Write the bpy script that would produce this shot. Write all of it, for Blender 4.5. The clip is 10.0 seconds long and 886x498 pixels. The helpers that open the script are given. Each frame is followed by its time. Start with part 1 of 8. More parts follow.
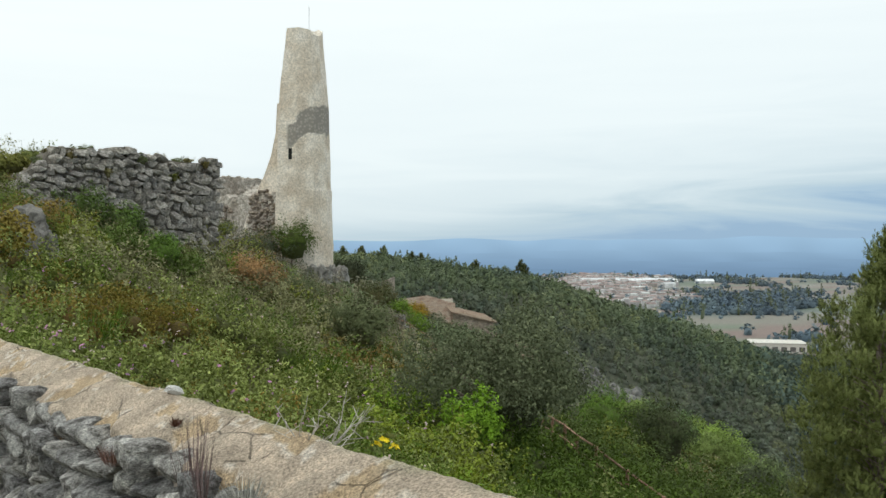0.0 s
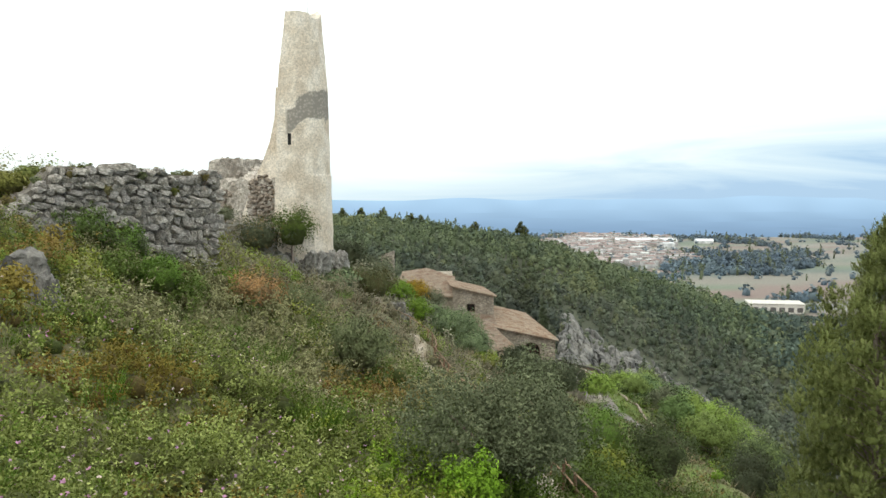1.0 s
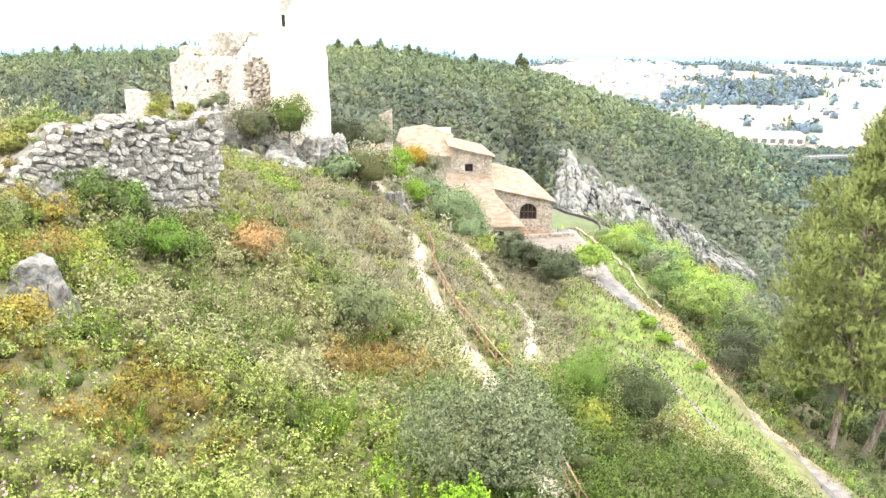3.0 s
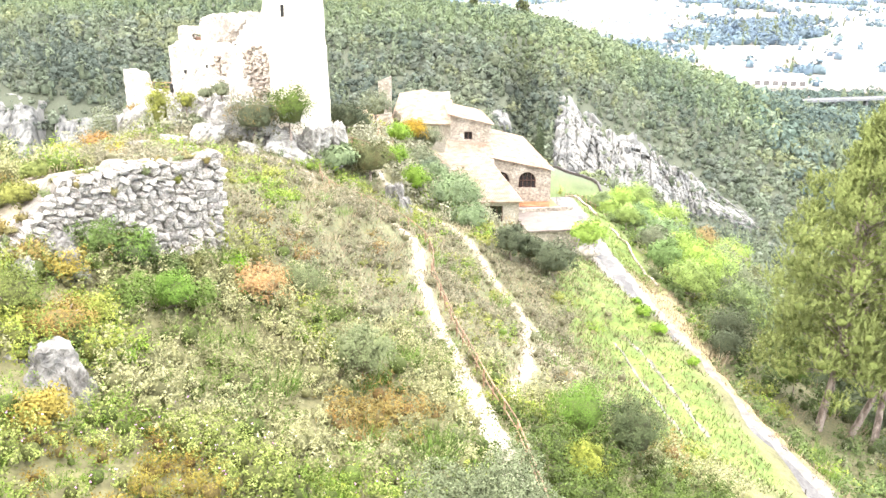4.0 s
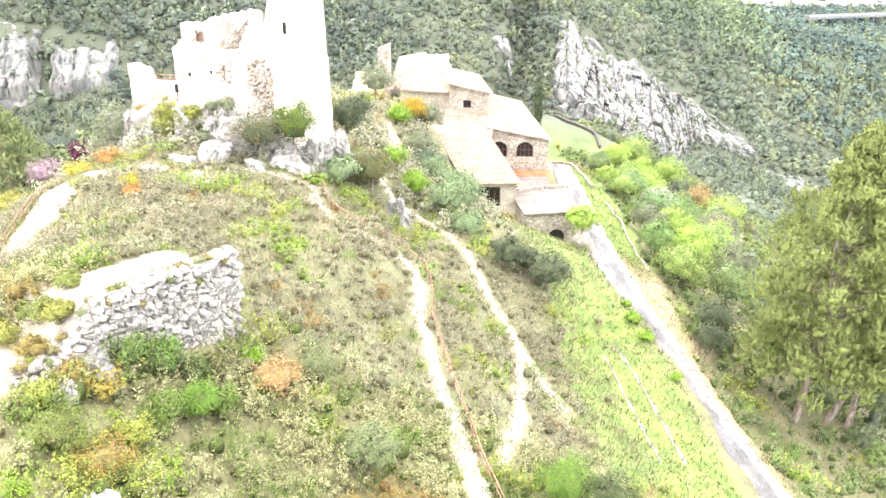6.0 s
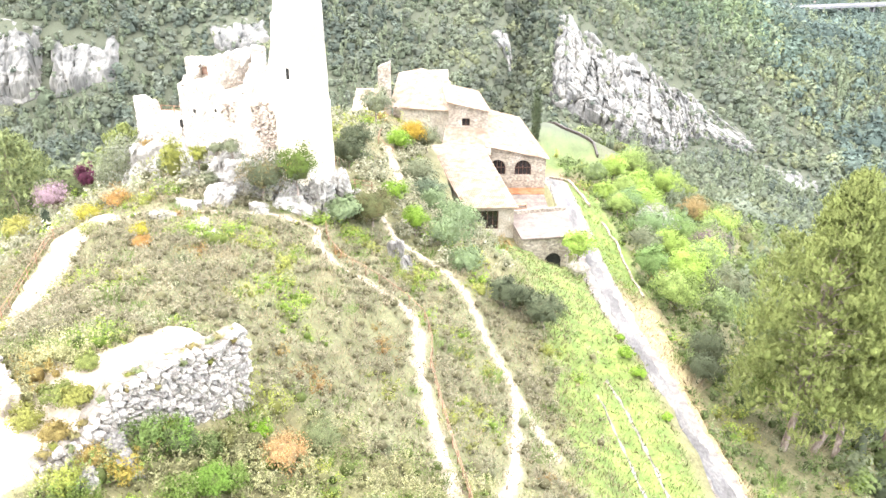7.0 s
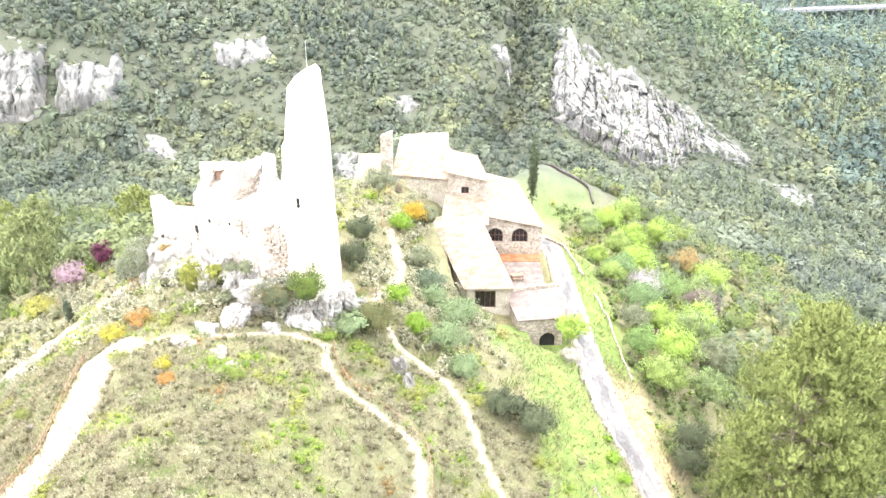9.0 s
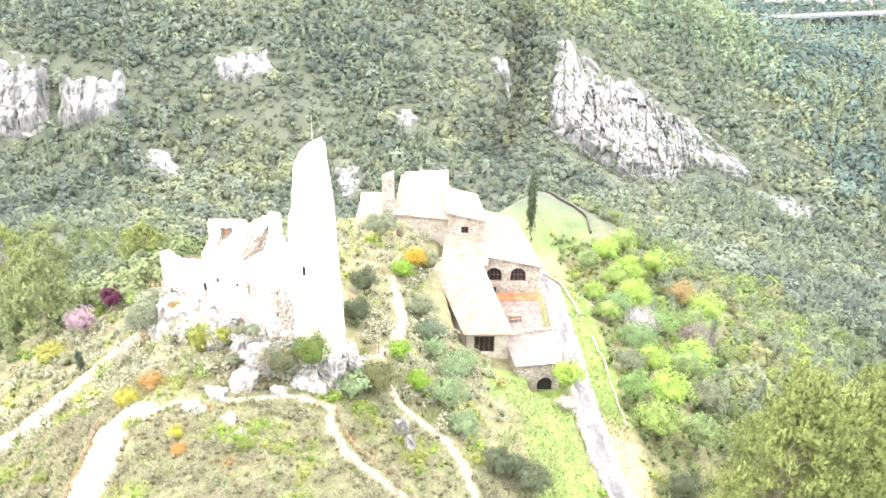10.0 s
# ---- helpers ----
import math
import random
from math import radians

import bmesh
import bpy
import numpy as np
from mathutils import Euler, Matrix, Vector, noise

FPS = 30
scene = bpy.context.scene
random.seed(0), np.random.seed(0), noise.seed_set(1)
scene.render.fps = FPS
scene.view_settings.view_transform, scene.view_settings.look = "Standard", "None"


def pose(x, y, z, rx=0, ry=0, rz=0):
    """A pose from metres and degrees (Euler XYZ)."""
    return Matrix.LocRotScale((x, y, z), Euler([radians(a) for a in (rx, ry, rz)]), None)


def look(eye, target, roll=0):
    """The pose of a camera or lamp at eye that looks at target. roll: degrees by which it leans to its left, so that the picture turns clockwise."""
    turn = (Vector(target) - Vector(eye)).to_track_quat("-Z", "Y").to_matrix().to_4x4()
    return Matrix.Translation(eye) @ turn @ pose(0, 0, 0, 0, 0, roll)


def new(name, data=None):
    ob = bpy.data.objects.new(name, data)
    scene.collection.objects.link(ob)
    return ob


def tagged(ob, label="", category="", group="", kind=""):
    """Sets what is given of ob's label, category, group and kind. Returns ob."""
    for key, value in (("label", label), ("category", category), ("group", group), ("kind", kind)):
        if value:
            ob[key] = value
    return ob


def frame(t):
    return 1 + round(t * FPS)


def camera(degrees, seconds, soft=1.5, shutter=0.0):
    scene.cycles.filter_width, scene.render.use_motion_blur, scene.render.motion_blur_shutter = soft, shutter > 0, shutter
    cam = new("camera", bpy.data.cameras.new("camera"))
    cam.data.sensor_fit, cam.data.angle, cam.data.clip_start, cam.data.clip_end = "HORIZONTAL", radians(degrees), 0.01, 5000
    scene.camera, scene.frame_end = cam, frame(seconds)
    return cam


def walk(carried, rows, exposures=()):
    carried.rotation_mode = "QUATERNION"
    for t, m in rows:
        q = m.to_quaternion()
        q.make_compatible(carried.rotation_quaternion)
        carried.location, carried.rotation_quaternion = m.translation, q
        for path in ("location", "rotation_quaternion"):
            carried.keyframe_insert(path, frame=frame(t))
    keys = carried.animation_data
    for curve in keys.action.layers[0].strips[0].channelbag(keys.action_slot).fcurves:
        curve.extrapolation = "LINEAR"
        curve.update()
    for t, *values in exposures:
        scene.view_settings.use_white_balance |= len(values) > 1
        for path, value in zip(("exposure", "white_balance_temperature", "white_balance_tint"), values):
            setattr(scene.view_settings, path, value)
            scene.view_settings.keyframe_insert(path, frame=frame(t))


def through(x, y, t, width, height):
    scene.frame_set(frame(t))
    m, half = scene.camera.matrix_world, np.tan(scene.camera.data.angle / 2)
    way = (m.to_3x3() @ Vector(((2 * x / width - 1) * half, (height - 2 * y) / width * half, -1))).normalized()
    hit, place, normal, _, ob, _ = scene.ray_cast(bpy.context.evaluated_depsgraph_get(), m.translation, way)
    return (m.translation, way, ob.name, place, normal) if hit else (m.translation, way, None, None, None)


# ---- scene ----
cam = camera(53.1, 10.0, 1.5)
METRES, EYE, TILT, LEAN, TURN = 45.0, 0.0, -0.4, 0.0, 0.0
ROWS = [
    (0.0, 0.0, 0.0, 0.0, 0.0, 0.0, -0.0),
    (0.5, -0.0009, -0.0005, 0.026, -0.0, -0.21, -0.02),
    (1.0, -0.0006, -0.0005, 0.0493, -0.03, -2.64, -0.01),
    (1.5, -0.0013, -0.0014, 0.0728, -0.06, -5.6, -0.01),
    (2.0, -0.0011, -0.0017, 0.0947, -0.09, -8.38, -0.0),
    (2.5, -0.0003, -0.0029, 0.1203, -0.1, -11.26, -0.05),
    (4.0, 0.0005, -0.0014, 0.2503, -0.16, -17.61, -0.08),
    (4.5, 0.0001, -0.002, 0.2967, -0.19, -19.17, -0.05),
    (5.0, -0.0001, -0.0045, 0.3441, -0.2, -20.65, -0.03),
    (5.5, 0.0002, -0.0074, 0.3951, -0.21, -22.21, -0.03),
    (7.0, 0.0022, -0.014, 0.5582, -0.23, -24.17, -0.06),
    (7.5, 0.0025, -0.0159, 0.6254, -0.22, -24.44, -0.08),
    (8.0, 0.0022, -0.0175, 0.6938, -0.22, -24.58, -0.1),
    (8.5, 0.002, -0.0191, 0.7669, -0.22, -24.71, -0.12),
    (9.0, 0.0019, -0.0212, 0.8425, -0.21, -24.8, -0.11),
    (9.5, 0.0013, -0.024, 0.9222, -0.21, -24.85, -0.12),
    (10.0, 0.001, -0.0273, 0.9994, -0.2, -24.83, -0.13),
]
EXPOSURES = [(0.0, -0.74, 6050, 4), (0.5, -0.68, 6100, 4), (1.0, -0.28, 6250, 5), (1.5, 0.22, 6350, 6), (2.0, 0.70, 6400, 6), (2.5, 1.20, 6350, 8), (3.2, 1.60, 6250, 11), (4.0, 1.96, 6150, 14), (5.0, 2.04, 6100, 15), (7.0, 1.98, 6050, 15), (10.0, 2.04, 6000, 15)]
walk(cam, [(t, pose(0, 0, EYE, TILT, LEAN, TURN) @ pose(METRES * x, METRES * y, METRES * z, 90 + pitch, roll, yaw)) for t, x, y, z, yaw, pitch, roll in ROWS], EXPOSURES)

# ---- sky and sun: a bright overcast day ----
SUN_UP, SUN_ROUND = radians(52), radians(215)
world = bpy.data.worlds.new("world")
scene.world = world
world.use_nodes = True
wn, wl = world.node_tree.nodes, world.node_tree.links
wn.clear()


def wnode(kind, **values):
    n = wn.new(kind)
    for k, v in values.items():
        n.inputs[k].default_value = v
    return n


w_out = wn.new("ShaderNodeOutputWorld")
w_bg = wnode("ShaderNodeBackground", Strength=1.0)
w_sky = wn.new("ShaderNodeTexSky")
w_sky.sky_type, w_sky.sun_disc, w_sky.sun_elevation, w_sky.sun_rotation = "NISHITA", False, SUN_UP, SUN_ROUND
w_dim = wnode("ShaderNodeVectorMath")
w_dim.operation = "SCALE"
w_dim.inputs["Scale"].default_value = 0.1
w_co = wn.new("ShaderNodeTexCoord")
w_sep = wn.new("ShaderNodeSeparateXYZ")
# flatten the cloud pattern towards the horizon, as a cloud sheet lies
w_map = wn.new("ShaderNodeMapping")
w_map.inputs["Scale"].default_value = (0.8, 0.8, 8.0)
w_noise = wnode("ShaderNodeTexNoise", Scale=3.0, Detail=8.0, Roughness=0.55, Distortion=0.8)
w_bend = wn.new("ShaderNodeMath")
w_bend.operation = "MULTIPLY_ADD"
w_bend.inputs[1].default_value, w_bend.inputs[2].default_value = 0.15, -0.040
w_side = wn.new("ShaderNodeMath")
w_side.operation = "MULTIPLY_ADD"
w_side.inputs[1].default_value = -0.13
w_add = wn.new("ShaderNodeMath")
w_ramp = wn.new("ShaderNodeValToRGB")
stops = [(0.0, (0.62, 0.84, 1.10)), (0.012, (0.80, 1.0, 1.19)), (0.035, (1.02, 1.17, 1.26)), (0.07, (1.36, 1.44, 1.46)), (0.15, (1.66, 1.68, 1.64)), (0.30, (1.82, 1.81, 1.73)), (1.0, (2.7, 2.66, 2.52))]
for _ in range(len(stops) - 2):
    w_ramp.color_ramp.elements.new(0.5)
for e, (at, c) in zip(w_ramp.color_ramp.elements, stops):
    e.position, e.color = at, (*c, 1)
w_mix = wn.new("ShaderNodeMix")
w_mix.data_type = "RGBA"
w_mix.inputs["Factor"].default_value = 0.9
wl.new(w_sky.outputs[0], w_dim.inputs[0])
wl.new(w_co.outputs["Generated"], w_map.inputs[0])
wl.new(w_co.outputs["Generated"], w_sep.inputs[0])
wl.new(w_map.outputs[0], w_noise.inputs["Vector"])
wl.new(w_noise.outputs["Fac"], w_bend.inputs[0])
wl.new(w_sep.outputs["X"], w_side.inputs[0])
wl.new(w_sep.outputs["Z"], w_side.inputs[2])
wl.new(w_side.outputs[0], w_add.inputs[0])
wl.new(w_bend.outputs[0], w_add.inputs[1])
wl.new(w_add.outputs[0], w_ramp.inputs["Fac"])
wl.new(w_dim.outputs[0], w_mix.inputs["A"])
wl.new(w_ramp.outputs["Color"], w_mix.inputs["B"])
wl.new(w_mix.outputs["Result"], w_bg.inputs["Color"])
wl.new(w_bg.outputs[0], w_out.inputs["Surface"])

sun = new("sun", bpy.data.lights.new("sun", "SUN"))
sun.data.energy, sun.data.angle, sun.data.color = 0.7, radians(20), (1.0, 0.95, 0.87)
sun.matrix_world = look((0, 0, 0), (math.sin(SUN_ROUND) * -math.cos(SUN_UP), math.cos(SUN_ROUND) * -math.cos(SUN_UP), -math.sin(SUN_UP)))

# ---- materials ----
def material(name, colours, size=1.0, rough=0.9, bump=0.3, fine=8.0, island=0.0, per_object=0.0, tint="", metal=0.0, stain=0.0, stain_colour=(0.1, 0.09, 0.08), stretch=(1, 1, 1), bump_size=None, spec=0.3, through=0.0, grainy=(0.72, 1.22)):
    """A worn surface: a large-scale mix of colours, a fine grain, stains and relief. size: metres of the large pattern."""
    m = bpy.data.materials.new(name)
    m.use_nodes = True
    n, l = m.node_tree.nodes, m.node_tree.links
    b = n["Principled BSDF"]
    b.inputs["Roughness"].default_value, b.inputs["Metallic"].default_value, b.inputs["Specular IOR Level"].default_value = rough, metal, spec
    co = n.new("ShaderNodeTexCoord")
    mp = n.new("ShaderNodeMapping")
    mp.inputs["Scale"].default_value = stretch
    l.new(co.outputs["Object"], mp.inputs[0])

    def noise_of(scale, detail=5.0, roughness=0.6):
        t = n.new("ShaderNodeTexNoise")
        t.inputs["Scale"].default_value, t.inputs["Detail"].default_value, t.inputs["Roughness"].default_value = scale, detail, roughness
        l.new(mp.outputs[0], t.inputs["Vector"])
        return t.outputs["Fac"]

    def mixed(kind, fac, a, c):
        x = n.new("ShaderNodeMix")
        x.data_type, x.blend_type = "RGBA", kind
        for socket, v in (("Factor", fac), ("A", a), ("B", c)):
            if hasattr(v, "links"):
                l.new(v, x.inputs[socket])
            else:
                x.inputs[socket].default_value = v if isinstance(v, float) else (*v, 1)
        return x.outputs["Result"]

    def ranged(v, low, high, a=0.0, c=1.0):
        r = n.new("ShaderNodeMapRange")
        l.new(v, r.inputs["Value"])
        for s, k in (("From Min", low), ("From Max", high), ("To Min", a), ("To Max", c)):
            r.inputs[s].default_value = k
        return r.outputs["Result"]

    if tint:
        at = n.new("ShaderNodeAttribute")
        at.attribute_name = tint
        base = at.outputs["Color"]
    else:
        ramp = n.new("ShaderNodeValToRGB")
        for _ in range(len(colours) - 2):
            ramp.color_ramp.elements.new(0.5)
        for i, (e, c) in enumerate(zip(ramp.color_ramp.elements, colours)):
            e.position, e.color = 0.38 + 0.24 * i / max(1, len(colours) - 1), (*c, 1)
        l.new(noise_of(1.0 / size), ramp.inputs["Fac"])
        base = ramp.outputs["Color"]
    if stain:
        base = mixed("MIX", ranged(noise_of(0.55 / size, 7.0, 0.68), 0.52, 0.68, 0.0, stain), base, stain_colour)
    grain = noise_of(fine / size, 6.0, 0.65)
    base = mixed("MULTIPLY", 1.0, base, mixed("MIX", ranged(grain, 0.36, 0.64), (grainy[0],) * 3, (grainy[1],) * 3))
    if island:
        g = n.new("ShaderNodeNewGeometry")
        base = mixed("MULTIPLY", 1.0, base, mixed("MIX", g.outputs["Random Per Island"], (1 - island,) * 3, (1 + island,) * 3))
    if per_object:
        o = n.new("ShaderNodeObjectInfo")
        base = mixed("MULTIPLY", 1.0, base, mixed("MIX", o.outputs["Random"], (1 - per_object, 1 - per_object, 1 - per_object * 0.9), (1 + per_object, 1 + per_object * 0.95, 1 + per_object * 0.85)))
    l.new(base, b.inputs["Base Color"])
    if bump:
        bp = n.new("ShaderNodeBump")
        bp.inputs["Strength"].default_value, bp.inputs["Distance"].default_value = bump, bump_size or 0.05 * size
        l.new(noise_of(fine * 0.6 / size, 8.0, 0.7), bp.inputs["Height"])
        l.new(bp.outputs[0], b.inputs["Normal"])
    if through:
        tr = n.new("ShaderNodeBsdfTranslucent")
        l.new(base, tr.inputs["Color"])
        mx = n.new("ShaderNodeMixShader")
        mx.inputs[0].default_value = through
        l.new(b.outputs[0], mx.inputs[1])
        l.new(tr.outputs[0], mx.inputs[2])
        l.new(mx.outputs[0], n["Material Output"].inputs["Surface"])
    return m


M = {
    "ground": material("scrub soil", [], 3.0, 0.95, 0.5, 10.0, tint="shade", bump_size=0.12),
    "leaf": material("foliage", [], 1.0, 0.8, 0.5, 16.0, island=0.18, spec=0.15, tint="shade", through=0.22, bump_size=0.04, grainy=(0.7, 1.28)),
    "leaf_stem": material("green stem", [(0.08, 0.12, 0.03), (0.12, 0.16, 0.05)], 0.1, 0.8, 0.0, 4.0),
    "far_leaf": material("distant foliage", [], 3.0, 0.9, 0.4, 4.5, island=0.10, tint="shade", bump_size=0.4, grainy=(0.8, 1.2), spec=0.1, through=0.2),
    "plaster": material("old lime render", [(0.50, 0.42, 0.32), (0.60, 0.53, 0.43), (0.66, 0.60, 0.50)], 2.2, 0.92, 0.35, 9.0, stain=0.55, stain_colour=(0.30, 0.24, 0.17), bump_size=0.04),
    "coping": material("cracked mortar coping", [], 0.20, 0.95, 1.0, 13.0, stain=0.6, stain_colour=(0.25, 0.225, 0.17), bump_size=0.02, grainy=(0.48, 1.38), tint="shade"),
    "white_stone": material("pale limestone", [(0.52, 0.50, 0.46), (0.70, 0.68, 0.64)], 0.1, 0.95, 0.6, 8.0, bump_size=0.01),
    "rubble": material("grey limestone", [(0.15, 0.14, 0.125), (0.38, 0.36, 0.335), (0.50, 0.48, 0.45), (0.78, 0.76, 0.71)], 0.30, 0.95, 1.0, 7.0, per_object=0.30, bump_size=0.05, stain=0.6, stain_colour=(0.10, 0.09, 0.075), grainy=(0.45, 1.45)),
    "wall_stone": material("weathered grey-beige limestone", [(0.19, 0.172, 0.148), (0.285, 0.262, 0.228), (0.355, 0.33, 0.292), (0.45, 0.42, 0.375)], 0.8, 0.95, 0.9, 5.0, per_object=0.2, bump_size=0.08, stain=0.6, stain_colour=(0.12, 0.108, 0.092), grainy=(0.5, 1.4)),
    "dark_mortar": material("dark earth joint", [(0.12, 0.105, 0.085), (0.20, 0.178, 0.148)], 0.4, 0.97, 0.8, 8.0, bump_size=0.05),
    "mortar": material("earthy mortar", [(0.20, 0.17, 0.14), (0.34, 0.29, 0.24), (0.44, 0.38, 0.31)], 0.5, 0.97, 0.8, 8.0, bump_size=0.06),
    "masonry": material("brown rubble masonry", [(0.15, 0.115, 0.085), (0.27, 0.22, 0.17), (0.40, 0.34, 0.28)], 0.6, 0.95, 0.8, 6.0, stain=0.5, per_object=0.25, bump_size=0.08),
    "rock": material("weathered limestone rock", [(0.105, 0.098, 0.088), (0.20, 0.188, 0.17), (0.31, 0.292, 0.262)], 0.6, 0.95, 1.0, 6.0, stain=0.5, bump_size=0.12),
    "cliff": material("limestone cliff", [(0.098, 0.097, 0.091), (0.16, 0.155, 0.142), (0.23, 0.22, 0.195)], 6.0, 0.95, 0.7, 5.0, stain=0.5, stain_colour=(0.10, 0.10, 0.097), stretch=(1, 1, 0.22), bump_size=0.5, grainy=(0.8, 1.16)),
    "path": material("pale trodden earth", [(0.27, 0.225, 0.165), (0.345, 0.295, 0.23), (0.42, 0.37, 0.30)], 1.3, 0.97, 0.5, 12.0, bump_size=0.05),
    "dust": material("dusty broken asphalt", [(0.135, 0.117, 0.104), (0.18, 0.158, 0.14), (0.235, 0.21, 0.187)], 0.9, 0.97, 0.4, 9.0, stain=0.5, stain_colour=(0.20, 0.19, 0.185), bump_size=0.03),
    "asphalt": material("worn asphalt", [(0.09, 0.085, 0.081), (0.122, 0.115, 0.109), (0.18, 0.166, 0.152)], 1.6, 0.95, 0.3, 12.0, stain=0.7, stain_colour=(0.10, 0.10, 0.105), bump_size=0.02, stretch=(1, 0.3, 1)),
    "wood": material("weathered timber", [(0.15, 0.082, 0.048), (0.24, 0.145, 0.09), (0.31, 0.205, 0.135)], 0.3, 0.85, 0.4, 9.0, per_object=0.2),
    # shade inside slits and holes, given as a near-black colour
    "dark": material("near-black for shaded openings", [(0.012, 0.011, 0.010), (0.02, 0.018, 0.016)], 1.0, 0.9, 0.0, 5.0),
    "tile": material("old clay roof tiles", [(0.25, 0.165, 0.112), (0.32, 0.24, 0.172), (0.36, 0.295, 0.225)], 1.0, 0.9, 0.4, 7.0, per_object=0.25, stain=0.5, stain_colour=(0.36, 0.32, 0.26)),
    "bark": material("pine bark", [(0.12, 0.09, 0.07), (0.22, 0.17, 0.14), (0.32, 0.26, 0.22)], 0.4, 0.95, 0.9, 6.0, stretch=(1, 1, 0.3)),
    "iron": material("dark steel", [(0.05, 0.045, 0.04), (0.09, 0.07, 0.06)], 0.3, 0.55, 0.1, 8.0, metal=0.6),
}


# ---- mesh helpers ----
def unit(v):
    return v / (np.linalg.norm(v, axis=-1, keepdims=True) + 1e-9)


def link_mesh(name, verts, faces, mat, parent=None, label="", colours=None, smooth=False, normals=None):
    """One mesh object from arrays: verts (n, 3) and faces (m, 3 or 4), or a list of face arrays; normals: for rounded leaf masses."""
    smooth = smooth or normals is not None
    groups = faces if isinstance(faces, list) else [faces]
    groups = [np.asarray(g, np.int32) for g in groups if len(g)]
    me = bpy.data.meshes.new(name)
    verts = np.asarray(verts, np.float32)
    me.vertices.add(len(verts))
    me.vertices.foreach_set("co", verts.ravel())
    loops = np.concatenate([g.ravel() for g in groups])
    sizes = np.concatenate([np.full(len(g), g.shape[1], np.int32) for g in groups])
    me.loops.add(len(loops))
    me.loops.foreach_set("vertex_index", loops)
    me.polygons.add(len(sizes))
    me.polygons.foreach_set("loop_start", np.concatenate([[0], np.cumsum(sizes)[:-1]]).astype(np.int32))
    me.polygons.foreach_set("loop_total", sizes)
    me.polygons.foreach_set("use_smooth", np.full(len(sizes), smooth))
    me.update(calc_edges=True)
    if colours is not None:
        at = me.color_attributes.new("shade", "FLOAT_COLOR", "POINT")
        full = np.ones((len(verts), 4), np.float32)
        full[:, :3] = colours
        at.data.foreach_set("color", full.ravel())
    if normals is not None:
        at = me.attributes.new("custom_normal", "FLOAT_VECTOR", "POINT")
        at.data.foreach_set("vector", np.ascontiguousarray(unit(normals), np.float32).ravel())
    me.materials.append(mat)
    ob = new(name, me)
    if parent:
        ob.parent = parent
    return tagged(ob, label)


def part(name, bm, mat, parent=None, label="", smooth=False):
    """Links a bmesh as one mesh object, under a thing or a part."""
    bmesh.ops.recalc_face_normals(bm, faces=bm.faces)
    me = bpy.data.meshes.new(name)
    bm.to_mesh(me)
    bm.free()
    for p in me.polygons:
        p.use_smooth = smooth
    me.materials.append(mat)
    ob = new(name, me)
    if parent:
        ob.parent = parent
    return tagged(ob, label)


def thing(name, at=(0, 0, 0), turn=0.0, **tags):
    ob = new(name)
    ob.matrix_basis = pose(*at, 0, 0, turn)
    return tagged(ob, **tags)


def box(bm, lo, hi, bevel=0.0, m=None):
    """A box from corner to corner in bm, with rounded edges."""
    made = bmesh.ops.create_cube(bm, size=1.0)["verts"]
    lo, hi = Vector(lo), Vector(hi)
    mat = Matrix.LocRotScale((lo + hi) / 2, None, hi - lo)
    bmesh.ops.transform(bm, matrix=m @ mat if m else mat, verts=made)
    if bevel:
        edges = list({e for v in made for e in v.link_edges})
        bmesh.ops.bevel(bm, geom=edges, offset=bevel, segments=1, affect="EDGES")
    return made


def prism(bm, ring, low, high):
    """An upright solid over a plan: ring of (x, y); low and high are heights, or lists of them."""
    n = len(ring)
    low = low if hasattr(low, "__len__") else [low] * n
    high = high if hasattr(high, "__len__") else [high] * n
    a = [bm.verts.new((x, y, z)) for (x, y), z in zip(ring, low)]
    b = [bm.verts.new((x, y, z)) for (x, y), z in zip(ring, high)]
    bm.faces.new(a[::-1])
    bm.faces.new(b)
    for i in range(n):
        j = (i + 1) % n
        bm.faces.new((a[i], a[j], b[j], b[i]))


def beam(bm, a, b, w, h=None, round_=0):
    """A bar from a to b, w wide and h high (round_: number of sides)."""
    a, b = Vector(a), Vector(b)
    h = h or w
    d = b - a
    side = d.cross(Vector((0, 0, 1)))
    side = side.normalized() if side.length > 1e-6 else Vector((1, 0, 0))
    up = side.cross(d).normalized()
    n = round_ or 4
    off = [(math.cos(2 * math.pi * (i + 0.5) / n), math.sin(2 * math.pi * (i + 0.5) / n)) for i in range(n)]
    k = 1.0 if round_ else math.sqrt(2)
    r0 = [bm.verts.new(a + side * c * w / 2 * k + up * s * h / 2 * k) for c, s in off]
    r1 = [bm.verts.new(b + side * c * w / 2 * k + up * s * h / 2 * k) for c, s in off]
    bm.faces.new(r0[::-1])
    bm.faces.new(r1)
    for i in range(n):
        bm.faces.new((r0[i], r0[(i + 1) % n], r1[(i + 1) % n], r1[i]))

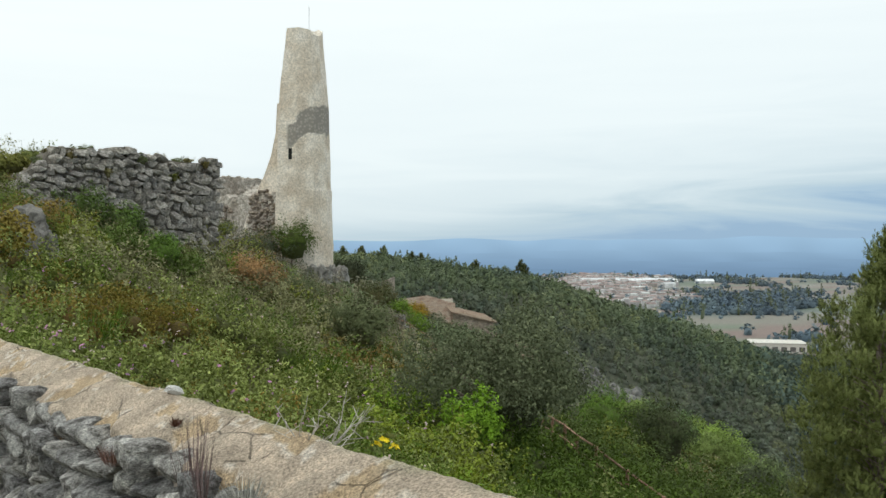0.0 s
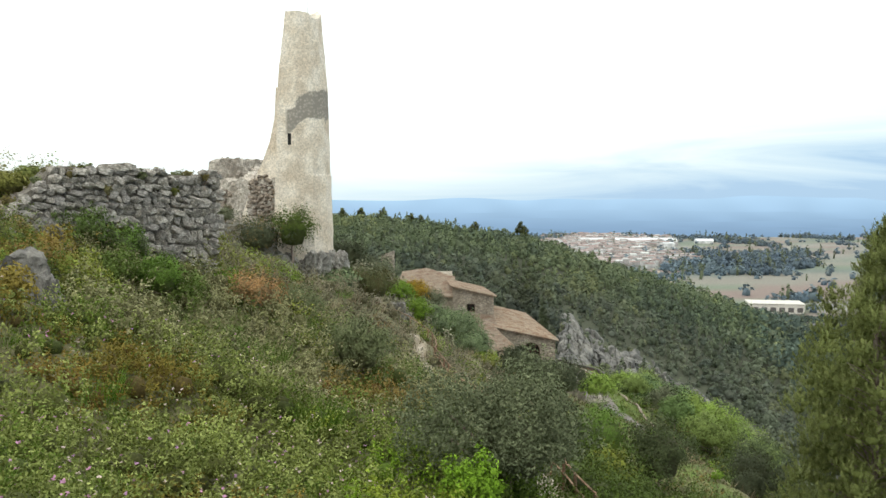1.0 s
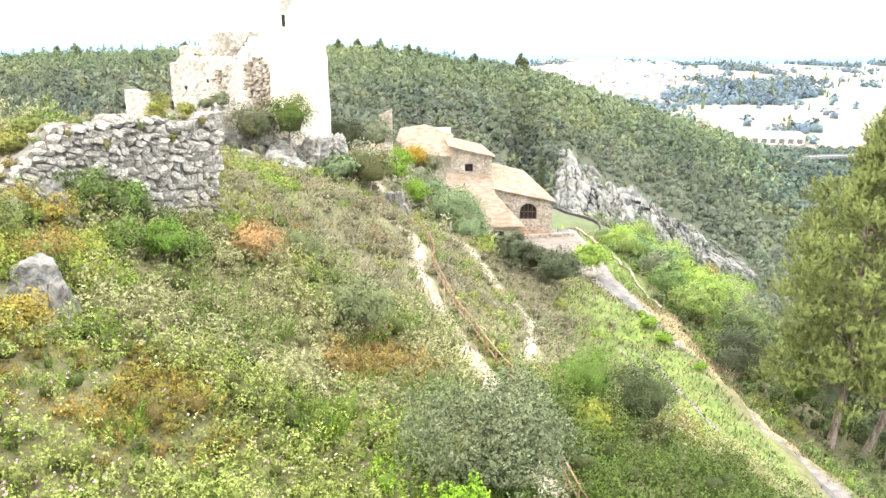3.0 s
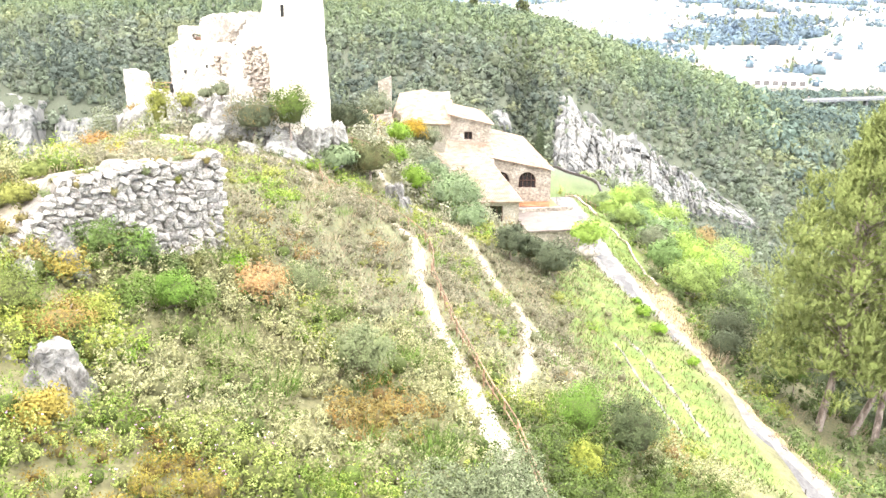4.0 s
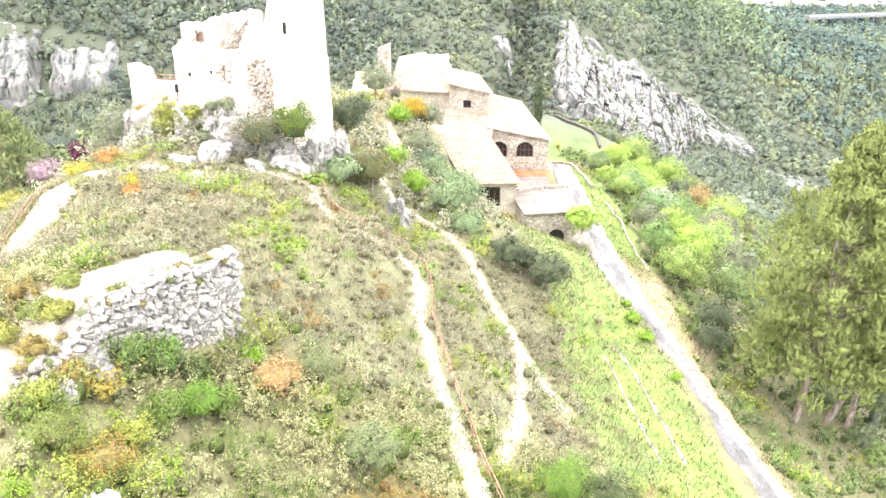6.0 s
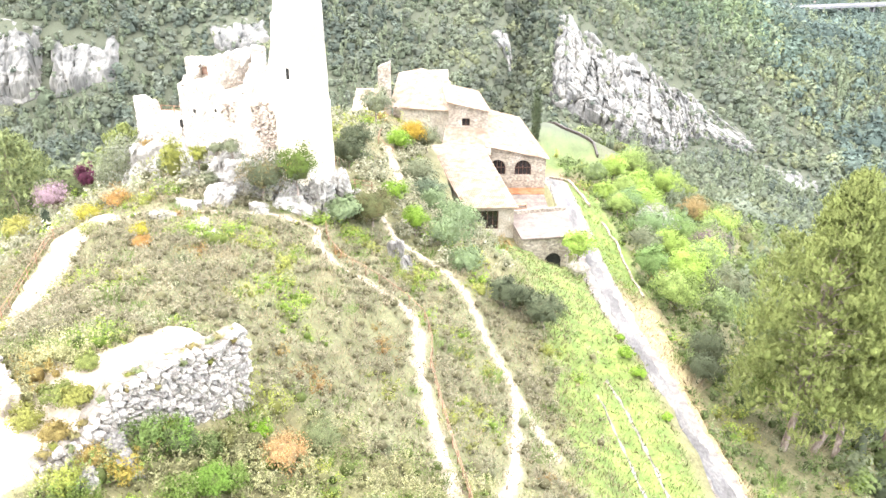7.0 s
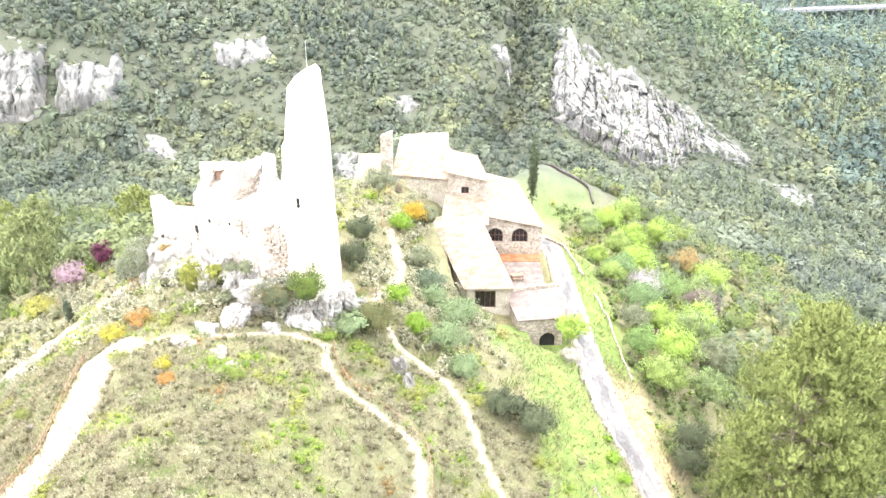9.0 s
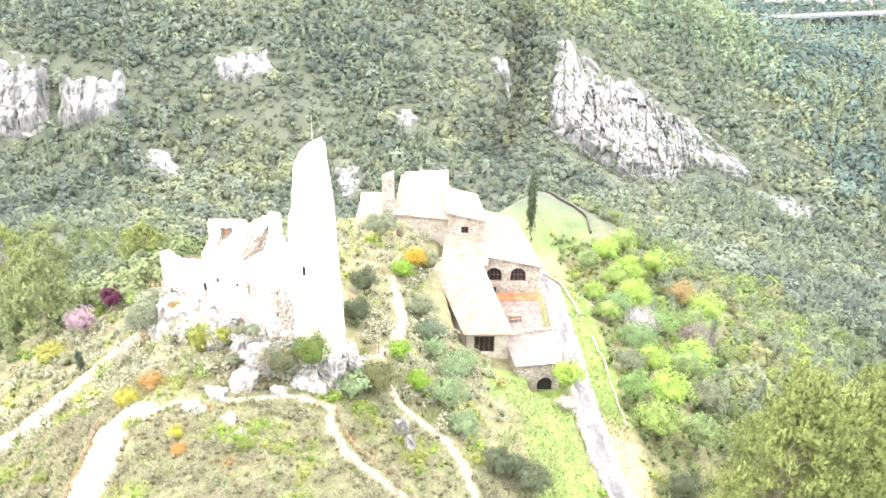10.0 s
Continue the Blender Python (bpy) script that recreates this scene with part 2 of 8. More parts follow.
# ---- the lie of the land ----
# spot heights of the hill, the castle rock, the valley and the ridge beyond (x, y, z)
SPOTS_HILL = [
    (-9.5, 19.2, -0.8), (-7.4, 16.8, -2.2), (-4.2, 17.4, -3.3), (-3.0, 20.0, -3.7), (1.5, 20.5, -5.2), (3.6, 21.7, -6.0),
    (8.5, 32.5, -9.2), (-6.7, 34.0, -2.3), (-12.0, 24.5, 0.0), (-9.8, 27.3, -1.4), (-11.2, 31.0, -0.7), (-7.6, 27.9, -2.6),
    (-2.9, 30.3, -4.3), (-5.0, 40.4, -3.9), (1.6, 43.2, -7.8), (3.3, 44.4, -8.6), (-9.4, 36.6, -0.3), (7.8, 46.1, -11.3),
    (-0.6, 50.7, -7.2), (-3.0, 53.7, -5.3), (-20.2, 51.3, -0.2), (-27.0, 61.7, -2.5), (-29.7, 65.0, -3.6), (-30.4, 56.3, -6.2),
    (-15.0, 45.0, 0.6), (-17.0, 38.0, 2.0), (-18.0, 30.0, 1.2), (-25.0, 33.0, 0.5), (-33.0, 40.0, -5.0), (-20.0, 22.0, 0.2)]
SPOTS_CAMERA = [
    (0.0, 0.0, -2.3), (0.0, 4.0, -2.7), (2.0, 6.0, -3.9), (3.0, 12.0, -5.0), (-5.0, 10.5, -2.2), (-6.0, 3.0, -1.9),
    (0.0, -30.0, -5.0), (30.0, -30.0, -18.0), (-30.0, -30.0, -10.0), (-14.0, 10.0, -1.2), (-40.0, 5.0, -13.0), (12.0, 15.0, -9.5),
    (25.0, 30.0, -17.5), (40.0, 15.0, -26.0), (45.0, 60.0, -33.0), (60.0, 100.0, -45.0), (60.0, 35.0, -38.0), (100.0, 0.0, -65.0)]
SPOTS_CASTLE = [
    (-4.7, 55.9, -4.3), (-6.5, 62.7, -5.7), (2.3, 67.5, -9.9), (4.4, 64.8, -11.3), (9.0, 65.5, -13.2), (16.8, 56.4, -16.0), (15.3, 55.7, -16.0), (13.7, 54.2, -15.9), (14.8, 48.2, -15.5), (16.7, 45.4, -15.4), (17.4, 51.0, -15.7), (18.9, 54.0, -15.9), (19.1, 60.0, -16.4), (18.8, 47.0, -15.7), (18.7, 66.0, -17.1), (17.7, 72.0, -17.4), (14.4, 64.0, -16.7), (22.0, 50.0, -19.1), (21.9, 58.0, -20.1), (21.2, 66.0, -20.5),
    (16.7, 64.8, -16.9), (-10.5, 69.6, -4.9), (-2.2, 76.0, -9.4), (-6.7, 79.6, -5.2), (-20.8, 65.0, -1.9), (-18.0, 78.0, -2.0),
    (-28.0, 84.0, -5.0), (-14.0, 92.0, -4.0), (-42.4, 90.4, -15.0), (-45.0, 82.0, -15.5), (-5.0, 110.0, -10.0), (-10.0, 135.0, -13.0),
    (6.5, 101.0, -19.6), (3.0, 92.0, -14.5), (18.5, 98.0, -21.4), (23.3, 89.0, -22.0), (26.5, 75.0, -24.0), (23.0, 62.0, -21.8),
    (36.0, 76.6, -29.0), (31.0, 87.0, -27.0), (12.0, 126.0, -21.6), (17.5, 128.0, -22.2), (25.0, 161.0, -32.2), (18.8, 157.0, -31.8), (17.0, 166.0, -33.2), (22.0, 168.0, -33.4), (28.0, 171.0, -33.5), (33.5, 182.0, -33.5), (27.5, 193.0, -33.4), (24.0, 199.0, -33.6), (19.0, 188.0, -32.2),
    (20.6, 126.0, -22.3), (22.0, 116.0, -22.3), (23.1, 104.5, -22.2)]
SPOTS_VALLEY = [
    (32.0, 136.0, -32.5), (33.0, 117.5, -30.0), (40.0, 118.0, -35.0), (55.0, 147.0, -45.0), (91.0, 249.0, -78.0), (104.0, 360.0, -108.0),
    (153.0, 442.0, -120.0), (174.0, 341.0, -126.0), (216.0, 454.0, -136.0), (0.0, 170.0, -30.0), (0.0, 205.0, -58.0), (-10.0, 270.0, -95.0),
    (-20.0, 330.0, -98.0), (0.0, 400.0, -84.0), (-40.0, 385.0, -86.0), (-112.0, 230.0, -58.0), (-80.0, 150.0, -38.0), (-62.0, 110.0, -24.0),
    (-150.0, 200.0, -66.0), (-150.0, 300.0, -84.0), (-180.0, 375.0, -82.0), (-182.0, 402.0, -42.0), (-75.0, 60.0, -30.0), (-200.0, 60.0, -70.0),
    (85.0, 140.0, -62.0), (125.0, 200.0, -98.0), (150.0, 100.0, -92.0), (250.0, 200.0, -134.0), (320.0, 360.0, -139.0), (-98.0, 395.0, -84.0)]
SPOTS_RIDGE = [
    (-98.0, 425.0, -55.0), (63.0, 476.0, -68.0), (75.0, 505.0, -58.0), (98.0, 475.0, -82.0), (150.0, 455.0, -108.0), (-560.0, 600.0, -22.0),
    (-250.0, 640.0, -16.0), (-60.0, 680.0, -12.0), (60.0, 660.0, -25.0), (112.0, 640.0, -44.0), (168.0, 620.0, -62.0), (214.0, 600.0, -79.0),
    (300.0, 560.0, -112.0), (430.0, 520.0, -138.0), (-60.0, 900.0, -60.0), (200.0, 900.0, -120.0), (-500.0, 300.0, -60.0), (-600.0, 1000.0, -60.0)]
SPOTS = np.array(SPOTS_HILL + SPOTS_CAMERA + SPOTS_CASTLE + SPOTS_VALLEY + SPOTS_RIDGE)


def spread(a, b):
    return np.sqrt((a[:, None, 0] - b[None, :, 0]) ** 2 + (a[:, None, 1] - b[None, :, 1]) ** 2 + 4.0)


def solve_spots():
    n = len(SPOTS)
    m = np.zeros((n + 3, n + 3))
    m[:n, :n] = -spread(SPOTS, SPOTS)
    m[:n, n], m[:n, n + 1:] = 1, SPOTS[:, :2]
    m[n, :n], m[n + 1:, :n] = 1, SPOTS[:, :2].T
    return np.linalg.solve(m, np.concatenate([SPOTS[:, 2], np.zeros(3)]))


WEIGHTS = solve_spots()
PLAIN = -140.0


def step(a, b, x):
    s = np.clip((x - a) / (b - a), 0, 1)
    return s * s * (3 - 2 * s)


def lumps(x, y, size, seed=0.0):
    """Cheap smooth unevenness of about -1 to 1."""
    u, v = x / size + seed * 1.7, y / size - seed * 2.3
    return (np.sin(u * 2.1 + 1.3 * np.sin(v * 1.3 + seed)) + np.sin(v * 2.4 + 1.7 * np.sin(u * 1.1 - seed)) + np.sin((u + v) * 1.7 + 2 * np.sin(u - v))) / 3


def along(line, x, y):
    """Distance from points to a line of (x, y, z), the height of the line there, and how far along it."""
    best, high, way = np.full(x.shape, 1e9), np.zeros(x.shape), np.zeros(x.shape)
    total = 0.0
    for (ax, ay, az), (bx, by, bz) in zip(line, line[1:]):
        length = math.hypot(bx - ax, by - ay)
        s = np.clip(((x - ax) * (bx - ax) + (y - ay) * (by - ay)) / length ** 2, 0, 1)
        d = np.hypot(x - ax - s * (bx - ax), y - ay - s * (by - ay))
        near = d < best
        best, high, way = np.where(near, d, best), np.where(near, az + s * (bz - az), high), np.where(near, total + s * length, way)
        total += length
    return best, high, way


def land(x, y):
    """Height of the hill by its spot heights alone."""
    x, y = np.atleast_1d(np.asarray(x, float)), np.atleast_1d(np.asarray(y, float))
    flat = np.stack([x.ravel(), y.ravel()], 1)
    out = np.empty(len(flat))
    for i in range(0, len(flat), 20000):
        p = flat[i:i + 20000]
        out[i:i + 20000] = -spread(p, SPOTS) @ WEIGHTS[:-3] + WEIGHTS[-3] + p @ WEIGHTS[-2:]
    return out.reshape(x.shape)
# ---- end of the lie of the land ----

# ---- ways over the hill: centre lines (x, y, z), to which the ground is levelled ----
def draped(points, rise=0.0):
    z = land([p[0] for p in points], [p[1] for p in points])
    return [(x, y, float(h) + rise) for (x, y), h in zip(points, z)]


def sunk(line):
    """The drive lies below the meadow's edge on its lower stretch."""
    return [(x, y, z - 0.85 * float(step(22, 34, np.array(y)) * (1 - step(80, 92, np.array(y))))) for x, y, z in line]


RAIL_PATH = draped([(3.2, 22.0), (2.3, 29.8), (1.4, 34.2), (0.2, 41.5), (-0.6, 46.0), (-1.3, 50.6), (-1.4, 54.5), (-2.0, 57.0), (-5.0, 59.3), (-8.3, 62.5), (-10.0, 66.5), (-10.2, 69.6), (-14.0, 69.3), (-18.0, 67.0), (-24.0, 66.0), (-28.0, 64.5)])
RAMP = draped([(-27.0, 65.5), (-28.7, 63.5), (-29.2, 60.0), (-29.5, 55.0), (-29.3, 50.0), (-28.8, 45.0)])
LOW_PATH = draped([(-6.5, 79.6), (-4.8, 86.0), (-4.5, 96.0), (-6.5, 106.0)])
MID_PATH = draped([(-6.0, 78.0), (-4.0, 74.5), (1.0, 70.0), (2.6, 66.5), (4.0, 60.0), (5.2, 56.0), (6.4, 51.0), (7.8, 46.0)])
MID_FORK = draped([(5.6, 54.0), (5.2, 49.1), (4.7, 43.1), (3.2, 35.6)])
TRACK_A = draped([(12.2, 78.0), (13.5, 70.0), (14.4, 64.0), (15.3, 55.7), (15.8, 46.0)])
TRACK_B = draped([(11.9, 68.0), (12.9, 60.0), (13.7, 54.2), (14.0, 45.0)])
ROAD = sunk(draped([(17.5, 142.0), (18.0, 128.0), (18.2, 113.5), (18.7, 100.0), (18.6, 88.0), (19.2, 78.0), (20.8, 68.0), (21.9, 58.0), (22.6, 48.0), (23.4, 34.0), (25.0, 15.0), (30.0, -10.0)]))
LEFT_ROAD = draped([(-30.0, 100.0), (-38.0, 93.0), (-43.0, 87.0), (-47.5, 80.0), (-53.0, 70.0), (-60.0, 50.0)])
WAYS = [(RAIL_PATH, 0.24, 1.1), (LOW_PATH, 0.4, 0.8), (MID_PATH, 0.18, 0.9), (MID_FORK, 0.24, 0.9), (TRACK_A, 0.10, 0.5), (TRACK_B, 0.08, 0.5), (ROAD, 1.9, 0.8), (LEFT_ROAD, 1.5, 1.5), (RAMP, 1.3, 1.2)]

# the old enclosure: its wall is broken down towards its first end, and holds a level of earth behind it
WALL_A, WALL_B = np.array([-16.7, 29.3]), np.array([-9.5, 37.5])
WALL_U = (WALL_B - WALL_A) / np.linalg.norm(WALL_B - WALL_A)
WALL_N = np.array([-WALL_U[1], WALL_U[0]])


def height(x, y):
    """The ground as built: hill, levelled ways, enclosure, plain and small unevenness."""
    x, y = np.atleast_1d(np.asarray(x, float)), np.atleast_1d(np.asarray(y, float))
    h = land(x, y)
    near = (np.abs(x) < 75) & (y > -30) & (y < 165)
    far = np.maximum(step(330, 620, x), step(820, 1250, y))
    h = h * (1 - far) + PLAIN * far
    h = np.maximum(h, PLAIN - 4)
    h += 0.22 * lumps(x, y, 2.4) * near + 1.2 * lumps(x, y, 17, 2.0) * step(120, 260, y) * (1 - far)
    # folds of the far valley side and the gully beside its cliff
    h += (3.6 * lumps(x, y, 44, 6.0) + 1.6 * lumps(x, y, 21, 3.0)) * step(330, 400, y) * (1 - step(570, 640, y)) * (1 - far)
    gully = along([(52.0, 575.0, 0.0), (47.0, 505.0, 0.0), (40.0, 445.0, 0.0), (28.0, 395.0, 0.0)], x, y)[0]
    h -= 9.0 * np.exp(-(gully / 8.0) ** 2)
    u = (x - WALL_A[0]) * WALL_U[0] + (y - WALL_A[1]) * WALL_U[1]
    s = (x - WALL_A[0]) * WALL_N[0] + (y - WALL_A[1]) * WALL_N[1]
    lift = step(0.1, 0.5, s) * (1 - step(2.5, 8.0, s)) * step(-2.0, 1.0, u) * (1 - step(9.6, 10.8, u))
    h = h + lift * np.maximum(0, 1.3 + 1.75 * step(1.0, 4.6, u) - h)
    # the ground falls away before the tall end of the enclosure's wall
    h = h - 0.75 * step(4.0, 7.0, u) * (1 - step(11.6, 13.0, u)) * step(-5.0, -1.5, s) * (1 - step(0.0, 0.3, s))
    # level ground cut for the farmhouse, its yard and terrace
    for (xa, xb, ya, yb), level, skew in (((3.2, 9.9, 101.0, 122.0), -18.5, -0.19), ((8.5, 16.5, 106.5, 126.0), -22.3, 0.0), ((10.0, 16.4, 98.5, 106.5), -20.0, 0.0), ((12.2, 17.4, 92.5, 98.4), -22.4, 0.0), ((0.5, 17.0, 122.0, 146.0), -17.0, 0.0), ((-7.5, 2.0, 133.0, 148.0), -13.5, 0.0)):
        xx = x - skew * (y - ya)
        k = step(xa - 0.8, xa, xx) * (1 - step(xb, xb + 0.8, xx)) * step(ya - 0.5, ya, y) * (1 - step(yb, yb + 0.8, y))
        h = h + k * (np.minimum(h, level) - h)
    for line, half, soft in WAYS:
        xs, ys = [p[0] for p in line], [p[1] for p in line]
        box_ = (x > min(xs) - 6) & (x < max(xs) + 6) & (y > min(ys) - 6) & (y < max(ys) + 6)
        if box_.any():
            d, z, _ = along(line, x[box_], y[box_])
            k = 1 - step(half, half + soft, d)
            h[box_] = h[box_] * (1 - k) + z * k
    return h


def axis_lines(inner_a, inner_b, pitch, out_a, out_b, grow=1.13):
    mid = list(np.arange(inner_a, inner_b, pitch))
    up, s = [], pitch
    v = mid[-1]
    while v < out_b:
        s = min(s * grow, 130)
        v += s
        up.append(min(v, out_b))
    down, s, v = [], pitch, mid[0]
    while v > out_a:
        s = min(s * grow, 130)
        v -= s
        down.append(max(v, out_a))
    return np.array(down[::-1] + mid + up)


GX = axis_lines(-34, 26, 0.45, -3500, 3500)
GY = axis_lines(2, 128, 0.48, -300, 4900, 1.06)
gx, gy = np.meshgrid(GX, GY)
gz = height(gx.ravel(), gy.ravel()).reshape(gx.shape)


def floor_at(x, y):
    """Height of the ground mesh itself."""
    x, y = np.atleast_1d(np.asarray(x, float)), np.atleast_1d(np.asarray(y, float))
    i = np.clip(np.searchsorted(GX, x) - 1, 0, len(GX) - 2)
    j = np.clip(np.searchsorted(GY, y) - 1, 0, len(GY) - 2)
    a, b = (x - GX[i]) / (GX[i + 1] - GX[i]), (y - GY[j]) / (GY[j + 1] - GY[j])
    return (gz[j, i] * (1 - a) + gz[j, i + 1] * a) * (1 - b) + (gz[j + 1, i] * (1 - a) + gz[j + 1, i + 1] * a) * b


def way_mask(x, y, lines, grow=0.0):
    out = np.zeros(x.shape)
    for line, half, soft in lines:
        d, _, _ = along(line, x, y)
        out = np.maximum(out, 1 - step(half * 0.8 + grow, half * 1.3 + 0.10 + grow, d))
    return out


def ground_colours(x, y):
    """Real colours of soil, grass and trodden earth over the land; those of the fields hold painted haze."""
    n1, n2 = lumps(x, y, 3.1, 1.0), lumps(x, y, 0.9, 4.0)
    soil = np.array([0.10, 0.085, 0.052])[None] * (1 + 0.25 * n1 + 0.2 * n2)[:, None]
    grass = np.array([0.14, 0.165, 0.052])[None] * (1 + 0.2 * n1 + 0.15 * n2)[:, None]
    straw = np.array([0.25, 0.205, 0.105])[None] * (1 + 0.2 * n2)[:, None]
    c = soil * 0.55 + straw * 0.2 + grass * 0.25
    top_ = (step(36, 42, y) * (1 - step(72, 80, y)) * step(-50, -40, x) * (1 - step(6, 9, x)))[:, None]
    c = c * (1 - top_) + (straw * 0.22 + np.array([0.066, 0.074, 0.036])) * (1 + 0.35 * np.clip(n1, 0, 1))[:, None] * top_
    # the mown meadow beside the drive, and the lawn below the house
    meadow = step(8.0, 10.0, x - 0.02 * (y - 60)) * (1 - step(17.0, 18.5, x - 0.06 * (60 - y))) * step(36, 42, y) * (1 - step(97, 99, y))
    meadow = np.maximum(meadow, step(5.0, 6.5, x) * (1 - step(16.5, 18.0, x)) * step(82, 86, y) * (1 - step(98, 99, y)))
    lawn = 1 - step(11.6, 12.4, np.hypot(x - 22.0, (y - 181) * 0.62))
    verge = (1 - step(1.5, 3.5, np.abs(x - 22.0))) * step(86, 92, y) * (1 - step(140, 150, y))
    g = np.clip(np.maximum(np.maximum(meadow, lawn), verge), 0, 1)[:, None]
    c = c * (1 - g) + grass * (np.array([0.86, 0.96, 0.75]) + 0.16 * n2[:, None] * np.array([1.0, 0.3, 0.6])) * g
    bank = (1 - step(1.0, 2.6, np.abs(x - 23.2 - 0.05 * (70 - y)))) * step(50, 56, y) * (1 - step(84, 90, y))
    c = c * (1 - bank[:, None]) + straw * 1.2 * bank[:, None]
    u = (x - WALL_A[0]) * WALL_U[0] + (y - WALL_A[1]) * WALL_U[1]
    s = (x - WALL_A[0]) * WALL_N[0] + (y - WALL_A[1]) * WALL_N[1]
    bare = step(-0.2, 0.2, s) * (1 - step(3.6, 6.0, s + 1.4 * n1)) * step(-6, -4, u) * (1 - step(9.5, 10.5, u))
    earth = np.array([0.38, 0.32, 0.235])[None] * (1 + 0.12 * n1)[:, None]
    bare = np.maximum(bare, np.clip(way_mask(x, y, WAYS[:4] + WAYS[7:]) + 0.35 * n2, 0, 1) * (way_mask(x, y, WAYS[:4] + WAYS[7:], 0.4) > 0.02))
    c = c * (1 - bare[:, None]) + earth * bare[:, None]
    # far woods floor, and the fields of the plain with haze greyed in
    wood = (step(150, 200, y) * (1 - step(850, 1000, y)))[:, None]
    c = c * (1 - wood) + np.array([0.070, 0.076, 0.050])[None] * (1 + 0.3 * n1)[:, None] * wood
    plain = np.maximum(step(900, 1050, y), step(640, 720, x))[:, None]
    cell = np.floor(x / 150 + 0.5 * np.sin(y / 260) + 0.2 * np.sin(y / 90)) * 7.3 + np.floor(y / 120 + 0.5 * np.sin(x / 310) + 0.25 * np.sin(x / 110)) * 3.1
    k = np.abs(np.sin(cell * 12.9898) * 43758.5453) % 1.0
    table = np.array([(0.16, 0.18, 0.145), (0.20, 0.19, 0.16), (0.145, 0.175, 0.125), (0.20, 0.155, 0.135), (0.13, 0.155, 0.135), (0.22, 0.21, 0.185)])
    c = c * (1 - plain) + table[(k * 5.99).astype(int)] * 1.05 * plain
    return np.clip(c, 0.01, 0.8)


ny, nx = gx.shape
idx = np.arange(nx * ny).reshape(ny, nx)
quads = np.stack([idx[:-1, :-1], idx[:-1, 1:], idx[1:, 1:], idx[1:, :-1]], -1).reshape(-1, 4)
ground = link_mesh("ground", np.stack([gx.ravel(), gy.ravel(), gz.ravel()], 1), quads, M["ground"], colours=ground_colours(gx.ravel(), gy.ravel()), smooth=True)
tagged(ground, "dry rocky hillside soil with grass, footpaths and distant fields", "ground", kind="structure")


def ribbon(name, line, half, mat, label, category, ragged=0.15, rise=0.05, seed=0.0, near=1.0):
    """A way laid over the ground with uneven edges and a thickness."""
    pts = np.array(line)
    cum = np.concatenate([[0], np.cumsum(np.hypot(*np.diff(pts[:, :2], axis=0).T))])
    s = np.arange(0, cum[-1], 0.5)
    cx, cy = np.interp(s, cum, pts[:, 0]), np.interp(s, cum, pts[:, 1])
    for _ in range(6):
        cx[1:-1], cy[1:-1] = (cx[:-2] + 2 * cx[1:-1] + cx[2:]) / 4, (cy[:-2] + 2 * cy[1:-1] + cy[2:]) / 4
    tx, ty = np.gradient(cx), np.gradient(cy)
    n = np.hypot(tx, ty)
    tx, ty = tx / n, ty / n
    cols = 7
    rows = []
    for k in range(cols):
        f = -1 + 2 * k / (cols - 1)
        w = half * (1 + (near - 1) * (1 - step(36, 46, cy))) * f * (1 + ragged * lumps(s * 1.1, s * 0.7 + 9 * k, 1.3, seed + (k > 3)))
        px, py = cx + ty * w, cy - tx * w
        drop = -0.12 if k in (0, cols - 1) else 0.0
        rows.append(np.stack([px, py, floor_at(px, py) + rise + drop], 1))
    v = np.stack(rows, 1).reshape(-1, 3)
    i = np.arange(len(s) * cols).reshape(len(s), cols)
    q = np.stack([i[:-1, :-1], i[:-1, 1:], i[1:, 1:], i[1:, :-1]], -1).reshape(-1, 4)
    return tagged(link_mesh(name, v, q[:, ::-1], mat, smooth=True), label, category, kind="structure")


ribbon("road", ROAD, 1.9, M["dust"], "narrow drive with pale dusty worn edges", "road", 0.1, 0.07)
ribbon("asphalt_strip", ROAD, 0.85, M["asphalt"], "worn grey asphalt along the middle of the drive", "road", 0.45, 0.10, 5.0)
ribbon("road", LEFT_ROAD, 1.25, M["dust"], "pale dirt road below the castle rock", "road", 0.1, 0.06, 3.0)
ribbon("footpath", RAMP, 0.8, M["path"], "wide pale ramp of trodden earth with a railing", "path", 0.15, 0.06, 7.0)
ribbon("footpath", RAIL_PATH, 0.24, M["path"], "pale trodden footpath beside a wooden railing", "path", 0.45, 0.05, 1.0, 2.7)
ribbon("footpath", MID_PATH, 0.22, M["path"], "narrow pale footpath through low scrub", "path", 0.35, 0.05, 2.0)
ribbon("footpath", MID_FORK, 0.30, M["path"], "pale eroded side path through scrub", "path", 0.4, 0.05, 4.0)
ribbon("footpath", LOW_PATH, 0.32, M["path"], "narrow pale footpath leading to the farmhouse", "path", 0.35, 0.05, 5.0)
ribbon("footpath", TRACK_A[2:], 0.15, M["dust"], "thin worn wheel track through the meadow", "path", 1.3, 0.03, 6.0)
ribbon("footpath", TRACK_B[1:], 0.12, M["dust"], "thin worn wheel track through the meadow", "path", 1.5, 0.03, 8.0)

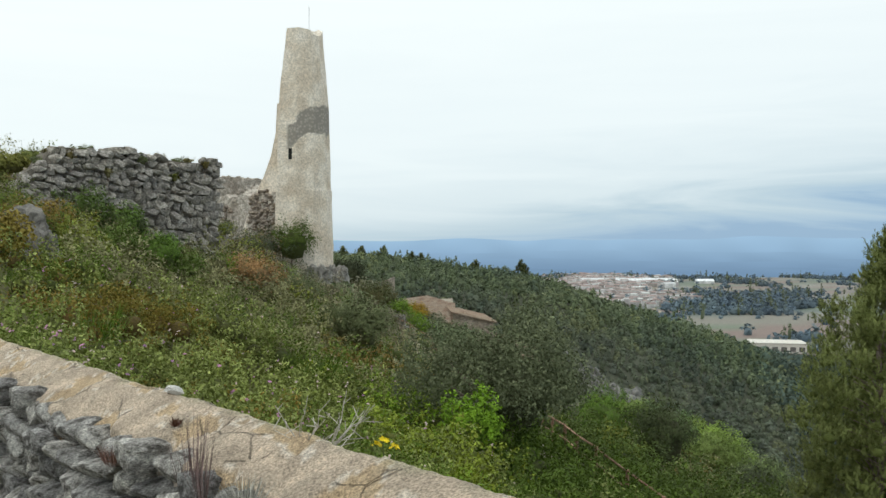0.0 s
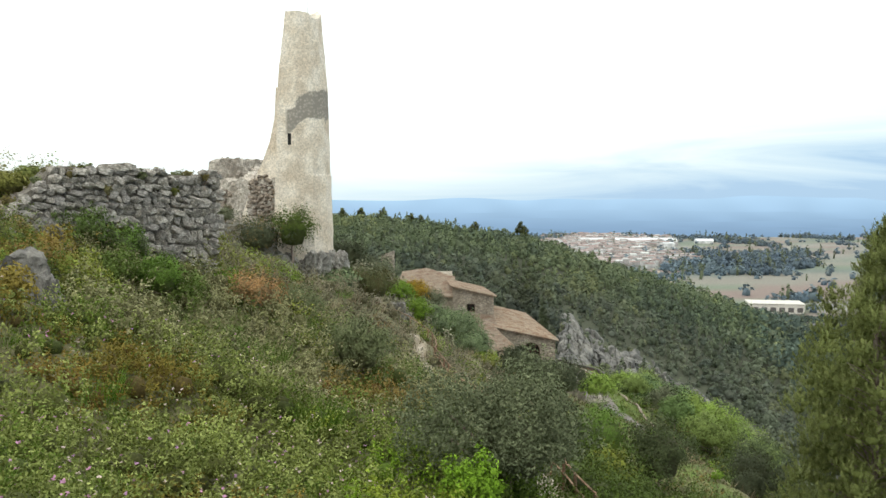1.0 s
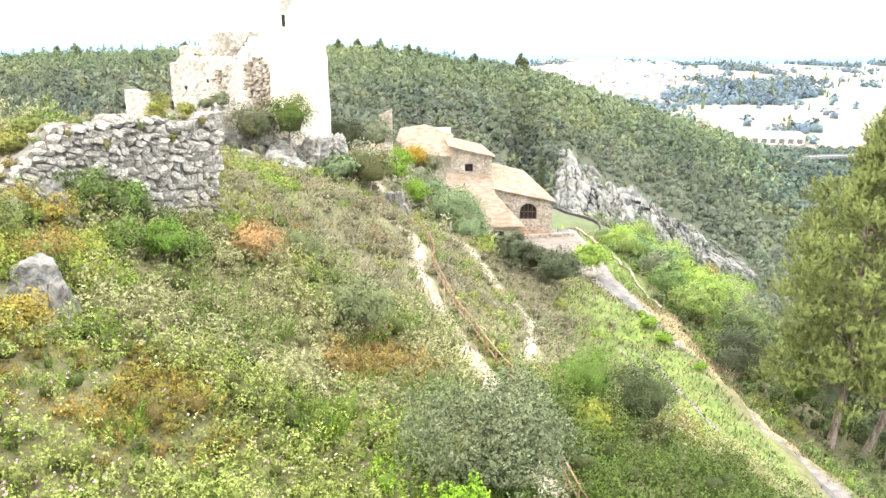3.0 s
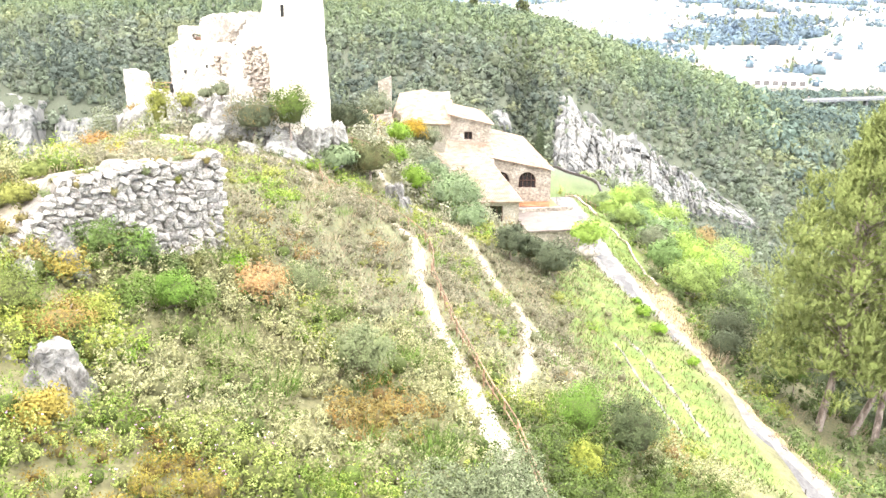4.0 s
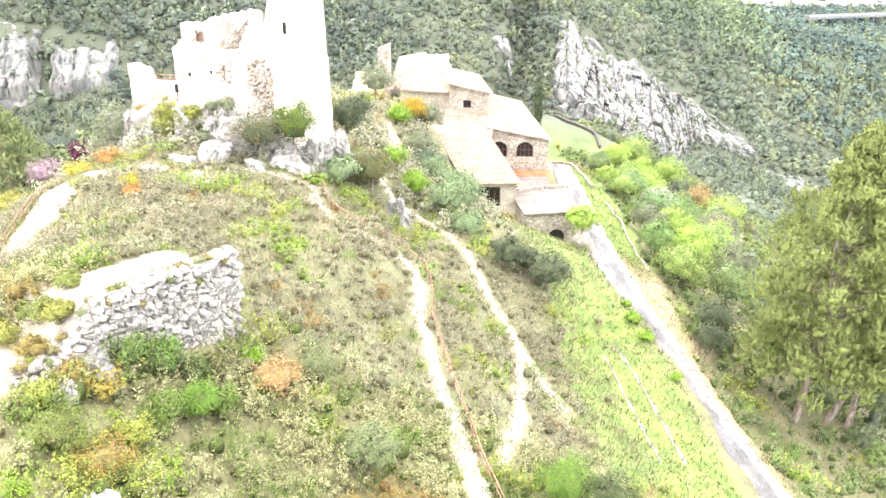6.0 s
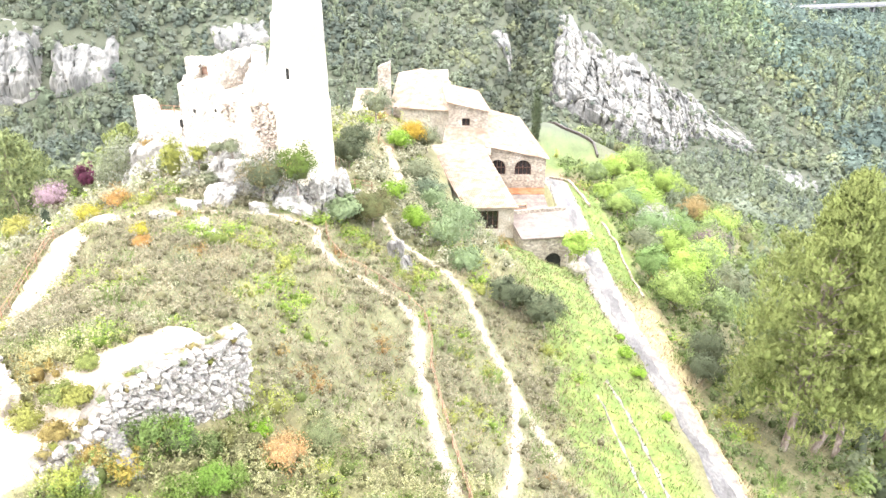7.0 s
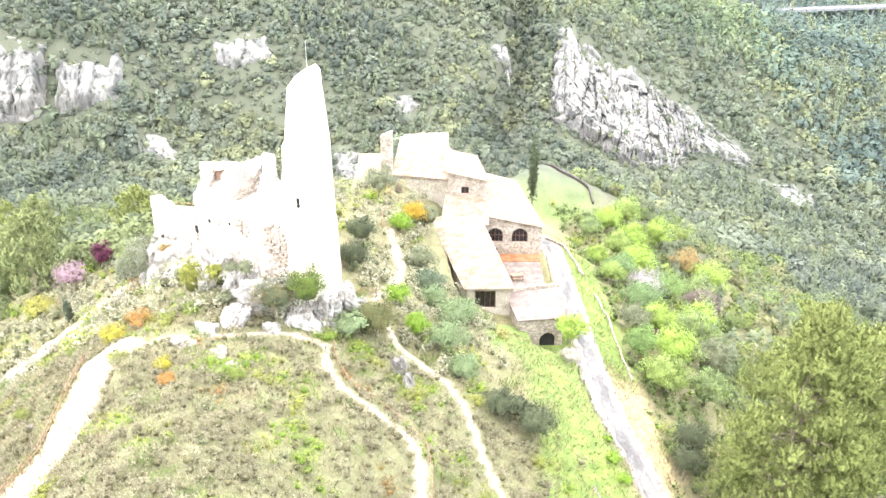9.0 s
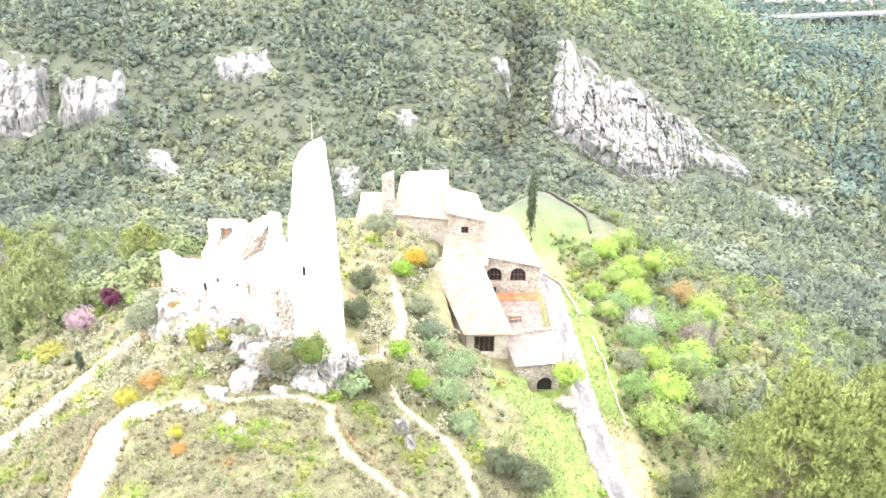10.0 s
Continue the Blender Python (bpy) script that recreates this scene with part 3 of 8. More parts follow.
# ---- stones and rocks ----
def lump_arrays(cuts, seed, round_=0.75, rough=0.12, flat=1.0):
    """A worn stone about 1 across: a cube divided, rounded and knocked about."""
    rng = np.random.default_rng(seed)
    g = np.linspace(-1, 1, cuts + 1)
    verts, faces, found = [], [], {}
    for ax in range(3):
        for sign in (-1, 1):
            ids = np.zeros((cuts + 1, cuts + 1), int)
            for i, a in enumerate(g):
                for j, b in enumerate(g):
                    p = [0, 0, 0]
                    p[ax], p[(ax + 1) % 3], p[(ax + 2) % 3] = sign, a, b
                    key = tuple(np.round(p, 4))
                    if key not in found:
                        found[key] = len(verts)
                        verts.append(p)
                    ids[i, j] = found[key]
            for i in range(cuts):
                for j in range(cuts):
                    q = [ids[i, j], ids[i + 1, j], ids[i + 1, j + 1], ids[i, j + 1]]
                    faces.append(q if sign > 0 else q[::-1])
    v = np.array(verts, float)
    ball = v / np.linalg.norm(v, axis=1, keepdims=True)
    v = v * (1 - round_) + ball * 1.15 * round_
    k = rng.normal(size=(5, 3)) * 1.6
    ph = rng.uniform(0, 6, 5)
    bump = sum(np.sin(v @ k[i] + ph[i]) for i in range(5)) / 5
    k2 = rng.normal(size=(6, 3)) * 4.5
    bump += 0.5 * sum(np.sin(v @ k2[i] + ph[i % 5] * 2) for i in range(6)) / 6
    v = v * (1 + rough * 2.2 * bump)[:, None] + rng.normal(0, rough * 0.16, v.shape)
    v[:, 2] *= flat
    return v * 0.5, np.array(faces)


def hewn(v, seed, cuts=11, deep=(0.30, 0.50)):
    """Breaks a lump along random planes, so that it gets flat facets and arrises."""
    rng = np.random.default_rng(seed + 500)
    n = rng.normal(size=(cuts, 3))
    n /= np.linalg.norm(n, axis=1, keepdims=True)
    for d in n:
        over = v @ d - rng.uniform(*deep)
        v = v - np.maximum(over, 0)[:, None] * 0.93 * d
    return v


def stone_mesh(name, cuts, seed, mat, round_=0.6, rough=0.13):
    v, f = lump_arrays(cuts, seed, round_, rough)
    v = hewn(v, seed)
    ob = link_mesh(name, v, f, mat, smooth=False)
    me = ob.data
    bpy.data.objects.remove(ob)
    return me


def stone(me, parent, name, at, size, turn=(0, 0, 0)):
    ob = new(name, me)
    ob.parent = parent
    ob.matrix_basis = Matrix.LocRotScale(at, Euler(turn), size)
    return ob


def rough_slab(name, mat, origin, u, n, length, thick, base, top, parent=None, label="", grid=0.35, bumpy=0.08, seed=1.0):
    """A wall with uneven faces: along u from origin, of that thickness along n, with heights base(s) and top(s)."""
    cols = max(3, int(length / grid))
    ss = np.linspace(0, length, cols)
    high = max(float(top(s)) - float(base(s)) for s in ss)
    rows = max(3, int(high / grid))
    ring = []
    for k in range(rows):
        ring.append(("front", k / (rows - 1)))
    for k in range(1, 4):
        ring.append(("top", k / 4))
    for k in range(rows - 1, -1, -1):
        ring.append(("back", k / (rows - 1)))
    verts = []
    for s in ss:
        b, t = float(base(s)), float(top(s))
        for side, f in ring:
            z = t if side == "top" else b + (t - b) * f
            d = {"front": 0.0, "back": thick}.get(side, thick * f)
            w = bumpy * (lumps(np.array(s * 1.7 + d), np.array(z * 1.9), 0.55, seed) + 0.6 * lumps(np.array(s * 4 + d * 3), np.array(z * 4), 0.6, seed + 2))
            z += bumpy * 1.2 * lumps(np.array(s * 3.0), np.array(d * 5.0), 0.7, seed + 5) if side == "top" or f == 1.0 else 0.0
            off = d + (-w if side == "front" else w if side == "back" else 0.0)
            verts.append((origin[0] + u[0] * s + n[0] * off, origin[1] + u[1] * s + n[1] * off, z))
    r = len(ring)
    i = np.arange(cols * r).reshape(cols, r)
    q = np.stack([i[:-1, :-1], i[:-1, 1:], i[1:, 1:], i[1:, :-1]], -1).reshape(-1, 4)
    # close both ends, row by row
    ends = []
    for c in (0, cols - 1):
        for k in range(rows - 1):
            ends.append((i[c, k], i[c, k + 1], i[c, r - 2 - k], i[c, r - 1 - k]))
    # fan of the top strip at the ends
    ends += [(i[c, rows - 1], i[c, rows], i[c, rows + 1], i[c, rows + 2]) for c in (0, cols - 1)]
    ob = link_mesh(name, verts, [q, np.array(ends)], mat, parent, label)
    return ob


STONES = [stone_mesh("stone", 4, s, M["wall_stone"], 0.20, 0.11) for s in range(8)]
BIG_STONES = [stone_mesh("stone", 9, s + 20, M["rubble"], 0.42, 0.13) for s in range(8)]

RUBBLE = [stone_mesh("stone", 3, s + 60, M["masonry"], 0.30, 0.13) for s in range(6)]

# ---- the low wall beside the starting place: rubble with a cracked mortar coping ----
NEAR = 0.70


def coped_wall():
    w = thing("rubble_wall", label="low rubble limestone wall with a cracked pale mortar coping", category="wall")
    a, b = np.array([-8.4, 14.0]), np.array([3.0, 0.65])
    u = (b - a) / np.linalg.norm(b - a)
    n = np.array([u[1], -u[0]])
    if n[1] > 0:
        n = -n
    length = float(np.linalg.norm(b - a))
    # coping: far edge rounded, sloping to a broken near edge
    cols = int(length / 0.035)
    prof = [(-0.08, -0.60), (-0.07, -0.25), (-0.05, -0.08), (-0.02, -0.03), (0.02, -0.006), (0.06, 0.0)] + [(0.06 + 0.032 * k, -0.0075 * k - 0.0006 * k * k) for k in range(1, 14)] + [(0.49, -0.24), (0.47, -0.30), (0.40, -0.34)]
    rng = np.random.default_rng(5)
    ss, dd = np.meshgrid(np.linspace(0, length, cols + 1), [d for d, _ in prof], indexing="ij")
    zz = np.tile([z for _, z in prof], (cols + 1, 1))
    worn = 0.16 * lumps(ss, 0 * ss, 0.45, 3.0) + 0.10 * lumps(ss, 0 * ss + 0.4, 0.15, 1.0)
    k = np.maximum(0.0, dd - 0.20)
    near = np.clip((dd - 0.1) * 5, 0, 1)
    # flakes: plates of the mortar that have broken away, with sharp rims
    flake = lumps(ss, dd * 1.6, 0.33, 8.0) + 0.35 * lumps(ss, dd, 0.10, 2.0)
    zz = zz - 0.022 * near * (flake > 0.35) - 0.016 * near * (flake > 0.75) - 0.016 * (lumps(ss, dd, 0.5, 4.0) > 0.55)
    zz = zz + 0.012 * lumps(ss, dd * 1.4, 0.22, 2.0) + 0.006 * lumps(ss, dd, 0.06, 6.0) + rng.normal(0, 0.0022, ss.shape)
    zz = zz - 0.20 * k * np.maximum(0, lumps(ss, dd, 0.28, 7.0))
    dd = dd + worn * k * 1.5 + rng.normal(0, 0.003, ss.shape)
    verts = np.dstack([a[0] + u[0] * ss + n[0] * dd, a[1] + u[1] * ss + n[1] * dd, -1.08 + zz]).reshape(-1, 3)
    p = len(prof)
    i = np.arange((cols + 1) * p).reshape(cols + 1, p)
    q = np.stack([i[:-1, :-1], i[:-1, 1:], i[1:, 1:], i[1:, :-1]], -1).reshape(-1, 4)
    # old lime skin, ochre where it has flaked, grey lichen towards the far edge
    skin, ochre, lichen, pale = np.array([0.50, 0.405, 0.305]), np.array([0.46, 0.345, 0.215]), np.array([0.37, 0.345, 0.22]), np.array([0.68, 0.60, 0.50])
    mix = np.clip(lumps(ss, dd, 0.16, 5.0) + 0.5 * lumps(ss, dd, 0.05, 9.0), -1, 1)[..., None]
    col = skin * (1 + 0.25 * mix)
    col = np.where((flake > 0.35)[..., None], ochre * (1.05 + 0.25 * mix), col)
    col = np.where((np.abs(flake - 0.33) < 0.05)[..., None], pale, col)
    edge = np.clip(1.0 - np.abs(dd) / 0.10 + 0.6 * lumps(ss, dd, 0.2, 12.0), 0, 1)[..., None] * 0.7
    col = col * (1 - edge) + lichen * (1 + 0.2 * mix) * edge
    link_mesh("coping", verts, q, M["coping"], w, "cracked beige mortar coping", colours=col.reshape(-1, 3))
    # core behind the stones
    o = a + n * 0.02
    rough_slab("core", M["mortar"], o, u, n, length, 0.40, lambda s: -3.9, lambda s: -1.32, w, "earthy mortar core", 0.3, 0.03, 4.0)
    # stones of the near face, in rough courses
    z = -1.36
    course = 0
    while z > -2.7:
        s = 5.0 + rng.uniform(0, 0.2)
        high = rng.uniform(0.17, 0.25)
        while s < 13.5:
            wide = rng.uniform(0.16, 0.40)
            hh = high * rng.uniform(0.8, 1.2)
            if course or (s < 12.55 and rng.random() < 0.80):
                d = 0.48 + rng.uniform(-0.06, 0.09)
                at = (a[0] + u[0] * (s + wide / 2) + n[0] * d, a[1] + u[1] * (s + wide / 2) + n[1] * d, z + rng.uniform(-0.04, 0.04))
                stone(BIG_STONES[rng.integers(8)], w, "stone", at, (wide * 0.98, 0.36, hh * 1.04), (rng.uniform(-0.2, 0.2), rng.uniform(-0.25, 0.25), math.atan2(u[1], u[0]) + rng.uniform(-0.25, 0.25)))
            s += wide * rng.uniform(0.95, 1.1)
        z -= high * 0.95
        course += 1
    w.matrix_basis = Matrix.Scale(NEAR, 4)
    # loose stones on the coping
    for s, d, k in ((10.05, 0.04, 0.15),):
        at = (a[0] + u[0] * s + n[0] * d, a[1] + u[1] * s + n[1] * d, -1.06)
        loose = new("loose_stone", BIG_STONES[int(s * 10) % 8])
        loose.matrix_basis = Matrix.Scale(NEAR, 4) @ Matrix.LocRotScale(at, Euler((0.1, 0.2, 0.3)), (k * 0.95, k * 0.5, k * 0.42))
        loose.material_slots[0].link = "OBJECT"
        loose.material_slots[0].material = M["white_stone"]
        tagged(loose, "small pale broken limestone lying on the wall coping", "stone")
    return w


def crack(mat, scale, width):
    """Adds a net of dark cracks to a material, in colour and relief."""
    n, l = mat.node_tree.nodes, mat.node_tree.links
    b = n["Principled BSDF"]
    was, bump = b.inputs["Base Color"].links[0].from_socket, b.inputs["Normal"].links[0].from_socket
    co = n.new("ShaderNodeTexCoord")
    nz = n.new("ShaderNodeTexNoise")
    nz.inputs["Scale"].default_value, nz.inputs["Detail"].default_value = 3.0, 6.0
    l.new(co.outputs["Object"], nz.inputs["Vector"])
    mx = n.new("ShaderNodeMix")
    mx.data_type, mx.blend_type = "RGBA", "LINEAR_LIGHT"
    mx.inputs["Factor"].default_value = 0.06
    l.new(co.outputs["Object"], mx.inputs["A"])
    l.new(nz.outputs["Color"], mx.inputs["B"])
    vo = n.new("ShaderNodeTexVoronoi")
    vo.feature = "DISTANCE_TO_EDGE"
    vo.inputs["Scale"].default_value = scale
    l.new(mx.outputs["Result"], vo.inputs["Vector"])
    r = n.new("ShaderNodeMapRange")
    r.inputs["From Max"].default_value, r.inputs["To Min"].default_value = width, 0.45
    gap = n.new("ShaderNodeTexNoise")
    gap.inputs["Scale"].default_value, gap.inputs["Detail"].default_value = 1.6, 3.0
    l.new(co.outputs["Object"], gap.inputs["Vector"])
    shut = n.new("ShaderNodeMapRange")
    for socket, value in (("From Min", 0.44), ("From Max", 0.60), ("To Min", 0.0), ("To Max", 0.1)):
        shut.inputs[socket].default_value = value
    l.new(gap.outputs["Fac"], shut.inputs["Value"])
    both = n.new("ShaderNodeMath")
    l.new(vo.outputs["Distance"], both.inputs[0])
    l.new(shut.outputs[0], both.inputs[1])
    l.new(both.outputs[0], r.inputs["Value"])
    sc = n.new("ShaderNodeVectorMath")
    sc.operation = "SCALE"
    l.new(was, sc.inputs[0])
    l.new(r.outputs[0], sc.inputs["Scale"])
    l.new(sc.outputs[0], b.inputs["Base Color"])
    bp = n.new("ShaderNodeBump")
    bp.inputs["Strength"].default_value, bp.inputs["Distance"].default_value = 0.9, 0.02
    l.new(r.outputs[0], bp.inputs["Height"])
    l.new(bump, bp.inputs["Normal"])
    l.new(bp.outputs[0], b.inputs["Normal"])


crack(M["coping"], 3.0, 0.028)
coped_wall()


# ---- the old enclosure's wall of large limestone blocks ----
def enclosure_wall():
    w = thing("ruined_wall", label="ruined dry rubble wall of large grey limestone blocks", category="wall")
    length = float(np.linalg.norm(WALL_B - WALL_A))

    def top(s):
        return 3.62 + 0.06 * math.sin(s * 1.9) - 0.03 * (s - 4.0) + (0.28 if 6.1 < s < 7.0 else 0.0) - 2.0 * float(1 - step(1.4, 4.6, s)) - 0.35 * float(1 - step(0.4, 1.0, s)) + 0.16 * math.sin(s * 5.1) * (s < 4.6)

    def base(s):
        p = WALL_A + WALL_U * s - WALL_N * 0.2
        return min(float(floor_at(p[0], p[1])[0]), 1.5) - 0.6

    rough_slab("core", M["dark_mortar"], WALL_A + WALL_N * 0.05, WALL_U, WALL_N, length - 0.1, 1.0, base, lambda s: top(s) - 0.12, w, "earth and mortar core", 0.3, 0.06, 2.0)
    rng = np.random.default_rng(11)
    turn = math.atan2(WALL_U[1], WALL_U[0])
    z = 4.0
    while z > -1.6:
        high = rng.uniform(0.22, 0.38)
        s = rng.uniform(-0.1, 0.1)
        while s < length:
            wide = rng.uniform(0.22, 0.58)
            mid = s + wide / 2
            if z - high / 2 < top(mid) - 0.10 and z > base(mid) + 0.2 and mid < length + 0.05:
                p = WALL_A + WALL_U * mid + WALL_N * (0.10 + rng.uniform(-0.10, 0.07))
                stone(STONES[rng.integers(8)], w, "stone", (p[0], p[1], z - high / 2 + rng.uniform(-0.08, 0.08)), (wide * 1.26, 0.66, high * 1.30 * rng.uniform(0.88, 1.12)), (rng.uniform(-0.12, 0.12) + math.pi * rng.integers(2), rng.uniform(-0.14, 0.14), turn + rng.uniform(-0.12, 0.12)))
            s += wide
        # the end of the wall
        p = WALL_B + WALL_N * rng.uniform(0.35, 0.65)
        if z < top(length) + 0.1 and z > base(length):
            stone(STONES[rng.integers(8)], w, "stone", (p[0] - 0.1, p[1], z - high / 2), (0.5, 0.75, high * 1.1), (0, rng.uniform(-0.1, 0.1), turn))
        z -= high * 0.96
    # the thin pale wall that crosses behind
    side = thing("ruined_wall", label="low broken wall top with pale weathered mortar", category="wall")
    o = np.array([-24.2, 38.6])
    uu = np.array([0.62, -0.785])
    nn = np.array([0.785, 0.62])
    rough_slab("core", M["mortar"], o, uu, nn, 7.6, 0.9, lambda s: 0.0, lambda s: 2.9 + 0.12 * math.sin(2 * s) - 0.05 * s, side, "", 0.35, 0.12, 6.0)
    for k in range(26):
        s = 0.25 + k * 0.28
        p = o + uu * s + nn * (0.1 if k % 2 else 0.8)
        stone(STONES[k % 8], side, "stone", (p[0], p[1], 2.82 + 0.12 * math.sin(2 * s) - 0.05 * s), (0.5, 0.5, 0.36), (0, 0, k * 1.3))
    return w


enclosure_wall()


# ---- the castle: tower, ruined walls, rock ----
def tower_material():
    m = material("tower render", [(0.60, 0.51, 0.40), (0.70, 0.62, 0.51), (0.77, 0.70, 0.60)], 1.8, 0.93, 0.6, 12.0, stain=0.6, stain_colour=(0.42, 0.34, 0.25), bump_size=0.05)
    n, l = m.node_tree.nodes, m.node_tree.links
    b = n["Principled BSDF"]
    was = b.inputs["Base Color"].links[0].from_socket
    co = n.new("ShaderNodeTexCoord")
    sep = n.new("ShaderNodeSeparateXYZ")
    l.new(co.outputs["Object"], sep.inputs[0])
    nz = n.new("ShaderNodeTexNoise")
    nz.inputs["Scale"].default_value, nz.inputs["Detail"].default_value = 0.55, 4.0
    l.new(co.outputs["Object"], nz.inputs["Vector"])

    def calc(op, a, c, clamp=False):
        x = n.new("ShaderNodeMath")
        x.operation, x.use_clamp = op, clamp
        for i, v in enumerate((a, c)):
            if hasattr(v, "links"):
                l.new(v, x.inputs[i])
            else:
                x.inputs[i].default_value = v
        return x.outputs[0]

    # where the render has fallen: a belt about ten metres up, deepest at the east side
    shift = calc("MULTIPLY", calc("SUBTRACT", nz.outputs["Fac"], 0.5), 3.6)
    lean = calc("MULTIPLY", calc("ADD", sep.outputs["X"], 11.5), -0.30)
    z = calc("ADD", calc("ADD", sep.outputs["Z"], shift), lean)

    low = calc("MULTIPLY", calc("SUBTRACT", z, 8.75), 6.0, True)
    high = calc("MULTIPLY", calc("SUBTRACT", 11.2, z), 6.0, True)
    east = calc("MULTIPLY", calc("ADD", sep.outputs["X"], 13.1), 4.0, True)
    fall = calc("MULTIPLY", calc("MULTIPLY", low, high), east)
    vor = n.new("ShaderNodeTexVoronoi")
    vor.inputs["Scale"].default_value = 4.2
    l.new(co.outputs["Object"], vor.inputs["Vector"])
    ramp = n.new("ShaderNodeValToRGB")
    ramp.color_ramp.elements[0].color, ramp.color_ramp.elements[1].color = (0.46, 0.42, 0.36, 1), (0.27, 0.245, 0.21, 1)
    ramp.color_ramp.elements[1].position = 0.55
    l.new(vor.outputs["Distance"], ramp.inputs["Fac"])
    x = n.new("ShaderNodeMix")
    x.data_type = "RGBA"
    l.new(fall, x.inputs["Factor"])
    l.new(was, x.inputs["A"])
    l.new(ramp.outputs["Color"], x.inputs["B"])
    l.new(x.outputs["Result"], b.inputs["Base Color"])
    return m


def tower():
    t = thing("watchtower", label="tall ruined castle tower in cracked beige render", category="tower")
    # plans at rising heights: front-left arris, front, front-right, right side, back
    low = np.array([(-14.1, 74.0), (-12.3, 73.7), (-10.7, 74.1), (-9.75, 75.0), (-9.45, 76.6), (-9.8, 78.6), (-10.9, 80.0), (-12.6, 80.3), (-13.9, 78.6)])
    top = np.array([(-13.05, 74.2), (-12.0, 74.1), (-11.2, 74.5), (-10.75, 75.1), (-10.55, 76.3), (-10.6, 78.2), (-11.1, 79.0), (-12.3, 79.2), (-12.95, 77.8)])
    zs = [-5.0, -2.0, 0.5, 2.4, 2.6, 4.4, 4.55, 6.5, 9.0, 11.5, 13.5, 15.3, 16.8]
    mix = [-0.05, 0.0, 0.04, 0.10, 0.10, 0.14, 0.20, 0.24, 0.30, 0.36, 0.52, 0.72, 0.88]
    rings = [[(x, y, z) for x, y in low * (1 - k) + top * k] for z, k in zip(zs, mix)]
    crown = [17.95, 18.0, 17.9, 17.5, 17.8, 18.6, 18.95, 18.3, 18.0]
    rings.append([(x, y, z) for (x, y), z in zip(top, crown)])
    v = np.array(rings)
    n = v.shape[1]
    # divide each side and roughen it
    fine = 4
    idx = np.arange(n * fine) / fine
    i0, f = np.floor(idx).astype(int), (idx % 1)[None, :, None]
    v = v[:, i0] * (1 - f) + v[:, (i0 + 1) % n] * f
    zz = np.linspace(0, len(zs), 70)
    k0 = np.minimum(np.floor(zz).astype(int), len(zs) - 1)
    f = (zz - k0)[:, None, None]
    v = v[k0] * (1 - f) + v[k0 + 1] * f
    c = v.mean(axis=1, keepdims=True)
    out = v - c
    out[..., 2] = 0
    out /= np.linalg.norm(out, axis=2, keepdims=True)
    v = v + out * (0.035 * lumps(v[..., 0] * 2 + v[..., 1] * 2, v[..., 2], 0.9, 1.0))[..., None]
    m, r = v.shape[:2]
    i = np.arange(m * r).reshape(m, r)
    j = np.roll(i, -1, axis=1)
    q = np.stack([i[:-1], j[:-1], j[1:], i[1:]], -1).reshape(-1, 4)
    cap = np.array([(i[-1, k], i[-1, k + 1], i[-1, r - 2 - k], i[-1, r - 1 - k]) for k in range(r // 2 - 1)])
    link_mesh("wall", v.reshape(-1, 3), [q, cap], M["tower"], t)
    # flaring buttress wall on the broken side
    bm = bmesh.new()
    prof = [(-14.0, 12.0), (-14.15, 9.4), (-14.6, 7.4), (-15.3, 5.6), (-16.4, 3.4), (-17.2, 1.0), (-17.2, -3.0), (-13.2, -3.0), (-13.2, 11.9)]
    a = [bm.verts.new((x * 1.02, 76.4 - (x + 14) * 0.35, z)) for x, z in prof]
    b = [bm.verts.new((x * 1.02, 79.2 - (x + 14) * 0.35, z)) for x, z in prof]
    bm.faces.new(a)
    bm.faces.new(b[::-1])
    for k in range(len(prof)):
        bm.faces.new((a[k], b[k], b[(k + 1) % len(prof)], a[(k + 1) % len(prof)]))
    part("buttress", bm, M["tower"], t)
    # arrow slit as a near-black block, which stands in for its shaded recess
    for x, y, z, w, h, turn in ((-12.72, 73.86, 7.42, 0.30, 0.95, -6),):
        bm = bmesh.new()
        box(bm, (-w / 2, -0.02, -h / 2), (w / 2, 0.5, h / 2), 0.02)
        s = part("arrow_slit", bm, M["dark"], t, "narrow arrow slit, its shade a near-black block")
        s.matrix_basis = pose(x, y, z, 0, 0, turn)
    bm = bmesh.new()
    beam(bm, (-11.9, 78.9, 18.2), (-11.9, 78.9, 21.0), 0.045, round_=6)
    part("lightning_rod", bm, M["white_wall_rod"], t, "thin grey lightning rod")
    return t


M["tower"] = tower_material()
M["white_wall_rod"] = material("pale galvanised steel", [(0.45, 0.45, 0.45), (0.55, 0.55, 0.54)], 0.3, 0.5, 0.0, 6.0, metal=0.5)
tower()


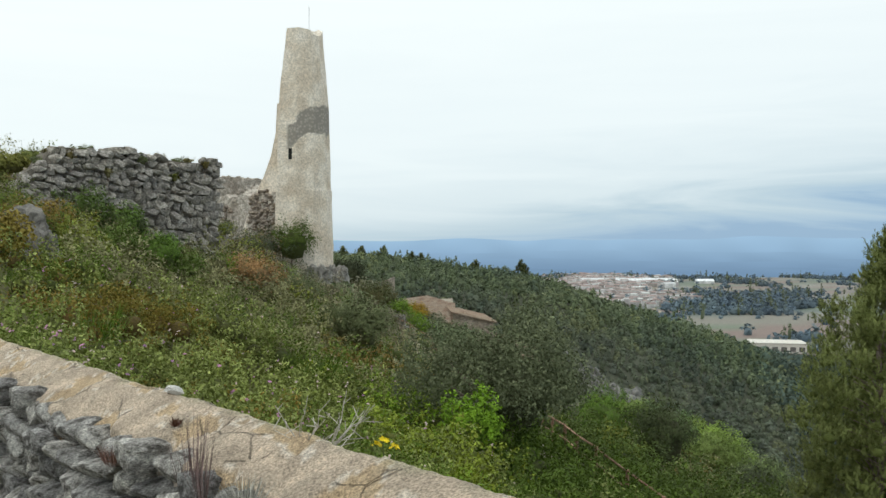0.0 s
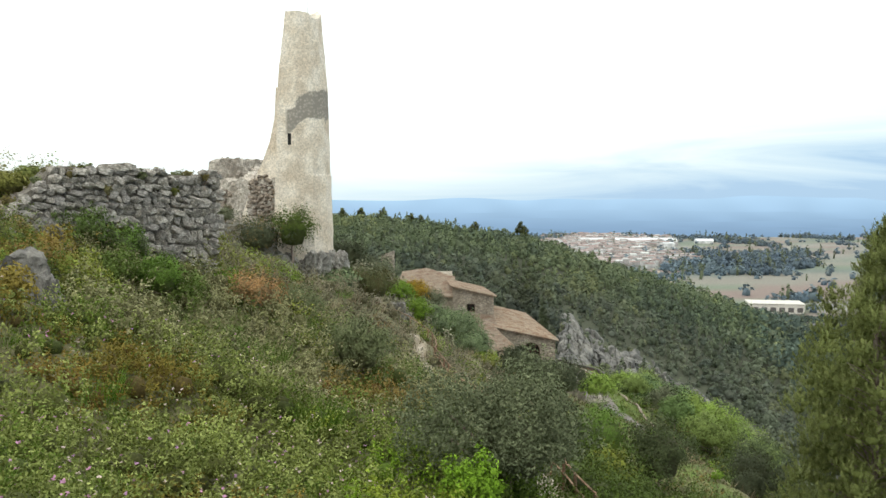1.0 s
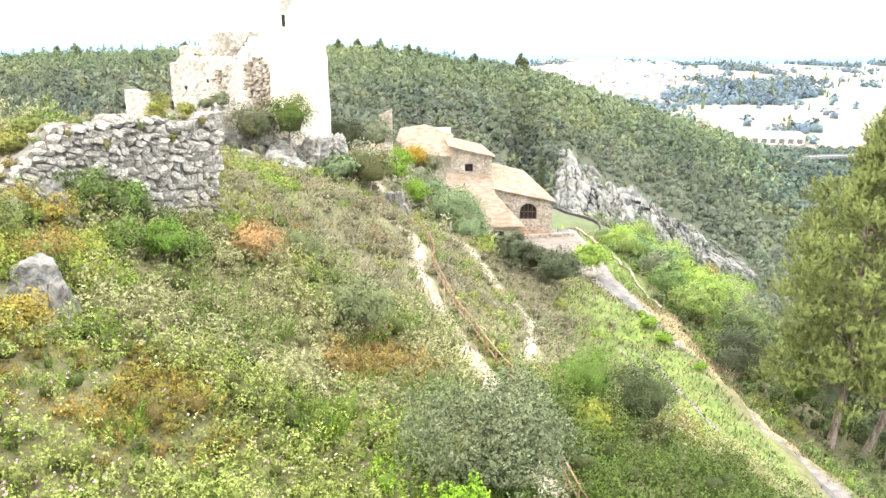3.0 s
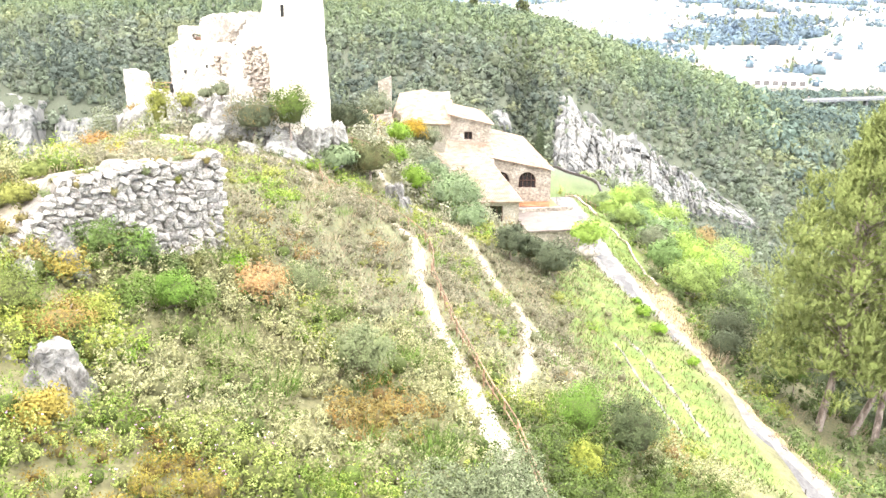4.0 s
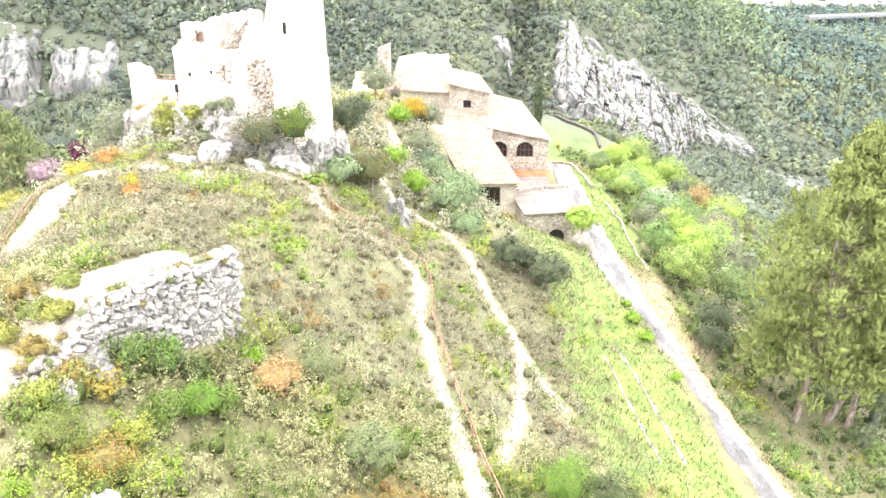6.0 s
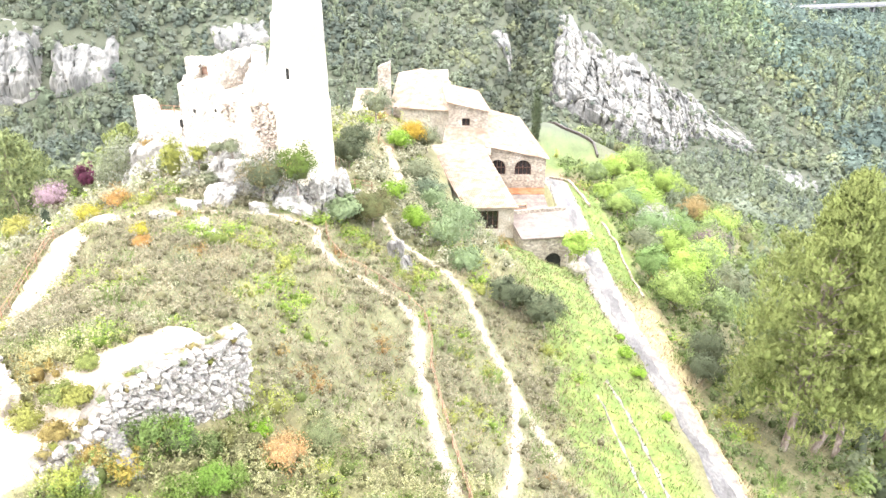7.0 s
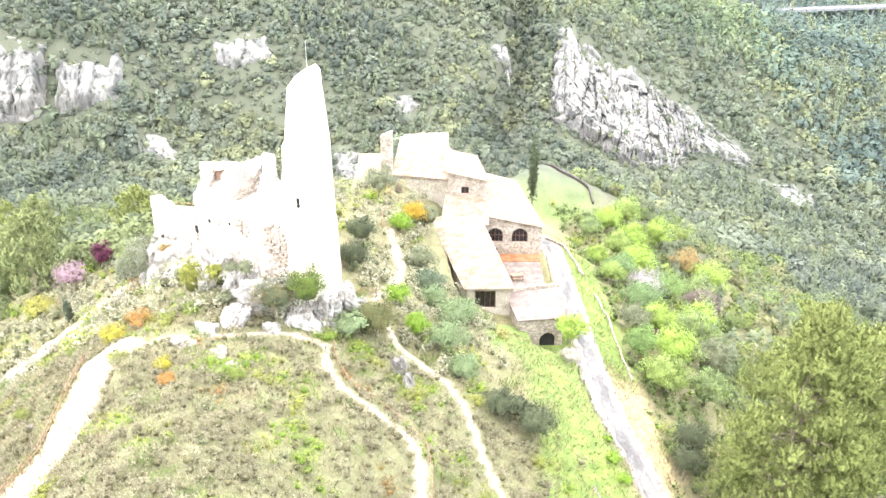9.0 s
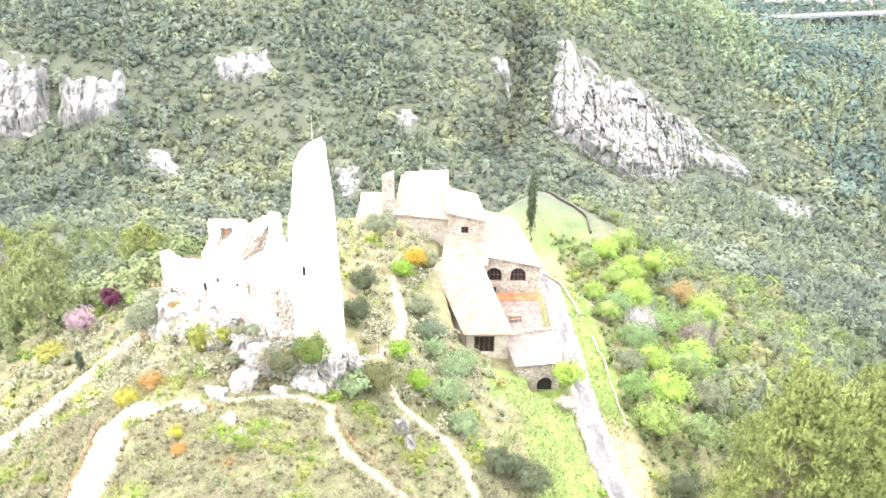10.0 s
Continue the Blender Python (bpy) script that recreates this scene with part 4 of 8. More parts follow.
def masonry_material(name, colours, size):
    m = material(name, colours, 1.4, 0.95, 0.6, 6.0, stain=0.35, stain_colour=(0.26, 0.23, 0.19), bump_size=0.05)
    n, l = m.node_tree.nodes, m.node_tree.links
    b = n["Principled BSDF"]
    was = b.inputs["Base Color"].links[0].from_socket
    co = n.new("ShaderNodeTexCoord")
    mp = n.new("ShaderNodeMapping")
    mp.inputs["Scale"].default_value = (1, 1, 1.7)
    l.new(co.outputs["Object"], mp.inputs[0])
    vor = n.new("ShaderNodeTexVoronoi")
    vor.feature = "F1"
    vor.inputs["Scale"].default_value = 1.0 / size
    l.new(mp.outputs[0], vor.inputs["Vector"])
    edge = n.new("ShaderNodeTexVoronoi")
    edge.feature = "DISTANCE_TO_EDGE"
    edge.inputs["Scale"].default_value = 1.0 / size
    l.new(mp.outputs[0], edge.inputs["Vector"])
    bright = n.new("ShaderNodeMapRange")
    l.new(vor.outputs["Color"], bright.inputs["Value"])
    bright.inputs["To Min"].default_value, bright.inputs["To Max"].default_value = 0.55, 1.25
    joint = n.new("ShaderNodeMapRange")
    l.new(edge.outputs["Distance"], joint.inputs["Value"])
    joint.inputs["From Max"].default_value, joint.inputs["To Min"].default_value, joint.inputs["To Max"].default_value = 0.09, 0.7, 1.0
    k = n.new("ShaderNodeMath")
    k.operation = "MULTIPLY"
    l.new(bright.outputs[0], k.inputs[0])
    l.new(joint.outputs[0], k.inputs[1])
    sc = n.new("ShaderNodeVectorMath")
    sc.operation = "SCALE"
    l.new(was, sc.inputs[0])
    l.new(k.outputs[0], sc.inputs["Scale"])
    l.new(sc.outputs[0], b.inputs["Base Color"])
    bp = n.new("ShaderNodeBump")
    bp.inputs["Strength"].default_value, bp.inputs["Distance"].default_value = 0.8, 0.06
    l.new(joint.outputs[0], bp.inputs["Height"])
    old = b.inputs["Normal"].links[0].from_socket
    l.new(old, bp.inputs["Normal"])
    l.new(bp.outputs[0], b.inputs["Normal"])
    return m


M["castle"] = masonry_material("castle masonry", [(0.40, 0.35, 0.29), (0.48, 0.43, 0.37), (0.55, 0.50, 0.43)], 0.30)
M["house"] = masonry_material("farmhouse masonry", [(0.28, 0.235, 0.185), (0.34, 0.295, 0.235), (0.40, 0.35, 0.29)], 0.34)


def castle():
    c = thing("castle_ruin", label="ruined castle walls of pale rubble masonry on a rock", category="ruin")
    o = np.array([-32.6, 92.4])
    e = np.array([-14.0, 74.4])
    u = (e - o) / np.linalg.norm(e - o)
    n = np.array([-u[1], u[0]])
    length = float(np.linalg.norm(e - o))

    def front(s):
        x = o[0] + u[0] * s
        if x < -30.0:
            return 0.45 - 0.1 * (x + 31)
        if x < -25.6:
            return -1.2 + 0.25 * math.sin(x * 2)
        return 4.15 + 0.12 * math.sin(x * 3.1) + 0.1 * math.sin(x * 7) - (1.1 if x < -24.8 else 0)

    rough_slab("wall", M["castle"], o, u, n, length, 1.2, lambda s: -6.0, front, c, "", 0.4, 0.10, 3.0)
    rough_slab("wall", M["castle"], np.array([-25.7, 85.9]), np.array([0.0, 1.0]), np.array([1.0, 0.0]), 6.4, 1.0, lambda s: -4.0, lambda s: 3.4 + 0.1 * s + 0.15 * math.sin(3 * s), c, "", 0.4, 0.10, 4.0)
    # back wall with a gap for a window: left pier, lintel, high right part
    rough_slab("wall", M["castle"], np.array([-26.2, 91.0]), np.array([1.0, 0.0]), np.array([0.0, 1.0]), 1.4, 1.0, lambda s: -4.0, lambda s: 4.95 + 0.08 * math.sin(4 * s), c, "", 0.35, 0.08, 5.0)
    rough_slab("wall", M["castle"], np.array([-24.9, 91.05]), np.array([1.0, 0.0]), np.array([0.0, 1.0]), 1.5, 0.9, lambda s: -4.0, lambda s: 3.1 + 0.08 * math.sin(4 * s), c, "", 0.35, 0.08, 5.5)
    rough_slab("lintel", M["castle"], np.array([-24.95, 91.05]), np.array([1.0, 0.0]), np.array([0.0, 1.0]), 1.6, 0.9, lambda s: 4.25 + 0.1 * math.sin(5 * s), lambda s: 4.95, c, "", 0.3, 0.06, 6.5)
    rough_slab("wall", M["castle"], np.array([-23.45, 91.0]), np.array([1.0, 0.0]), np.array([0.0, 1.0]), 1.6, 1.0, lambda s: -4.0, lambda s: 4.9 + 0.12 * math.sin(6 * s), c, "", 0.35, 0.10, 7.0)
    rough_slab("wall", M["castle"], np.array([-21.5, 84.3]), np.array([0.537, 0.844]), np.array([-0.844, 0.537]), 7.2, 1.0, lambda s: -4.0, lambda s: 6.4 + 0.10 * math.sin(5 * s) - (0.4 if s < 0.5 else 0), c, "", 0.35, 0.10, 7.0)
    rough_slab("wall", M["castle"], np.array([-17.3, 79.5]), np.array([-0.05, 1.0]), np.array([-1.0, 0.0]), 11.8, 0.9, lambda s: -4.0, lambda s: 4.2 + 0.16 * s + 0.15 * math.sin(3 * s), c, "", 0.4, 0.10, 8.0)
    bm = bmesh.new()
    prism(bm, [(-25.2, 86.0), (-15.0, 75.6), (-14.0, 78.5), (-17.6, 91.0), (-25.2, 91.2)], -4.0, [3.0, 3.3, 3.3, 3.4, 3.0])
    part("inner_floor", bm, M["castle"], c, "rubble floor inside the walls")
    bm = bmesh.new()
    prism(bm, [(-32.0, 92.2), (-26.0, 86.4), (-26.0, 95.0), (-31.0, 96.0)], -6.0, -1.9)
    part("terrace", bm, M["castle"], c, "levelled rubble terrace")
    # where the facing has fallen: bare brown rubble beside the tower, and a smaller patch along the wall
    rng = np.random.default_rng(21)
    turn = math.atan2(u[1], u[0])
    for s0, s1, za, zb, count in ((length - 4.6, length - 0.1, 0.2, 4.4, 130), (length - 9.2, length - 6.6, 1.6, 3.2, 26)):
        for k in range(count):
            f, g = rng.random(), rng.random()
            if ((f - 0.62) / 0.5) ** 2 + ((g - 0.5) / 0.55) ** 2 > 1.0 + rng.normal(0, 0.15):
                continue
            s, z = s0 + (s1 - s0) * f, za + (zb - za) * g
            at = (o[0] + u[0] * s - n[0] * 0.08, o[1] + u[1] * s - n[1] * 0.08, z)
            stone(RUBBLE[k % 6], c, "stone", at, (rng.uniform(0.3, 0.6), 0.45, rng.uniform(0.22, 0.36)), (rng.uniform(-0.2, 0.2), rng.uniform(-0.3, 0.3), turn))
    # brick lining of the window gap; small beam holes as blocks of near-black shade
    for x, z in ((-24.1, 3.5), ):
        bm = bmesh.new()
        box(bm, (x - 0.55, 91.5, z - 0.35), (x + 0.35, 91.9, z + 0.45), 0.05)
        part("brick_infill", bm, material("old brick", [(0.24, 0.15, 0.11), (0.30, 0.20, 0.15)], 0.5, 0.9, 0.5, 8.0), c, "reddish brick infill of a window gap")
    for s, z, w, h in ((9.6, -0.4, 0.45, 0.8), (12.4, 1.4, 0.35, 0.35), (16.2, 2.2, 0.25, 0.3)):
        bm = bmesh.new()
        box(bm, (-w / 2, -0.14, -h / 2), (w / 2, 0.4, h / 2), 0.05)
        k = part("wall_hole", bm, M["dark"], c, "near-black block painted as a shaded hole in the masonry")
        k.matrix_basis = pose(o[0] + u[0] * s, o[1] + u[1] * s, z, 0, 0, math.degrees(math.atan2(u[1], u[0])))
    return c


castle()


def rock(at, size, seed, turn=0.0, label="pale weathered limestone outcrop among low scrub", cuts=18, name="rock", mat="rock"):
    """A limestone outcrop, cut by upright clefts and slanting breaks."""
    v, f = lump_arrays(cuts, seed, 0.42, 0.10)
    rng = np.random.default_rng(seed)
    for k in range(9):
        d = rng.normal(0, 1, 3) * np.array([1, 1, 0.45])
        d /= np.linalg.norm(d)
        over = np.maximum(0, v @ d - rng.uniform(0.28, 0.44))
        v = v - d[None] * over[:, None] * 0.9
    for k in range(5):
        d = rng.normal(0, 1, 3) * np.array([1, 1, 0.2])
        d /= np.linalg.norm(d)
        near = np.exp(-((v @ d - rng.uniform(-0.3, 0.3)) / 0.04) ** 2)
        v = v * (1 - 0.20 * near)[:, None]
    v += 0.022 * np.sin(v[:, [1, 2, 0]] * 31 + seed) * np.sin(v[:, [2, 0, 1]] * 23 + 2 * seed) + rng.normal(0, 0.006, v.shape)
    ob = link_mesh(name, v, f, M[mat])
    ob.matrix_basis = Matrix.LocRotScale(at, Euler((0, 0, turn)), size)
    return tagged(ob, label, "rock")


M["crag"] = material("pale castle limestone", [(0.17, 0.158, 0.14), (0.30, 0.285, 0.255), (0.40, 0.38, 0.345)], 0.9, 0.95, 1.0, 6.0, stain=0.5, stain_colour=(0.15, 0.135, 0.115), bump_size=0.12)
ROCKS_CASTLE = [(-21.4, 64.4, -2.2, 3.2, 2.2, 1.5), (-18.6, 63.4, -2.3, 2.4, 1.8, 1.5), (-17.1, 61.2, -2.2, 1.3, 2.4, 1.5), (-15.5, 72.3, -1.4, 5.5, 3.4, 3.6), (-19.0, 75.6, -1.8, 5.5, 4.0, 4.4), (-23.0, 79.8, -2.8, 5.5, 4.2, 5.2), (-27.5, 84.4, -4.6, 5.5, 4.2, 5.6), (-31.5, 88.6, -6.0, 5.0, 4.0, 5.6), (-10.6, 73.4, -3.2, 3.2, 2.8, 2.6), (-9.4, 75.6, -3.3, 2.2, 3.0, 2.6), (-18.3, 69.4, -2.0, 4.0, 2.6, 1.9), (-20.6, 67.6, -2.3, 3.0, 2.0, 1.5), (-15.2, 69.0, -3.1, 2.2, 1.8, 1.5), (-22.5, 76.2, -3.4, 3.4, 2.5, 3.0)]
for k, (x, y, z, a, b, c) in enumerate(ROCKS_CASTLE):
    rock((x, y, z), (a, b, c), 40 + k, k * 1.1, "pale limestone rock below the castle walls", mat="crag")
def crag(line, seed):
    """The rock that carries the castle: an uneven, clefted face along a line of (x, y, top), leaning back to the walls."""
    pts = np.array(line, float)
    cum = np.concatenate([[0], np.cumsum(np.hypot(*np.diff(pts[:, :2], axis=0).T))])
    s = np.arange(0, cum[-1], 0.22)
    cx, cy, top = (np.interp(s, cum, pts[:, k]) for k in range(3))
    tx, ty = np.gradient(cx), np.gradient(cy)
    n = np.hypot(tx, ty)
    inx, iny = -ty / n, tx / n
    for _ in range(12):
        inx[1:-1], iny[1:-1] = (inx[:-2] + inx[1:-1] + inx[2:]) / 3, (iny[:-2] + iny[1:-1] + iny[2:]) / 3
    rows = 26
    ss, tt = np.meshgrid(s, np.linspace(0, 1, rows))
    rng = np.random.default_rng(seed)

    def blocks(wide, tall):
        m = int(cum[-1] * 4.0 / (wide * tall)) + 4
        at = np.stack([rng.uniform(0, cum[-1], m), rng.uniform(0, 4.0, m)], 1)
        k = np.hypot((ss[..., None] + 0.35 * lumps(tt * 4, ss, 1.2, 2.0)[..., None] - at[:, 0]) / wide, (tt[..., None] * 4.0 - at[:, 1]) / tall)
        two = np.partition(k, 1, axis=2)
        return rng.uniform(0, 1, m)[k.argmin(axis=2)], np.clip((two[..., 1] - two[..., 0]) / 0.25, 0, 1)

    big, cleft = blocks(2.2, 2.6)
    small, crack_ = blocks(0.8, 1.0)
    bulge = np.sin(np.pi * np.clip(tt * 0.9 + 0.1, 0, 1)) * (0.2 + 1.2 * big + 0.4 * small) - 0.5 * (1 - cleft) - 0.2 * (1 - crack_) + 0.10 * lumps(ss, tt * 9, 0.5, 5.0)
    back = tt ** 1.4 * 3.0 - bulge
    px, py = cx[None] + inx[None] * back, cy[None] + iny[None] * back
    low = floor_at(cx, cy) - 0.7
    pz = low[None] + (top - low)[None] * np.clip(tt * 1.06 + 0.10 * (big - 0.5) + 0.06 * (small - 0.5), 0, 1.15)
    pz[-1] = pz[-1] - 0.4
    i = np.arange(ss.size).reshape(rows, -1)
    q = np.stack([i[:-1, :-1], i[:-1, 1:], i[1:, 1:], i[1:, :-1]], -1).reshape(-1, 4)
    return tagged(link_mesh("crag", np.stack([px, py, pz], -1).reshape(-1, 3), q, M["crag"]), "pale clefted limestone crag that carries the castle walls", "rock")


crag([(-35.2, 91.5, -3.6), (-33.0, 87.5, -3.0), (-27.5, 81.0, -2.2), (-22.5, 76.0, -1.4), (-18.5, 72.6, -0.8), (-15.0, 71.2, -1.4), (-11.6, 71.4, -2.0), (-9.0, 72.8, -2.6), (-7.9, 75.6, -3.4), (-8.0, 79.5, -4.2)], 7)
ROCKS_HILL = [(-11.25, 23.2, -0.60, 2.6, 2.0, 2.5), (-10.3, 23.0, -0.90, 1.4, 1.3, 2.2), (-12.3, 23.7, -0.35, 1.4, 1.2, 1.3), (-13.3, 30.5, 0.55, 1.5, 1.2, 1.7), (-14.2, 31.4, 0.9, 1.5, 1.2, 1.3), (-14.6, 29.4, 0.9, 1.4, 1.0, 0.9), (-12.6, 21.0, -0.3, 0.9, 0.7, 0.8), (-16.1, 33.0, 1.5, 1.6, 1.0, 1.0), (-3.6, 68.5, -6.6, 1.5, 1.6, 2.2), (-2.6, 66.8, -7.2, 1.3, 1.2, 2.0), (-34.0, 60.0, -7.2, 1.2, 0.9, 0.6)]
for k, (x, y, z, a, b, c) in enumerate(ROCKS_HILL):
    rock((x, y, z), (a, b, c), 70 + k, k * 0.9, "grey clefted limestone boulder among the scrub", 24)

# ---- the farmhouse ----
def cut_from(ob, cutters):
    """Cuts solids out of a mesh object for good."""
    for cb in cutters:
        me = bpy.data.meshes.new("cutter")
        bmesh.ops.recalc_face_normals(cb, faces=cb.faces)
        cb.to_mesh(me)
        cb.free()
        c = new("cutter", me)
        mod = ob.modifiers.new("cut", "BOOLEAN")
        mod.operation, mod.object, mod.solver = "DIFFERENCE", c, "EXACT"
        made = bpy.data.meshes.new_from_object(ob.evaluated_get(bpy.context.evaluated_depsgraph_get()))
        ob.modifiers.clear()
        old, ob.data = ob.data, made
        bpy.data.meshes.remove(old)
        bpy.data.objects.remove(c)
        bpy.data.meshes.remove(me)


def tiled_roof(name, ring, down, mat, parent, label, thick=0.16, over=0.25, pitch=0.24):
    """A roof plane over a ring of (x, y, z) corners, ribbed by clay tiles that run along `down` (x, y)."""
    r = np.array(ring, float)
    c = r.mean(0)
    _, _, vt = np.linalg.svd(r - c)
    nrm = vt[2] if vt[2][2] > 0 else -vt[2]
    d = np.array([down[0], down[1], 0.0])
    d = d - nrm * (d @ nrm)
    d /= np.linalg.norm(d)
    e = np.cross(nrm, d)
    pu, pv = (r - c) @ e, (r - c) @ d
    grow = 1 + over / np.maximum(1e-6, np.hypot(pu, pv))
    pu, pv = pu * grow, pv * grow
    verts, faces = [], []
    n = len(ring)
    for k in range(int((pu.max() - pu.min()) / pitch)):
        u0 = pu.min() + k * pitch
        for half, (ua, ub, lift) in enumerate(((u0, u0 + pitch * 0.55, 0.07), (u0 + pitch * 0.55, u0 + pitch, 0.0))):
            um = (ua + ub) / 2
            cross = []
            for i in range(n):
                j = (i + 1) % n
                if (pu[i] - um) * (pu[j] - um) < 0:
                    f = (um - pu[i]) / (pu[j] - pu[i])
                    cross.append(pv[i] + f * (pv[j] - pv[i]))
            if len(cross) < 2:
                continue
            lo, hi = min(cross), max(cross)
            if hi - lo < 0.3:
                continue
            rows = max(1, int((hi - lo) / 0.45))
            jit = random.uniform(-0.05, 0.05)
            for q in range(rows):
                va, vb = lo + (hi - lo) * q / rows, lo + (hi - lo) * (q + 1) / rows + 0.03
                b = len(verts)
                tilt = 0.025
                for (uu, vv, ww) in ((ua, va, 0.0), (um, va, lift), (ub, va, 0.0), (ua, vb + jit, tilt), (um, vb + jit, lift + tilt), (ub, vb + jit, tilt)):
                    verts.append(c + e * uu + d * vv + nrm * (ww + random.uniform(0, 0.012)))
                faces += [(b, b + 1, b + 4, b + 3), (b + 1, b + 2, b + 5, b + 4)]
    tiles = link_mesh("tiles", verts, np.array(faces), mat, None)
    bm = bmesh.new()
    pts = [c + e * a * 0.995 + d * b * 0.995 for a, b in zip(pu, pv)]
    top = [bm.verts.new(p - nrm * 0.02) for p in pts]
    low = [bm.verts.new(p - nrm * thick) for p in pts]
    bm.faces.new(top)
    bm.faces.new(low[::-1])
    for i in range(n):
        bm.faces.new((top[i], low[i], low[(i + 1) % n], top[(i + 1) % n]))
    roof = part(name, bm, M["tile"], parent, label)
    tiles.parent = roof
    return roof


def window(parent, x, y, z, w, h, turn=0.0, arched=False, bars=2, panes=True):
    """A set-back window or arched door leaf: dark glass, wooden frame and bars."""
    win = thing("window", (x, y, z), turn)
    win.parent = parent
    bm = bmesh.new()
    if arched:
        ring = [(-w / 2, 0), (w / 2, 0)] + [(w / 2 * math.cos(a), h - w / 2 + w / 2 * math.sin(a)) for a in np.linspace(0, math.pi, 13)]
    else:
        ring = [(-w / 2, 0), (w / 2, 0), (w / 2, h), (-w / 2, h)]
    a = [bm.verts.new((p, 0.30, q)) for p, q in ring]
    b = [bm.verts.new((p, 0.34, q)) for p, q in ring]
    bm.faces.new(a)
    bm.faces.new(b[::-1])
    for i in range(len(ring)):
        bm.faces.new((a[i], b[i], b[(i + 1) % len(ring)], a[(i + 1) % len(ring)]))
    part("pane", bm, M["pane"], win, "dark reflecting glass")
    bm = bmesh.new()
    for i in range(len(ring)):
        (p0, q0), (p1, q1) = ring[i], ring[(i + 1) % len(ring)]
        beam(bm, (p0 * 0.97, 0.27, q0 + 0.03 * (1 if q0 < 0.1 else -1)), (p1 * 0.97, 0.27, q1 + 0.03 * (1 if q1 < 0.1 else -1)), 0.09, 0.07)
    part("frame", bm, M["frame"], win, "dark brown wooden frame")
    for k in range(1, bars + 1):
        bm = bmesh.new()
        p = -w / 2 + w * k / (bars + 1)
        top = h - 0.05 if not arched else h - w / 2 + math.sqrt(max(0, (w / 2) ** 2 - p * p)) - 0.04
        box(bm, (p - 0.035, 0.24, 0.02), (p + 0.035, 0.30, top), 0.01)
        part("bar", bm, M["frame"], win)
    if arched:
        bm = bmesh.new()
        box(bm, (-w / 2, 0.24, h - w / 2 - 0.05), (w / 2, 0.30, h - w / 2 + 0.03), 0.01)
        part("transom", bm, M["frame"], win)
    return win


# The unlit room behind is put into the pane's near-black colour.
M["pane"] = material("window glass with a dark room in its colour", [(0.012, 0.011, 0.012), (0.02, 0.018, 0.018)], 1.0, 0.12, 0.0, 2.0, spec=0.5)
M["frame"] = material("dark stained wood", [(0.07, 0.035, 0.022), (0.12, 0.06, 0.04)], 0.4, 0.6, 0.2, 9.0)
M["terracotta"] = material("terracotta paving", [(0.26, 0.085, 0.035), (0.32, 0.115, 0.05), (0.34, 0.15, 0.08)], 0.8, 0.85, 0.3, 8.0)
M["pink_paving"] = material("pale pink paving", [(0.125, 0.098, 0.083), (0.155, 0.125, 0.107), (0.18, 0.152, 0.13)], 1.2, 0.9, 0.3, 8.0)
M["white_wall"] = material("old whitewash", [(0.52, 0.49, 0.43), (0.62, 0.59, 0.53), (0.68, 0.66, 0.61)], 1.0, 0.9, 0.4, 8.0, stain=0.4, stain_colour=(0.36, 0.32, 0.26))


def solid(name, ring, low, high, mat, parent, label=""):
    bm = bmesh.new()
    prism(bm, ring, low, high)
    return part(name, bm, mat, parent, label)


def cutter_box(lo, hi):
    bm = bmesh.new()
    box(bm, lo, hi)
    return bm


def cutter_arch(x, y, z, w, h, deep):
    bm = bmesh.new()
    ring = [(-w / 2, 0), (w / 2, 0)] + [(w / 2 * math.cos(a), h - w / 2 + w / 2 * math.sin(a)) for a in np.linspace(0, math.pi, 13)]
    f = [bm.verts.new((x + p, y - 0.5, z + q)) for p, q in ring]
    b = [bm.verts.new((x + p, y + deep, z + q)) for p, q in ring]
    bm.faces.new(f)
    bm.faces.new(b[::-1])
    for i in range(len(ring)):
        bm.faces.new((f[i], b[i], b[(i + 1) % len(ring)], f[(i + 1) % len(ring)]))
    return bm


